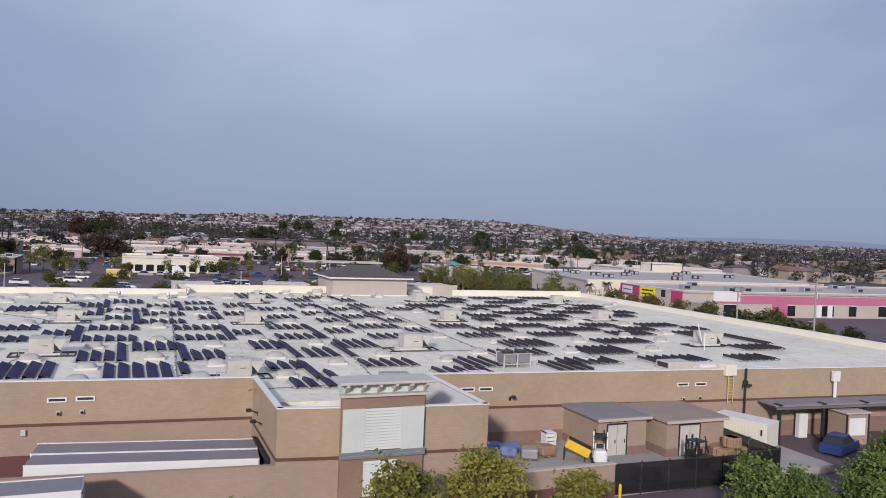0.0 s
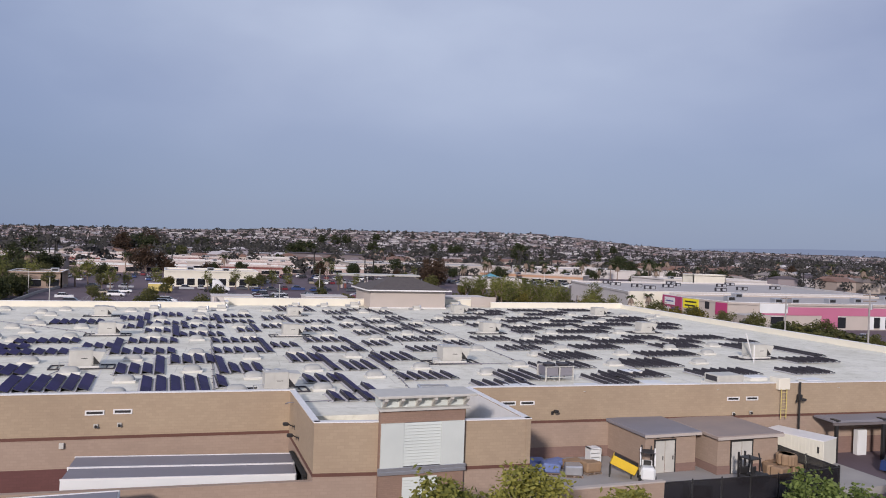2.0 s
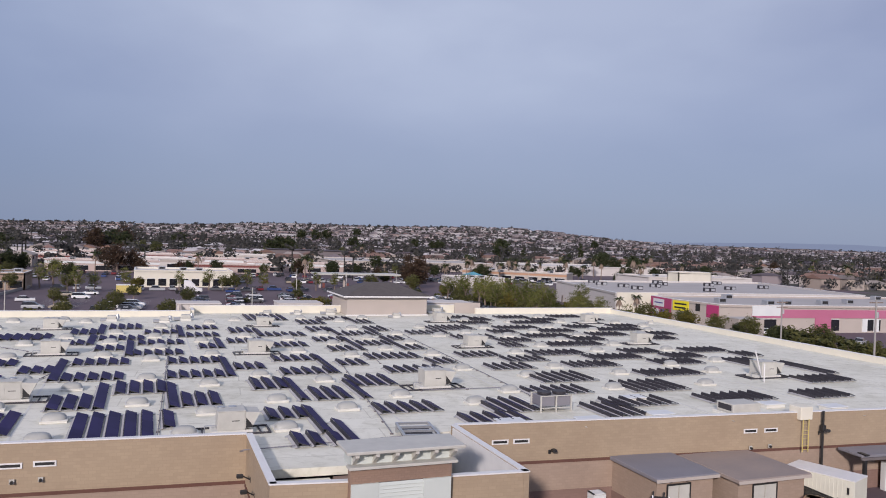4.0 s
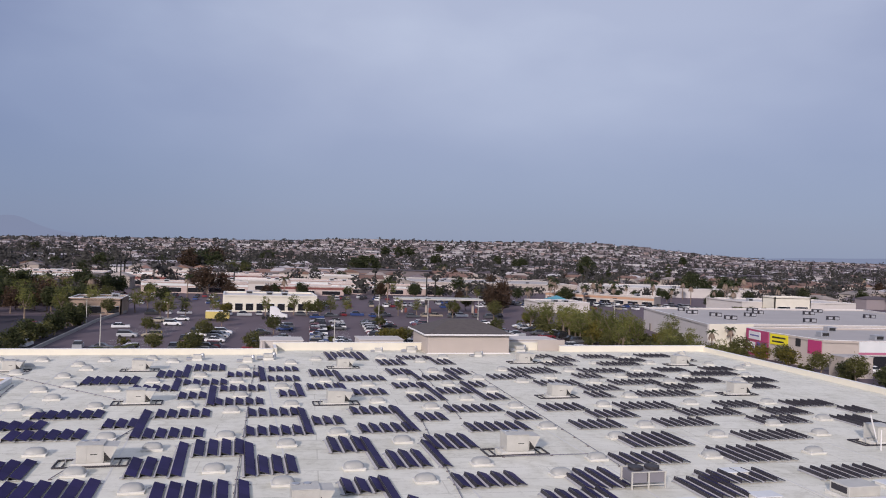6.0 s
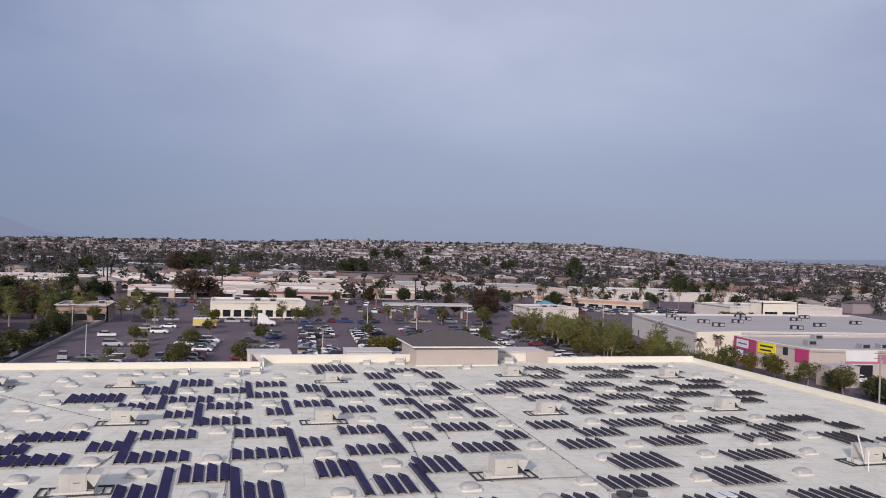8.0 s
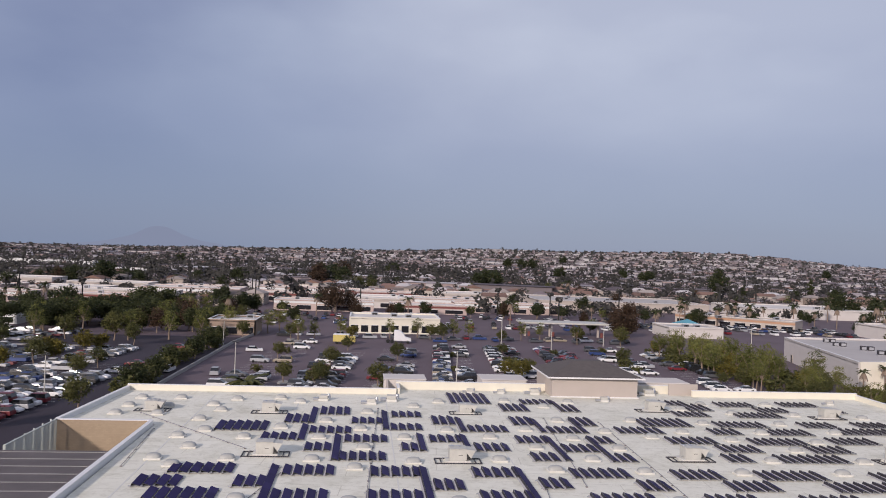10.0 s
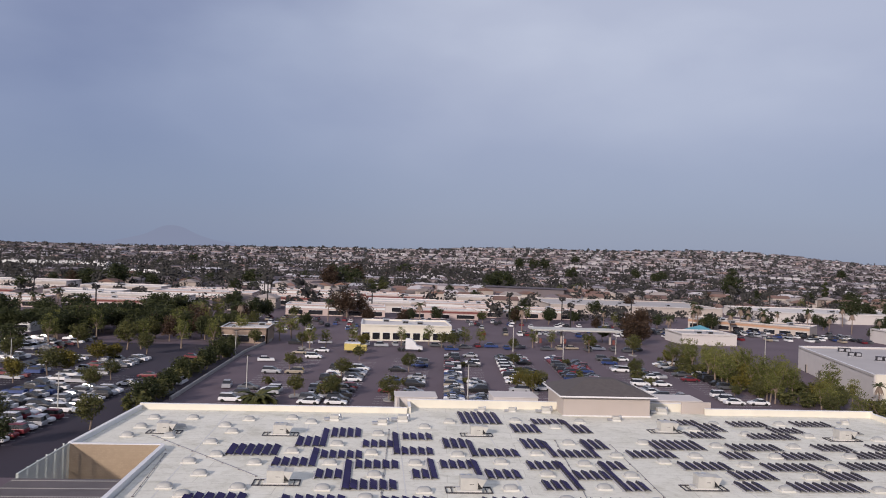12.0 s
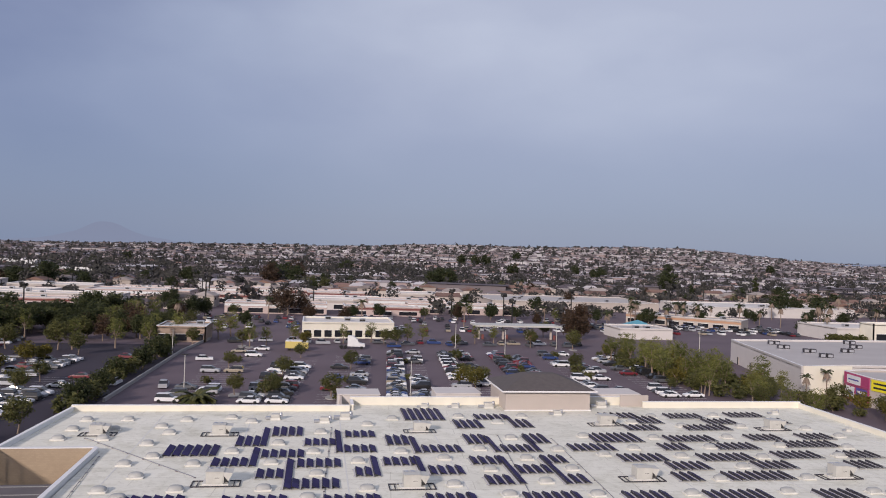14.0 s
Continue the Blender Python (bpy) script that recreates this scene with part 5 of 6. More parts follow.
def put_tree(kind, x, y, s=1.0, z=None):
    m = pose(x, y, (land(x, y) if y > 400 else 0) if z is None else z, 0, 0, rng.uniform(0, 360)) @ Matrix.Diagonal((s * rng.uniform(0.9, 1.12), s * rng.uniform(0.9, 1.12), s, 1))
    if y > TOWN and kind in ("green", "tall", "dark", "red", "yellow") and kind in USED:
        GROVE.append((kind, m))
    elif kind in USED:
        ob = copy_thing(PROTO[kind], Matrix.Identity(4))
        ob.matrix_basis = m
    else:
        USED.add(kind)
        PROTO[kind].matrix_basis = m


# ---- cars ----
def car_proto(paint, kind):
    names = {"sedan": "sedan", "suv": "sport utility car", "van": "minivan"}
    c = thing("car", f"{paint} {names[kind]} parked on the asphalt", "car", "parked cars")
    L, W = {"sedan": (4.6, 1.78), "suv": (4.7, 1.9), "van": (5.0, 1.95)}[kind]
    top = {"sedan": 1.44, "suv": 1.74, "van": 1.78}[kind]
    belt = 0.92 if kind == "sedan" else 1.05
    bm = bmesh.new()
    prof = ((-L / 2, 0.32), (-L / 2, belt - 0.14), (-L / 2 + 0.2, belt), (L / 2 - 1.15, belt), (L / 2 - 0.12, belt - 0.22), (L / 2, 0.55), (L / 2 - 0.03, 0.3))
    a = [[bm.verts.new((x, y * (0.94 if z > belt - 0.05 else 1.0), z)) for x, z in prof] for y in (-W / 2, W / 2)]
    n = len(prof)
    bm.faces.new(a[0])
    bm.faces.new(a[1][::-1])
    for i in range(n):
        bm.faces.new((a[0][i], a[1][i], a[1][(i + 1) % n], a[0][(i + 1) % n]))
    bmesh.ops.bevel(bm, geom=bm.edges[:], offset=0.06, segments=2, affect="EDGES")
    body = part("body", bm, M["car_" + paint], c)
    back = {"sedan": -L / 2 + 0.75, "suv": -L / 2 + 0.1, "van": -L / 2 + 0.08}[kind]
    front = L / 2 - {"sedan": 1.25, "suv": 1.2, "van": 0.85}[kind]
    t0, t1 = back + (0.6 if kind == "sedan" else 0.25), front - 0.85
    bm = bmesh.new()
    lo = [bm.verts.new(v) for v in ((back, -W * 0.45, belt), (front, -W * 0.45, belt), (front, W * 0.45, belt), (back, W * 0.45, belt))]
    hi = [bm.verts.new(v) for v in ((t0, -W * 0.37, top - 0.05), (t1, -W * 0.37, top - 0.05), (t1, W * 0.37, top - 0.05), (t0, W * 0.37, top - 0.05))]
    for i in range(4):
        bm.faces.new((lo[i], lo[(i + 1) % 4], hi[(i + 1) % 4], hi[i]))
    bm.faces.new(hi)
    part("glasshouse", bm, M["glass"], c)
    part("roof", boxes((t0 - 0.02, -W * 0.375, top - 0.06, t1 + 0.02, W * 0.375, top), bevel=0.025), M["car_" + paint], c)
    me = None
    for x in (-L / 2 + 0.85, L / 2 - 0.9):
        for y in (-W / 2 + 0.0, W / 2 - 0.2):
            if me is None:
                bm = bmesh.new()
                tube(bm, (0, -0.02, 0.33), (0, 0.22, 0.33), 0.33, 14)
                me = to_mesh("wheel", bm, M["tyre"])
            place("wheel", me, c, pose(x, y, 0))
    return c


CARS, FREE, COUNT = {}, set(), [0]
for paint in ("white", "silver", "grey", "black", "red", "blue", "tan"):
    for kind in ("sedan", "suv"):
        CARS[paint, kind] = car_proto(paint, kind)
CARS["white", "van"] = car_proto("white", "van")
FREE = set(CARS)
MIX = ["white"] * 7 + ["silver"] * 4 + ["grey"] * 3 + ["black"] * 4 + ["red"] * 2 + ["blue"] * 2 + ["tan"]


REST = []


def put_car(x, y, turn, paint=None, kind=None, z=0.0):
    COUNT[0] += 1
    key = (paint or rng.choice(MIX), kind or rng.choice(("sedan", "sedan", "suv")))
    m = pose(x, y, z, 0, 0, turn + rng.uniform(-2, 2))
    if COUNT[0] > 226 and key not in FREE:
        REST.append((key, m))
    elif key in FREE:
        FREE.discard(key)
        CARS[key].matrix_basis = m
    else:
        copy_thing(CARS[key], m)


# ---- the parking lot in front of the store ----
SKEW = 0.092
stripes = bmesh.new()
islands = []


def lot_column(x_base, y0, y1, full, seed, mix=None, y_ref=126):
    """A double row of stalls running away from the store, cars nose to nose, planting islands at its ends."""
    r = random.Random(seed)
    y = y0
    while y < y1:
        x = x_base + (y - y_ref) * SKEW
        for side in (-1, 1):
            box(stripes, x + side * 2.75 - 2.55, y - 1.37, 0.0, x + side * 2.75 + 2.55, y - 1.25, 0.006)
            if r.random() < full(y, side):
                put_car(x + side * 2.75, y, 180 * (r.random() < 0.5) - 5, r.choice(mix or MIX), None)
        y += 2.75
    return x_base


def island(x, y, w=1.6, l=4.5):
    isl = bmesh.new()
    ring = [(x + w * math.cos(a) * 0.8, y + l * 0.5 * math.sin(a)) for a in [2 * math.pi * i / 14 for i in range(14)]]
    prism(isl, ring, 0.0, 0.16)
    setting("planting_island", isl, M["concrete"], "kerbed planting island between parked cars", "kerb")


lot_column(-29, 112, 190, lambda y, s: 0.18 if y > 150 else 0.28, 1)
lot_column(-13.5, 108, 172, lambda y, s: 0.75 if y < 156 else 0.3, 2, ["red"] * 4 + ["black"] * 4 + ["grey"] * 2 + ["white"] * 4 + ["silver"])
lot_column(1.5, 108, 180, lambda y, s: (0.6 if s > 0 else 0.2) if y < 172 else 0.15, 3)
lot_column(16.0, 108, 186, lambda y, s: 0.9 if s < 0 else (0.75 if y < 140 else 0.12), 4)
lot_column(31.0, 120, 184, lambda y, s: 0.35 if s > 0 else (0.8 if y > 150 else 0.3), 5)
lot_column(46.5, 134, 184, lambda y, s: 0.85 if s > 0 or y > 150 else 0.3, 6, ["black"] * 5 + ["grey"] * 2 + ["red"] * 4 + ["blue"] + ["white"])
lot_column(62.5, 118, 186, lambda y, s: 0.4, 7)
lot_column(78.0, 118, 180, lambda y, s: 0.35, 8)
# the lot beyond the hedge
for i, (xb, f) in enumerate(((-62, 0.15), (-74, 0.6), (-89, 0.5), (-104, 0.45), (-119, 0.5), (-134, 0.5))):
    lot_column(xb, 72 if i < 3 else 84, 142 if i == 0 else 166, (lambda f: lambda y, s: 0.85 if y < 122 else f)(f), 20 + i, ["white"] * 8 + ["silver"] * 5 + ["grey"] * 3 + ["black"] * 4 + ["red", "blue"], y_ref=110)
for i, xb in enumerate((-98, -112, -126, -140)):
    lot_column(xb, 180, 206, lambda y, s: 0.7, 40 + i, ["white"] * 6 + ["silver"] * 4 + ["grey", "black", "black", "red"], y_ref=190)
bm = bmesh.new()
prism(bm, [(-165, 170.2), (-80, 170.2), (-80, 172.0), (-165, 172.0)], 0.0, 0.16)
setting("median", bm, M["concrete"], "pale kerbed median between two parking lots", "kerb")
# along the far drive
for i in range(26):
    if rng.random() < 0.7:
        put_car(-30 + i * 4.6, 206 + rng.uniform(-1, 1) + (4 if i % 3 else 0), 90 * (i % 2) + rng.uniform(-4, 4))
for x, y, a, p, k in ((-47.5, 131, 84, "white", "suv"), (-47.0, 118, 84, "grey", "suv"), (-36.8, 128, 95, "silver", "suv"), (-52.5, 148, 20, "white", "sedan"), (-54, 170, 0, "red", "sedan"), (20, 200, 0, "blue", "sedan"), (-34, 168, 10, "white", "sedan"), (70, 152, 0, "silver", "suv"), (127, 88, 60, "white", "sedan"), (133, 78, 40, "grey", "suv"), (136, 70, 30, "silver", "sedan")):
    put_car(x, y, a, p, k)
put_car(35, 131, 175, "white", "van")
put_car(50.2, -8.9, 20, "blue", "suv")
me = to_mesh("stall_lines", stripes, M["stripe"])
tagged(new("stall_lines", me), "faded white stall lines on the asphalt", "road marking", "", "stuff")

# the yellow box truck and the white truck tractor at the end of the lot
yt = thing("box_truck", "yellow box truck parked at the end of the lot", "truck", "", pose(-10.0, 190, 0, 0, 0, -5))
part("box", boxes((-3.6, -1.2, 0.7, 1.2, 1.2, 2.75), bevel=0.05), M["truck_yellow"], yt)
part("box_roof", boxes((-3.62, -1.22, 2.75, 1.22, 1.22, 3.0), bevel=0.04), M["car_white"], yt)
part("cab", boxes((1.35, -1.1, 0.6, 3.2, 1.1, 2.4), bevel=0.2), M["truck_yellow"], yt)
part("windscreen", boxes((2.6, -0.95, 1.6, 3.22, 0.95, 2.2), bevel=0.05), M["glass"], yt)
for x in (-2.4, 2.3):
    for y in (-1.15, 0.85):
        bm = bmesh.new()
        tube(bm, (x, y, 0.45), (x, y + 0.3, 0.45), 0.45, 14)
        part("wheel", bm, M["tyre"], yt)
wt2 = thing("truck_tractor", "white truck tractor with a sloped roof fairing", "truck", "", pose(7.5, 195.5, 0, 0, 0, -5))
bm = bmesh.new()
a = [bm.verts.new((x, y, z)) for y in (-1.2, 1.2) for x, z in ((-2.4, 0.8), (-2.4, 4.0), (-0.6, 4.0), (0.7, 2.8), (1.1, 1.9), (2.9, 1.6), (3.0, 0.7))]
bm.faces.new(a[:7])
bm.faces.new(a[7:][::-1])
for k in range(7):
    bm.faces.new((a[k], a[k + 7], a[(k + 1) % 7 + 7], a[(k + 1) % 7]))
bmesh.ops.bevel(bm, geom=bm.edges[:], offset=0.1, segments=2, affect="EDGES")
part("cab", bm, M["car_white"], wt2)
part("windscreen", boxes((0.75, -1.0, 1.95, 0.95, 1.0, 2.6), m=pose(0, 0, 0, 0, 0, 0)), M["glass"], wt2)
part("chassis", boxes((-5.0, -0.5, 0.6, -2.4, 0.5, 0.85)), M["dark"], wt2)
for x in (-4.3, -3.0, 2.0):
    for y in (-1.2, 0.9):
        bm = bmesh.new()
        tube(bm, (x, y, 0.5), (x, y + 0.3, 0.5), 0.5, 14)
        part("wheel", bm, M["tyre"], wt2)

# dividing wall and hedge on the lot's edge
kw = thing("kerb_wall", "low pale concrete wall dividing two parking lots", "wall")
for p, q in (((-44.6, 112), (-42.2, 184)), ((-42.2, 184), (-38.5, 214))):
    bm = bmesh.new()
    run(bm, p, q, 0, 0.75, 0.45)
    part("segment", bm, M["concrete"], kw)
for i in range(17):
    y = 100 + i * 5.2
    put_tree("dark" if i % 3 == 1 else "shrub", -48.5 + (y - 110) * 0.03 + rng.uniform(-1.2, 1.2), y, rng.uniform(0.7, 0.95) if i % 3 == 1 else rng.uniform(1.5, 2.1))
for k, x, y, s in (("date", -27.5, 110.5, 1.5), ("green", -21.1, 118.8, 0.85), ("green", -13.3, 117, 0.95), ("shrub", -15.0, 121, 1.3), ("green", -1.4, 116.4, 0.95), ("shrub", 1.0, 113, 1.3), ("yellow", 31.4, 126.9, 1.05), ("yellow", 29.0, 131, 0.9), ("green", 34.5, 133, 0.8),
                   ("shrub", 33.0, 145, 1.4), ("tall", -24.5, 195, 1.0), ("green", -27.0, 198, 0.95), ("tall", -11.7, 205, 0.9), ("yellow", -8.0, 203, 0.95), ("tall", 4.2, 208, 0.8), ("tall", 13.5, 212, 0.85), ("green", 21.1, 203, 1.1), ("tall", 25.0, 206, 0.9), ("green", 17.5, 207, 0.95),
                   ("green", 40.5, 202, 0.8), ("tall", 56.0, 214, 0.75), ("tall", 49.0, 212, 0.8), ("green", 80.5, 236, 1.1), ("green", 79.1, 198, 1.25), ("green", 66.0, 203, 1.15), ("shrub", 64.0, 150, 1.3), ("green", -50.0, 212, 0.9), ("shrub", 80, 158, 1.6),
                   ("yellow", -75.6, 140.2, 1.25), ("green", -78.5, 137, 1.2), ("yellow", -74.9, 157.6, 1.2), ("yellow", -72.0, 161, 1.0), ("green", -51.1, 86.6, 1.1), ("green", -63.4, 120.2, 0.95), ("green", -63.5, 133.7, 0.85), ("green", -75.9, 184.5, 1.5), ("tall", -72.5, 186, 1.1), ("green", -56, 205, 1.0), ("dark", -60, 74, 0.75), ("green", -83, 96, 1.25), ("yellow", -82, 128, 1.15), ("green", -97, 132, 1.2), ("dark", -112, 158, 0.9), ("green", -90, 186, 1.3), ("dark", -104, 206, 1.1), ("dark", -122, 210, 1.2), ("green", -76, 206, 1.4), ("dark", -66, 218, 0.9)):
    put_tree(k, x, y, s)
    if 105 < y < 200 and -40 < x < 85:
        island(x, y)
# small trees down the middle of the rows, and larger ones along the far drive and in the neighbouring lot
for xb, y0, y1, kinds, n in ((-29, 124, 180, ("shrub", "green"), 3), (-13.5, 124, 180, ("shrub", "green"), 4), (1.5, 126, 186, ("shrub", "green"), 3), (16, 130, 190, ("shrub", "shrub"), 2), (31, 140, 196, ("shrub", "green"), 3), (46.5, 132, 190, ("shrub", "shrub"), 3), (62.5, 122, 196, ("shrub", "green"), 3), (78, 122, 196, ("green", "shrub"), 4)):
    for i in range(n):
        y = y0 + (y1 - y0) * (i + rng.uniform(0.1, 0.9)) / n
        put_tree(kinds[i % len(kinds)], xb + (y - 126) * SKEW + rng.uniform(-0.5, 0.5), y, rng.uniform(0.6, 0.95))
for x, y, k, s in ((31, 212, "tall", 0.8), (-36, 214, "tall", 1.0), (-42, 200, "green", 1.0), (-20, 200, "tall", 0.75), (-33, 222, "tall", 1.1)):
    put_tree(k, x, y, s)
for x, y, k, s in ((-66, 84, "green", 1.2), (-88, 112, "green", 1.2), (-96, 158, "green", 1.2), (-62, 190, "tall", 1.1), (-68, 176, "green", 1.1), (-104, 176, "dark", 1.1), (-54, 196, "tall", 1.1), (-100, 190, "tall", 1.2), (-118, 178, "dark", 1.3), (-112, 140, "green", 1.3)):
    put_tree(k, x, y, s)
# the planted strip right of the store
for i in range(26):
    y = 96 + (i % 13) * 3.9 + rng.uniform(-1, 1)
    put_tree(("shrub", "tall", "green")[i % 3], 97 + rng.uniform(-10, 9) - (y - 96) * 0.1, y, rng.uniform(0.75, 1.0) * (1.8 if i % 3 == 0 else 1))
for i in range(34):
    y = 118 + i * 1.9
    put_tree("tall" if i % 4 else "yellow", 93 + rng.uniform(-8.5, 8.5) - (y - 118) * 0.10, y, rng.uniform(0.8, 1.15))
for i in range(16):
    put_tree("shrub", 93 + rng.uniform(-7, 7) - 1.5, 116 + i * 3.6, rng.uniform(1.1, 1.7))
for i in range(22):
    y = 36 + i * 3.4
    put_tree(("shrub", "dark", "shrub", "green")[i % 4] if y < 82 else ("shrub", "yellow", "green")[i % 3], (112 if y < 82 else 109) - (y - 44) * 0.02 + rng.uniform(-2.5, 2.5), y, rng.uniform(0.5, 0.7) if y < 82 and i % 4 == 1 else rng.uniform(0.8, 1.15))
for i in range(12):
    s = i / 11
    put_tree("shrub", 114.5 - 4 * s + rng.uniform(-1.2, 1.2), 72 - 26 * s, rng.uniform(1.5, 2.0))
for i in range(7):
    put_tree("shrub", 199 + i * 2.4, 233 + rng.uniform(-0.6, 0.6), rng.uniform(1.4, 1.8))
for x, y in ((104, 112), (114.5, 119.5)):
    put_tree("palm", x, y, 0.62)

# lamp posts
for x, y, h in ((15.5, 119, 7.5), (-31.5, 121, 8.0), (-60, 96, 8.0), (-44, 178, 7.0), (111.6, 175, 9.5), (104, 128, 7), (52, 182, 8), (-88, 140, 8), (40, 200, 8), (74, 200, 8)):
    lp = thing("lamp_post", "slim pale lamp post in the parking lot", "lamp post", "lamp posts", pose(x, y, 0))
    bm = bmesh.new()
    tube(bm, (0, 0, 0.6), (0, 0, h), 0.12, 8, 0.08)
    part("pole", bm, M["unit"], lp)
    bm = bmesh.new()
    tube(bm, (0, 0, 0), (0, 0, 0.6), 0.3, 10)
    part("footing", bm, M["concrete"], lp)
    part("lamp_head", boxes((-0.7, -0.2, h, 0.7, 0.2, h + 0.18), bevel=0.04), M["dark"], lp)

for x, y, h in ((91.2, 30.3, 12.8), (108.0, 64.1, 9.8)):
    up = thing("utility_pole", "weathered utility pole with crossarms", "utility pole", "utility poles", pose(x, y, 0))
    bm = bmesh.new()
    tube(bm, (0, 0, 0), (0, 0, h), 0.17, 10, 0.12)
    part("pole", bm, M["concrete"], up)
    for z in (h - 0.5, h - 1.4):
        part("crossarm", boxes((-1.3, -0.07, z, 1.3, 0.07, z + 0.14)), M["bark"], up)
    bm = bmesh.new()
    tube(bm, (0.3, 0, h - 2.6), (0.3, 0, h - 1.8), 0.22, 10)
    part("transformer", bm, M["steel"], up)


# ---- buildings round the lot ----
def shop(name, label, ring, z, wall, roof, category="shop building", fascia=None, windows=(), face=0, units=0, seed=0):
    """A flat-roofed building: walls, parapet, sunk roof, a fascia band, shop windows on one side, roof units."""
    s = thing(name, label, category)
    bm = bmesh.new()
    n = len(ring)
    for i in range(n):
        run(bm, ring[i], ring[(i + 1) % n], 0, z, 0.4)
    part("wall", bm, M[wall], s)
    bm = bmesh.new()
    prism(bm, ring, z - 0.7, z - 0.45)
    part("roof", bm, M[roof], s)
    bm = bmesh.new()
    for i in range(n):
        run(bm, ring[i], ring[(i + 1) % n], z, z + 0.12, 0.5, 0.06)
    part("coping", bm, M["cap" if wall != "pinkwall" else "taupe"], s)
    p, q = Vector(ring[face]), Vector(ring[(face + 1) % n])
    if fascia:
        bm = bmesh.new()
        run(bm, p, q, z * (0.55 if fascia == "pinkwall" else 0.66), z * 0.86, 0.15, 0.14)
        part("fascia", bm, M[fascia], s)
    for a, b in windows:
        bm = bmesh.new()
        run(bm, p.lerp(q, a), p.lerp(q, b), 0.5, z * 0.5, 0.1, 0.05)
        w = part("window", bm, M["glass"], s)
        bm = bmesh.new()
        run(bm, p.lerp(q, a), p.lerp(q, b), z * 0.5, z * 0.5 + 0.15, 0.12, 0.08)
        part("window_head", bm, M["cap"], w)
    r = random.Random(seed)
    xs, ys = [c[0] for c in ring], [c[1] for c in ring]
    for i in range(units):
        cx, cy = sum(xs) / n + r.uniform(-0.3, 0.3) * (max(xs) - min(xs)), sum(ys) / n + r.uniform(-0.28, 0.28) * (max(ys) - min(ys))
        u = part("roof_unit", boxes((cx - 1.2, cy - 0.9, z - 0.45, cx + 1.2, cy + 0.9, z + 0.75), bevel=0.05), M["steel"], s)
        part("unit_grille", boxes((cx - 0.9, cy - 0.93, z - 0.2, cx + 0.9, cy - 0.9, z + 0.5)), M["dark"], u)
    return s


def quad(x0, y0, x1, y1, lean=-0.05):
    """A ring of four corners, slightly turned like the streets here."""
    return [(x0, y0 - (0)), (x1, y0 + (x1 - x0) * lean), (x1, y1 + (x1 - x0) * lean), (x0, y1)]


win = lambda n: [((i + 0.15) / n, (i + 0.85) / n) for i in range(n)]
shop("restaurant_building", "long cream low building facing the parking lot", quad(-9.4, 221.5, 22.3, 242, 0.06), 5.6, "cream", "roofwhite", windows=win(9), units=3, seed=1)
shop("small_shop", "small rosy shop with a pale roof by the lot", quad(-54, 206, -39, 222, 0.0), 5.0, "pink", "roofwhite", windows=win(3), units=1, seed=2)
shop("low_white_building", "long low white building with a flat roof at the lot's edge", quad(-190, 219, -119, 236, 0.05), 4.6, "white", "roofwhite", windows=win(9), units=4, seed=13)
can = thing("station_canopy", "long flat grey canopy over fuel pumps", "canopy")
part("canopy_roof", boxes((51, 222, 4.9, 83, 231.5, 5.45), bevel=0.05), M["unit"], can)
for x in (53.5, 62.5, 71.5, 80.5):
    part("column", boxes((x - 0.3, 226.6, 0, x + 0.3, 227.4, 4.9)), M["taupe"], can)
    part("pump", boxes((x + 1.0, 226.6, 0, x + 1.8, 227.4, 1.7), bevel=0.08), M["redtrim"], can)
shop("grey_warehouse", "long grey building with a flat grey roof and roof units", [(109.5, 121.5), (122.5, 124), (196, 119), (215, 182), (123.5, 177.5)], 6.7, "greige", "roofgrey", windows=(), units=0, seed=3)
ww = thing("warehouse_trim", "cream end wall panel of the grey building", "wall panel")
part("panel", boxes((109.6, 121.2, 0.0, 122.4, 121.4, 6.9), m=pose(0, 0, 0)), M["cream"], ww)
for i in range(4):
    a = Vector((123.3, 176.5)).lerp(Vector((109.7, 123)), (i + 0.6) / 4.6)
    dd = thing("steel_door", "dark steel side door in the grey wall", "door", "side doors", pose(a.x - 0.25, a.y, 0, 0, 0, 76))
    part("leaf", boxes((-0.6, -0.05, 0, 0.6, 0.05, 2.2), bevel=0.01), M["dark"], dd)
    part("frame", boxes((-0.72, -0.08, 0, -0.6, 0.08, 2.3), (0.6, -0.08, 0, 0.72, 0.08, 2.3), (-0.72, -0.08, 2.2, 0.72, 0.08, 2.32)), M["taupe"], dd)
mall = shop("strip_mall", "grey strip mall with a pink fascia and dark shop windows", [(117.5, 117.5), (116.0, 107.0), (117.6, 92.0), (125.2, 90.0), (250, 79.4), (256, 116), (200, 116), (124, 119)], 6.4, "taupe", "roofgrey", fascia="pinkwall", face=3, windows=[(0.015, 0.055), (0.17, 0.2), (0.255, 0.30), (0.34, 0.36), (0.42, 0.48), (0.56, 0.6), (0.64, 0.7), (0.76, 0.82)], units=9, seed=4)
for x0, x1, z0, z1, mt, nm in ((125.2, 133.0, 4.0, 6.3, "white", "white_fascia"), (143.0, 147.6, 0.2, 3.6, "pinkwall", "pink_panel"), (157.0, 158.5, 0.2, 3.4, "white", "white_pier"), (160.5, 162.0, 0.2, 3.4, "white", "white_pier")):
    bm = bmesh.new()
    run(bm, (x0, 90.0 - (x0 - 125.2) * 0.085), (x1, 90.0 - (x1 - 125.2) * 0.085), z0, z1, 0.3, 0.22)
    part(nm, bm, M[mt], mall)


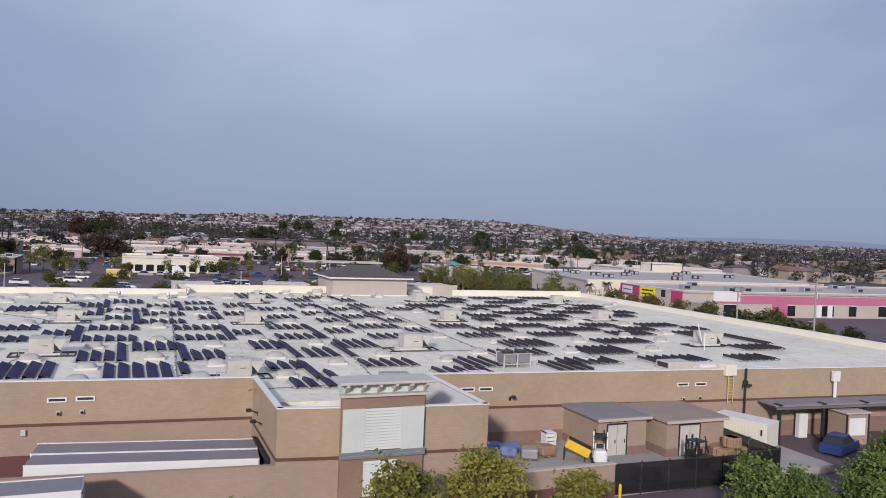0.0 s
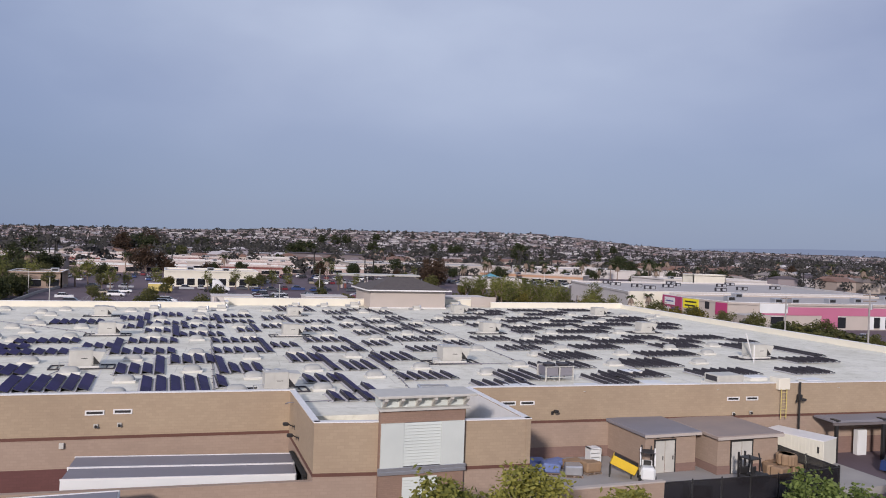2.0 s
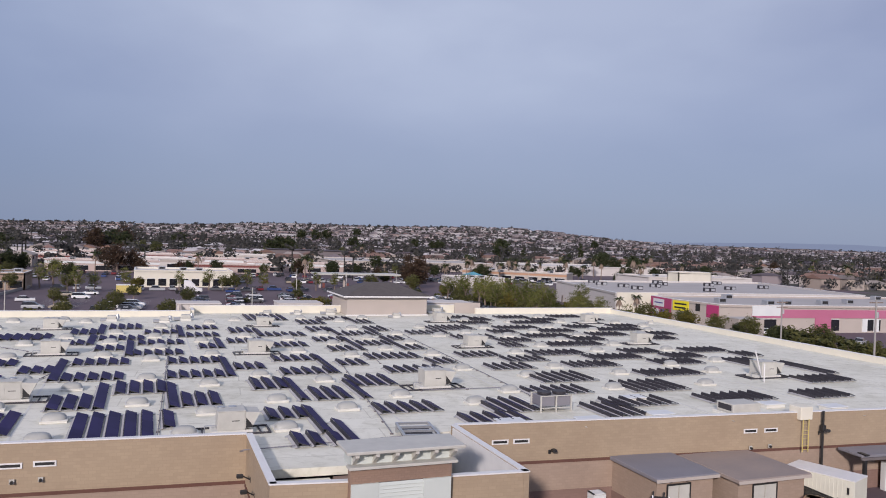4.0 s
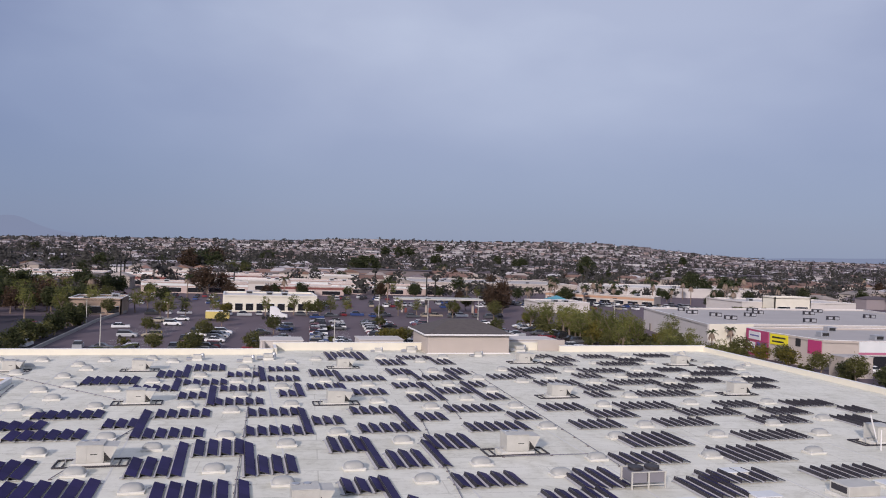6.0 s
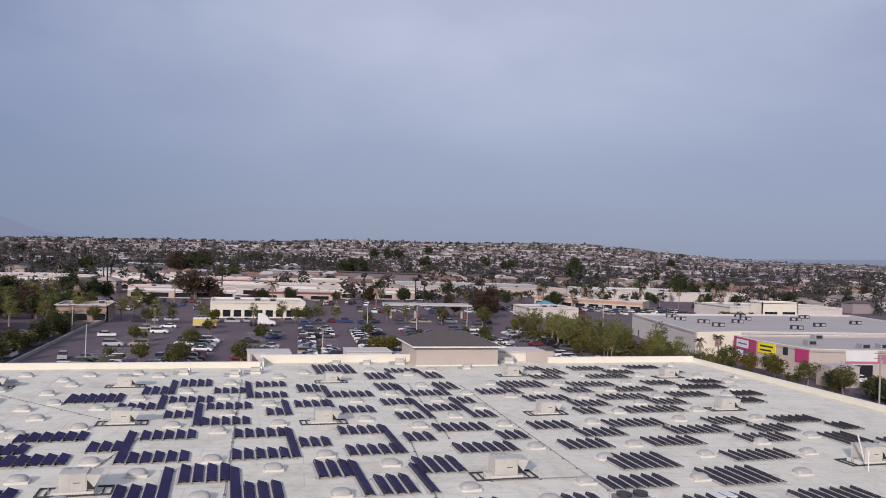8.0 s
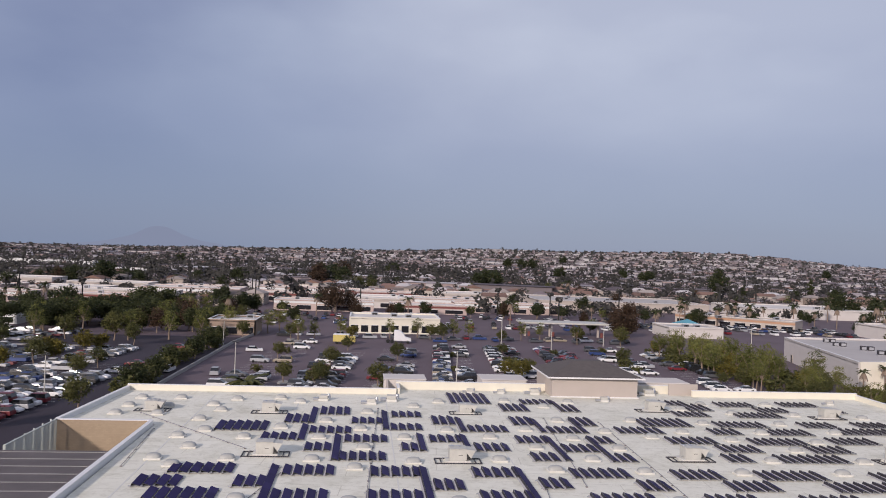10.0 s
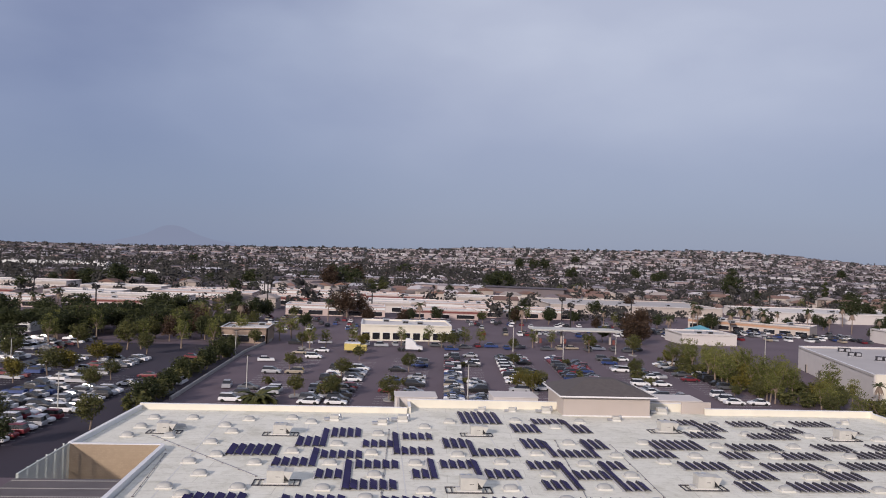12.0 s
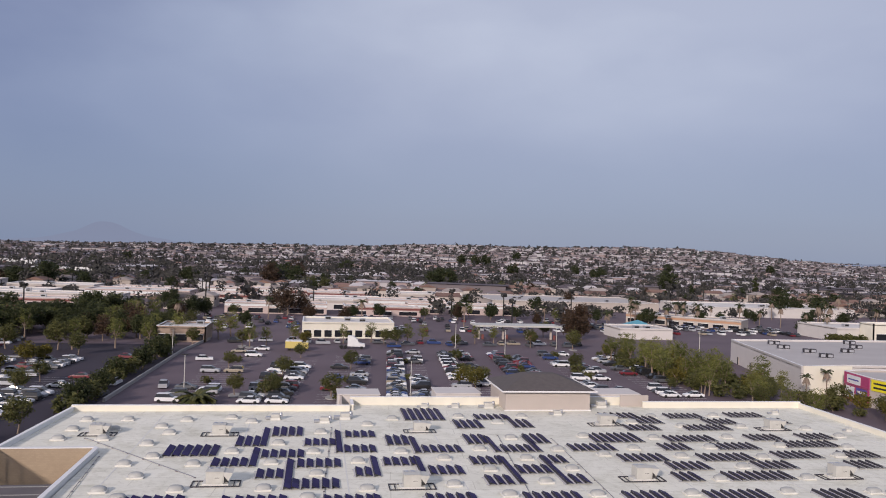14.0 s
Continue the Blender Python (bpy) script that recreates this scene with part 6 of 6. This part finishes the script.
def sign(x, y, z, w, h, turn, mt, bars):
    s = thing("shop_sign", "coloured sign board with plain lettering bars", "sign", "shop signs", pose(x, y, z, 0, 0, turn))
    part("board", boxes((-w / 2, -0.1, -h / 2, w / 2, 0.1, h / 2), bevel=0.02), M[mt], s)
    for i in range(bars):
        bz = h / 2 - (i + 0.8) * h / (bars + 0.6)
        part("lettering_bar", boxes((-w * 0.38, -0.13, bz - h * 0.08, w * (0.38 - 0.1 * (i % 2)), -0.1, bz + h * 0.08)), M["sign_blue" if mt == "white" else "dark" if mt == "sign_yellow" else "cap"], s)


for s, z, w, h, turn, mt, n in ((0.5, 5.05, 10.0, 2.6, -98, "sign_magenta", 0), (0.5, 1.9, 10.0, 3.4, -98, "sign_magenta", 0)):
    sign(116.75 - 0.12, 112.25, z, w, h, turn, mt, n)
sign(116.7, 113.2, 5.0, 5.4, 1.9, -98, "white", 1)
sign(116.9, 114.6, 2.1, 3.6, 2.6, -98, "white", 1)
sign(116.2, 110.0, 2.1, 4.2, 2.8, -98, "sign_blue", 2)
sign(116.2, 104.0, 5.0, 5.2, 2.4, -83.5, "sign_yellow", 2)
sign(116.9, 98.6, 5.1, 1.4, 1.8, -83.5, "dark", 0)
sign(117.3, 94.0, 4.6, 3.6, 3.0, -83.5, "sign_magenta", 0)
shop("cream_building", "low pale building with stepped parapets", quad(204, 236, 262, 262, -0.02), 5.6, "greige", "roofwhite", units=5, seed=5)
shop("cream_tower", "cream stepped entry block with dark openings", quad(214, 228, 232, 236, 0), 8.2, "cream", "roofwhite", windows=win(2), seed=6)
shop("teal_shop", "small shop with a cream wall beyond the trees", quad(110, 233, 131, 250, -0.03), 4.2, "greige", "roofgrey", units=2, seed=7)
tr = thing("teal_pavilion", "small pavilion with a teal hipped roof", "pavilion", "", pose(127, 256, 0))
part("wall_body", boxes((-4, -4, 0, 4, 4, 3.6)), M["cream"], tr)
bm = bmesh.new()
lo = [bm.verts.new(c) for c in ((-4.6, -4.6, 3.6), (4.6, -4.6, 3.6), (4.6, 4.6, 3.6), (-4.6, 4.6, 3.6))]
tip = bm.verts.new((0, 0, 5.6))
for i in range(4):
    bm.faces.new((lo[i], lo[(i + 1) % 4], tip))
bm.faces.new(lo[::-1])
part("roof", bm, M["teal"], tr)
for x, y in ((131.93, 168.6), (128.6, 158.7), (130.9, 150.1), (128.9, 140.3), (143.5, 151.2), (153.8, 161.1), (150, 134), (165, 142), (172, 160), (186, 150), (160, 172), (184, 170)):
    u = thing("roof_unit", "pair of grey condensers on the warehouse roof", "air conditioner", "warehouse roof units", pose(x, y, 6.25, 0, 0, -20))
    for d in (-1.3, 0.5):
        part("cabinet", boxes((d, -0.7, 0.15, d + 1.5, 0.7, 1.25), bevel=0.06), M["shade_and_metal"], u)
        part("coil_face", boxes((d + 0.2, -0.73, 0.35, d + 1.3, -0.7, 1.05)), M["steel"], u)
    part("skid", boxes((-1.5, -0.8, 0, 2.2, 0.8, 0.15)), M["steel"], u)
shop("orange_shops", "low shops with an orange fascia and a pale flat roof", [(143, 306), (182, 270), (192, 281), (153, 318)], 4.6, "taupe", "roofgrey", fascia="orange", windows=win(8), units=4, seed=8)
shop("pale_store", "large pale store with a wide flat roof", quad(92, 372, 190, 430, -0.02), 5.2, "taupe", "roofgrey", units=6, seed=9)
shop("pale_store", "large cream store with a wide flat roof", quad(205, 352, 300, 400, -0.02), 5.4, "greige", "roofwhite", units=5, seed=10)
shop("far_warehouse", "long white warehouse among the far trees", quad(-430, 800, -290, 845, -0.02), 8.0, "white", "roofwhite", units=4, seed=11)
shop("far_warehouse", "long white warehouse among the far trees", quad(-240, 640, -190, 665, -0.02), 7.0, "white", "roofwhite", units=3, seed=12)
# the older shopping centre: long low ranges with white fascias and pinkish walls
RANGES = ((-46, 316, 44, 332, 5.0), (-20, 345, 62, 362, 5.2), (-60, 372, 30, 388, 5.2), (40, 330, 96, 344, 5.0), (-10, 404, 80, 422, 5.4), (-190, 320, -112, 338, 5.0),
          (-165, 350, -98, 366, 5.2), (-122, 372, -70, 398, 6.2), (-230, 372, -140, 392, 5.0), (-70, 426, 10, 446, 5.6), (-176, 418, -90, 440, 5.6), (-300, 430, -190, 452, 5.4))
PIECES = []
for x0, y0, x1, y1, z in RANGES:
    if x1 - x0 > 70:
        c = x0 + (x1 - x0) * rng.uniform(0.4, 0.6)
        PIECES += [(x0, y0, c - 4, y1, z), (c + 4, y0 + rng.uniform(-6, 8), x1, y1 + rng.uniform(-3, 8), z + rng.uniform(-0.8, 0.9))]
    else:
        PIECES.append((x0, y0, x1, y1, z))
for i, (x0, y0, x1, y1, z) in enumerate(PIECES):
    shop("shopping_range", "long low shopping range with a white roof and rosy walls", quad(x0, y0, x1, y1, -0.02), z, ("rosy", "rosy", "greige")[i % 3], "roofwhite", fascia=("white", "redtrim", "taupe")[i % 3], windows=win(int((x1 - x0) / 9)), units=2, seed=30 + i)
for i in range(250):
    if i < 150:
        put_car(-70 + 2.9 * rng.randrange(64), rng.choice((250, 256, 268, 274, 286, 292, 300)) + rng.uniform(-0.6, 0.6), 86)
    else:
        put_car(114 + 2.9 * rng.randrange(30), rng.choice((254, 260, 268, 274, 282)) + rng.uniform(-0.6, 0.6), 86)
bm = bmesh.new()
prism(bm, [(-330, 222), (330, 222), (330, 470), (-330, 470)], -0.3, 0.01)
setting("street_asphalt", bm, M["asphalt"], "dark asphalt of the streets and lots beyond", "asphalt")


# ---- houses ----
def house(roof_kind, two):
    h = thing("house", "two-storey stucco house under a pitched roof" if two else "single-storey stucco house under a low pitched roof", "house", "houses")
    w, d, z = (6.5, 5.5, 5.6) if two else (8.0, 5.5, 3.0)
    body = part("wall", boxes((-w, -d, -1.5, w, d, z)), M["house_wall"], h)
    bm = bmesh.new()
    e = 0.6
    lo = [bm.verts.new(c) for c in ((-w - e, -d - e, z), (w + e, -d - e, z), (w + e, d + e, z), (-w - e, d + e, z))]
    in_ = w * (0.45 if roof_kind == "hip" else -0.05)
    up = [bm.verts.new(c) for c in ((-w + in_, 0, z + 2.0), (w - in_, 0, z + 2.0))]
    for f in ((lo[0], lo[1], up[1], up[0]), (lo[1], lo[2], up[1]), (lo[2], lo[3], up[0], up[1]), (lo[3], lo[0], up[0]), (lo[3], lo[2], lo[1], lo[0])):
        bm.faces.new(f)
    rf = part("roof", bm, M["house_roof"] if roof_kind == "hip" else M["tile_roof"], h)
    for x in (-w * 0.55, w * 0.55):
        part("window", boxes((x - 0.9, -d - 0.06, z - 2.1, x + 0.9, -d, z - 0.8)), M["glass"], h)
    return h


HOUSES = [house("hip", False), house("gable", False), house("hip", True), house("gable", True)]
spots, far_spots = [], []


def clear(x, y):
    return not any(x0 - 10 < x < x1 + 10 and y0 - 9 < y < y1 + 9 for x0, y0, x1, y1 in [r[:4] for r in RANGES] + [(92, 365, 190, 432), (205, 345, 300, 402), (150, 288, 216, 320), (185, 225, 265, 264), (-330, 222, 120, 312), (110, 110, 260, 250), (100, 225, 300, 345), (105, 75, 262, 130)])


y = 250.0
while y < 3450:
    step = max(17.5, 0.0122 * y)
    x = -0.66 * y - 40
    while x < 1.42 * y + 60:
        px, py = x + rng.uniform(-0.3, 0.3) * step, y + rng.uniform(-0.3, 0.3) * step
        if clear(px, py) and rng.random() < 0.86:
            (spots if py < 520 and -330 < px < 640 else far_spots).append((px, py))
        x += step * 1.25
    y += step
rng.shuffle(spots)
far_spots += spots[190:]
for i, (x, y) in enumerate(spots[:190]):
    m = pose(x, y, land(x, y), 0, 0, rng.choice((0, 90, 0, 90, 180)) - 5 + rng.uniform(-6, 6))
    p = HOUSES[rng.choice((0, 0, 1, 1, 2, 3))] if i >= 4 else HOUSES[i]
    if i < 4:
        p.matrix_basis = m
    else:
        copy_thing(p, m)


def far_town():
    """The town beyond, too far and too many to tell apart: pitched roofs on pale walls."""
    wv, wf, rv, rf = [], [], [], []
    for x, y in far_spots:
        big = rng.random() < 0.05 + 0.05 * (y > 1200)
        w, d, h = (rng.uniform(12, 34), rng.uniform(8, 14), rng.uniform(5, 8)) if big else (rng.uniform(3.6, 7.0), rng.uniform(3.2, 5.0), rng.choice((2.8, 3, 3.2, 5.2)))
        z = land(x, y)
        a = rng.choice((0.0, math.pi / 2)) + rng.uniform(-0.25, 0.15)
        c, s = math.cos(a), math.sin(a)
        def at(u, v, k):
            return (x + u * c - v * s, y + u * s + v * c, z + k)
        n = len(wv)
        wv.extend(at(u, v, k) for k in (-2, h) for u, v in ((-w, -d), (w, -d), (w, d), (-w, d)))
        wf.extend((n + i, n + (i + 1) % 4, n + 4 + (i + 1) % 4, n + 4 + i) for i in range(4))
        n = len(rv)
        ridge = 0.4 if big else rng.uniform(1.4, 2.2)
        rv.extend(at(u * 1.07, v * 1.1, h) for u, v in ((-w, -d), (w, -d), (w, d), (-w, d)))
        rv.extend((at(-w * 0.6, 0, h + ridge), at(w * 0.6, 0, h + ridge)))
        rf.extend(((n, n + 1, n + 5, n + 4), (n + 1, n + 2, n + 5), (n + 2, n + 3, n + 4, n + 5), (n + 3, n, n + 4)))
    for nm, v, f, mt, lb in (("far_house_walls", wv, wf, "far_wall", "pale walls of the distant town"), ("far_house_roofs", rv, rf, "far_roof", "mixed roofs of the distant town")):
        me = bpy.data.meshes.new(nm)
        me.from_pydata(v, [], f)
        me.materials.append(M[mt])
        tagged(new(nm, me), lb, "town", "", "stuff")


far_town()


def open_ground(x, y):
    """Verges and car parks between the shops, where single trees stand."""
    if 246 < y < 312 and -300 < x < 125:
        return True
    return y > 312 and not any(x0 - 3 < x < x1 + 3 and y0 - 3 < y < y1 + 3 for x0, y0, x1, y1 in [r[:4] for r in RANGES] + [(92, 365, 190, 432), (205, 345, 300, 402), (150, 288, 216, 320)])


def far_woods():
    """Trees between the far houses: uneven clumps of leafy facets, and thin palms above them."""
    v, f = [], []
    r = random.Random(5)

    def leafy(c, s):
        u = Vector((r.gauss(0, 1), r.gauss(0, 0.6), r.gauss(0, 0.6))).normalized() * s
        q = u.cross(Vector((r.gauss(0, 0.5), 1, r.gauss(0, 0.5)))).normalized() * s * 0.65
        n = len(v)
        v.extend((tuple(c - u), tuple(c - q), tuple(c + u), tuple(c + q)))
        f.append((n, n + 1, n + 2, n + 3))

    y = 236.0
    while y < 3500:
        step = max(9.5, 0.0105 * y)
        x = -0.66 * y - 40
        while x < 1.42 * y + 60:
            px, py = x + r.uniform(-0.5, 0.5) * step, y + r.uniform(-0.5, 0.5) * step
            grove = noise.noise(Vector((px * 0.007, py * 0.007, 3.0))) + 0.30 * min(1.0, max(0.0, 0.25 - px / y)) - 0.08 * max(0.0, px / y)
            if r.random() < 0.62 + 1.5 * grove and (y > 470 or clear(px, py) or (open_ground(px, py) and r.random() < (0.05 if py < 312 else 0.35))):
                z = land(px, py)
                kind = r.random()
                near = y < 850
                if kind < 0.07 and y < 1300:
                    h = r.uniform(9, 15)
                    n = len(v)
                    t = 0.28 + y / 5000
                    v.extend(((px - t, py, z), (px + t, py, z), (px + t * 0.8, py, z + h), (px - t * 0.8, py, z + h), (px, py - t, z), (px, py + t, z), (px, py + t, z + h), (px, py - t, z + h)))
                    f.extend(((n, n + 1, n + 2, n + 3), (n + 4, n + 5, n + 6, n + 7)))
                    for k in range(16):
                        a = r.uniform(0, 6.28)
                        leafy(Vector((px + math.cos(a) * 1.1, py + math.sin(a) * 1.1, z + h + r.uniform(-0.9, 0.7))), 0.95)
                else:
                    tall = kind > 0.86
                    h = r.uniform(4.0, 8.6) * (1.75 if tall else 1)
                    w = r.uniform(1.9, 4.6) * (1.5 if tall else 1) * (1 + max(0, y - 1500) / 3500)
                    for k in range(64 if near else 14):
                        d = Vector((r.gauss(0, 1), r.gauss(0, 1), r.gauss(0, 1))).normalized() * r.uniform(0.3, 1.0)
                        leafy(Vector((px + d.x * w, py + d.y * w, z + h * (0.56 + 0.44 * d.z))), (0.205 if near else 0.39) * w * r.uniform(0.6, 1.3))
            x += step
        y += step
    me = bpy.data.meshes.new("far_woods")
    me.from_pydata(v, [], f)
    me.materials.append(M["far_leaf"])
    tagged(new("far_woods", me), "dark trees and palms scattered through the distant town", "trees", "", "stuff")


far_woods()
# street and garden trees near enough to stand singly
kinds = ("dark", "dark", "green", "palm", "red", "tall", "dark", "palm")
for i in range(84):
    for _ in range(20):
        x, y = rng.uniform(-290, 480), 232 + 300 * rng.random() ** 1.3
        if clear(x, y) or rng.random() < 0.04:
            break
    put_tree(kinds[i % 8], x, y, rng.uniform(0.8, 1.45))
for i in range(34):
    put_tree(("palm", "dark", "palm", "red", "palm", "green", "tall")[i % 7], rng.uniform(-190, 118), rng.uniform(250, 314), rng.uniform(0.7, 1.1))
for i in range(20):
    put_tree(("palm", "green", "palm", "dark")[i % 4], rng.uniform(112, 235), rng.uniform(256, 330), rng.uniform(0.75, 1.15))
for k, x, y, s in (("red", 103.3, 259, 1.35), ("red", 99, 262, 1.1), ("dark", 23.6, 303, 0.95), ("dark", 61.3, 311, 1.1), ("dark", 78, 313, 1.0), ("red", -17.5, 311, 1.5), ("red", -11, 316, 1.2), ("red", -23, 318, 1.3),
                   ("dark", -61, 279, 1.2), ("dark", -55, 284, 1.4), ("dark", -51, 289, 1.2), ("tall", -66, 262, 1.3), ("tall", -72, 252, 1.2), ("red", -58, 268, 1.0), ("dark", 88, 306, 0.9), ("green", 44, 300, 1.0)):
    put_tree(k, x, y, s)
for i in range(22):
    put_tree("palm" if i % 3 else "dark", rng.uniform(130, 290), rng.uniform(274, 350) if i % 2 else 290 + rng.uniform(-4, 4), rng.uniform(0.8, 1.15))
# the tall trees that stand out over the roofs: kind, place, height
for k, x, y, h in (("dark", -190, 465, 14.6), ("dark", -193, 499, 12.4), ("dark", -173, 474, 18), ("dark", -165, 503, 10), ("dark", -105, 592, 14), ("dark", -95, 462, 11), ("red", -38, 583, 12.4), ("red", -23, 591, 17), ("dark", -264, 908, 12.8),
                   ("dark", -22, 549, 18), ("dark", 36, 956, 16), ("dark", 22, 583, 10), ("dark", 93, 606, 15.4), ("red", 59, 299, 7.4), ("dark", 75, 302, 7.4), ("red", 109, 274, 10), ("dark", 110, 348, 9.6), ("dark", 573, 1153, 20), ("dark", 263, 365, 15),
                   ("dark", 363, 913, 18), ("dark", 291, 371, 13.5), ("dark", -205, 482, 12), ("dark", -150, 470, 12), ("dark", -30, 560, 15), ("dark", 278, 372, 12)):
    put_tree(k, x, y, h / (8.5 if k == "red" else 7.5))
# dark clumps that rise from the town
for k, x, y, h in (("red", -39, 543, 19.2), ("dark", -30, 584, 19.5), ("red", -20, 571, 20.5), ("dark", -41, 662, 18.8), ("dark", -102, 559, 14.5), ("dark", -96, 553, 13.4), ("dark", -195, 485, 13.3), ("dark", -188, 490, 12.5), ("dark", -168, 501, 11.8), ("dark", -167, 518, 10.4), ("dark", -188, 522, 15.9), ("dark", -219, 486, 10.2), ("dark", 104, 623, 18.0), ("dark", 108, 606, 18.6), ("dark", 28, 906, 15.5), ("dark", 262, 1232, 24.0), ("dark", 287, 1258, 24.0), ("dark", 247, 1281, 24.0), ("dark", 415, 1541, 24.0), ("dark", -67, 644, 12.3), ("dark", 2, 603, 10.5), ("green", -9, 498, 12.0), ("green", 1, 490, 11.1), ("dark", -130, 551, 10.8), ("dark", -261, 1064, 16.8), ("dark", 296, 580, 22.6), ("dark", 328, 840, 16.8), ("dark", 349, 970, 17.5), ("dark", 324, 510, 11.4), ("dark", 344, 488, 14.1), ("dark", 837, 1274, 24.0), ("dark", 40, 406, 7.4)):
    put_tree(k, x, y, h / {"red": 8.5, "green": 5.6}.get(k, 7.5))
for x, y, s in ((307, 602, 1.25), (381, 583, 1.2), (262, 470, 0.9)):
    put_tree("cypress", x, y, s)
for x, y, s in ((-105, 207, 0.95), (-99, 213, 1.05), (-96, 223, 1.0), (-94, 237, 1.1), (-112, 218, 1.0), (-104, 230, 1.05), (-88, 228, 0.9), (-120, 212, 0.95), (-84, 241, 1.0)):
    put_tree("broad", x, y, s)
put_tree("red", 88, 226, 1.15)
put_tree("red", 93, 229, 1.0)
put_tree("dark", 236, 880, 2.6)
put_tree("dark", 120, 700, 2.2)
for i in range(60):
    put_tree(("dark", "green", "tall", "tall", "dark", "red")[i % 6], -48 - 62 * rng.random(), 204 + 54 * rng.random(), rng.uniform(0.75, 1.2))
for x, y in ((-85, 262), (-80, 268), (-90, 258), (-112, 243), (-125, 246), (-140, 250), (-86, 250), (-150, 248), (-165, 246)):
    put_tree("dark", x, y, rng.uniform(1.2, 1.75))


def grove_trees():
    """The farther street trees, joined: crowns and trunks of the same kinds as those near by."""
    verts, faces, mats, n = [], [], [], 0
    keys = sorted({k for k, m in GROVE})
    for kind, m in GROVE:
        for ob in PROTO[kind].children:
            me = ob.data
            co = np.empty(len(me.vertices) * 3)
            me.vertices.foreach_get("co", co)
            a = np.array(m)
            verts.append(co.reshape(-1, 3) @ a[:3, :3].T + a[:3, 3])
            faces.extend([[i + n for i in p.vertices] for p in me.polygons])
            mats.extend([keys.index(kind) + 1 if ob.name.startswith("crown") else 0] * len(me.polygons))
            n += len(me.vertices)
    me = bpy.data.meshes.new("street_trees")
    me.from_pydata(np.concatenate(verts).tolist(), [], faces)
    for mt in [M["bark"]] + [next(c for c in PROTO[k].children if c.name.startswith("crown")).data.materials[0] for k in keys]:
        me.materials.append(mt)
    me.polygons.foreach_set("material_index", mats)
    tagged(new("street_trees", me), "dark and russet street trees through the town", "trees", "", "stuff")


grove_trees()

# mountains on the horizon, their distance haze painted as flat emission
def ridge(name, label, x0, x1, y, peak, seed, base):
    r = Vector((seed, 3.1, 0))
    n = 60
    bm = bmesh.new()
    rows = [[], [], []]
    for i in range(n + 1):
        s = i / n
        x = x0 + (x1 - x0) * s
        body = math.sin(math.pi * s) ** 1.6 * (0.42 + 0.58 * math.exp(-((s - 0.47) / 0.13) ** 2)) if name == "backdrop_mountain" else math.sin(math.pi * s) ** 0.7
        z = base + peak * (body + 0.09 * noise.noise(Vector((s * 9, seed, 0))) * math.sin(math.pi * s))
        rows[0].append(bm.verts.new((x, y - 60, base - 80)))
        rows[1].append(bm.verts.new((x, y, z)))
        rows[2].append(bm.verts.new((x, y + 60, base - 80)))
    for a, b in ((0, 1), (1, 2)):
        for i in range(n):
            bm.faces.new((rows[a][i], rows[a][i + 1], rows[b][i + 1], rows[b][i]))
    for f in bm.faces:
        f.smooth = True
    setting(name, bm, M["painted_haze"], label, "mountain")


ridge("backdrop_mountain", "backdrop mountain on the horizon, its blue-grey haze painted as a glow", -1700, -560, 4400, 118, 1.0, 20)
ridge("backdrop_ridge", "low backdrop ridge beyond the town, its blue haze painted as a glow", 1750, 4700, 2700, 48, 2.0, 10)


def rest_of_cars():
    """Cars of the farther rows, joined."""
    paints = sorted({k[0] for k, _ in REST})
    v, f, mi = [], [], []
    for (paint, kind), m in REST:
        L, W, b, t = (4.6, 1.78, 0.9, 1.44) if kind == "sedan" else (4.7, 1.9, 1.05, 1.72)
        for ring, mat_i in ((((-L / 2, W / 2, 0.25), (L / 2, W / 2, 0.25), (L / 2 - 0.1, W / 2 - 0.06, b - 0.12), (-L / 2 + 0.05, W / 2 - 0.06, b)), paints.index(paint)),
                            (((-L / 2 + 0.5, W * 0.45, b - 0.05), (L / 2 - 1.25, W * 0.45, b - 0.1), (L / 2 - 2.1, W * 0.37, t - 0.06), (-L / 2 + 1.0, W * 0.37, t - 0.06)), len(paints)),
                            (((-L / 2 + 0.95, W * 0.38, t - 0.07), (L / 2 - 2.05, W * 0.38, t - 0.07), (L / 2 - 2.15, W * 0.34, t), (-L / 2 + 1.05, W * 0.34, t)), paints.index(paint))):
            n = len(v)
            for sgn in (-1, 1):
                v.extend(tuple(m @ Vector((x, sgn * y, z))) for x, y, z in ring)
            f.extend(((n + 3, n + 2, n + 1, n), (n + 4, n + 5, n + 6, n + 7)))
            f.extend((n + i, n + (i + 1) % 4, n + 4 + (i + 1) % 4, n + 4 + i) for i in range(4))
            mi.extend([mat_i] * 6)
    me = bpy.data.meshes.new("far_cars")
    me.from_pydata(v, [], f)
    for p in paints:
        me.materials.append(M["car_" + p])
    me.materials.append(M["glass"])
    me.polygons.foreach_set("material_index", mi)
    tagged(new("far_cars", me), "many parked cars in the farther rows", "cars", "", "stuff")


rest_of_cars()
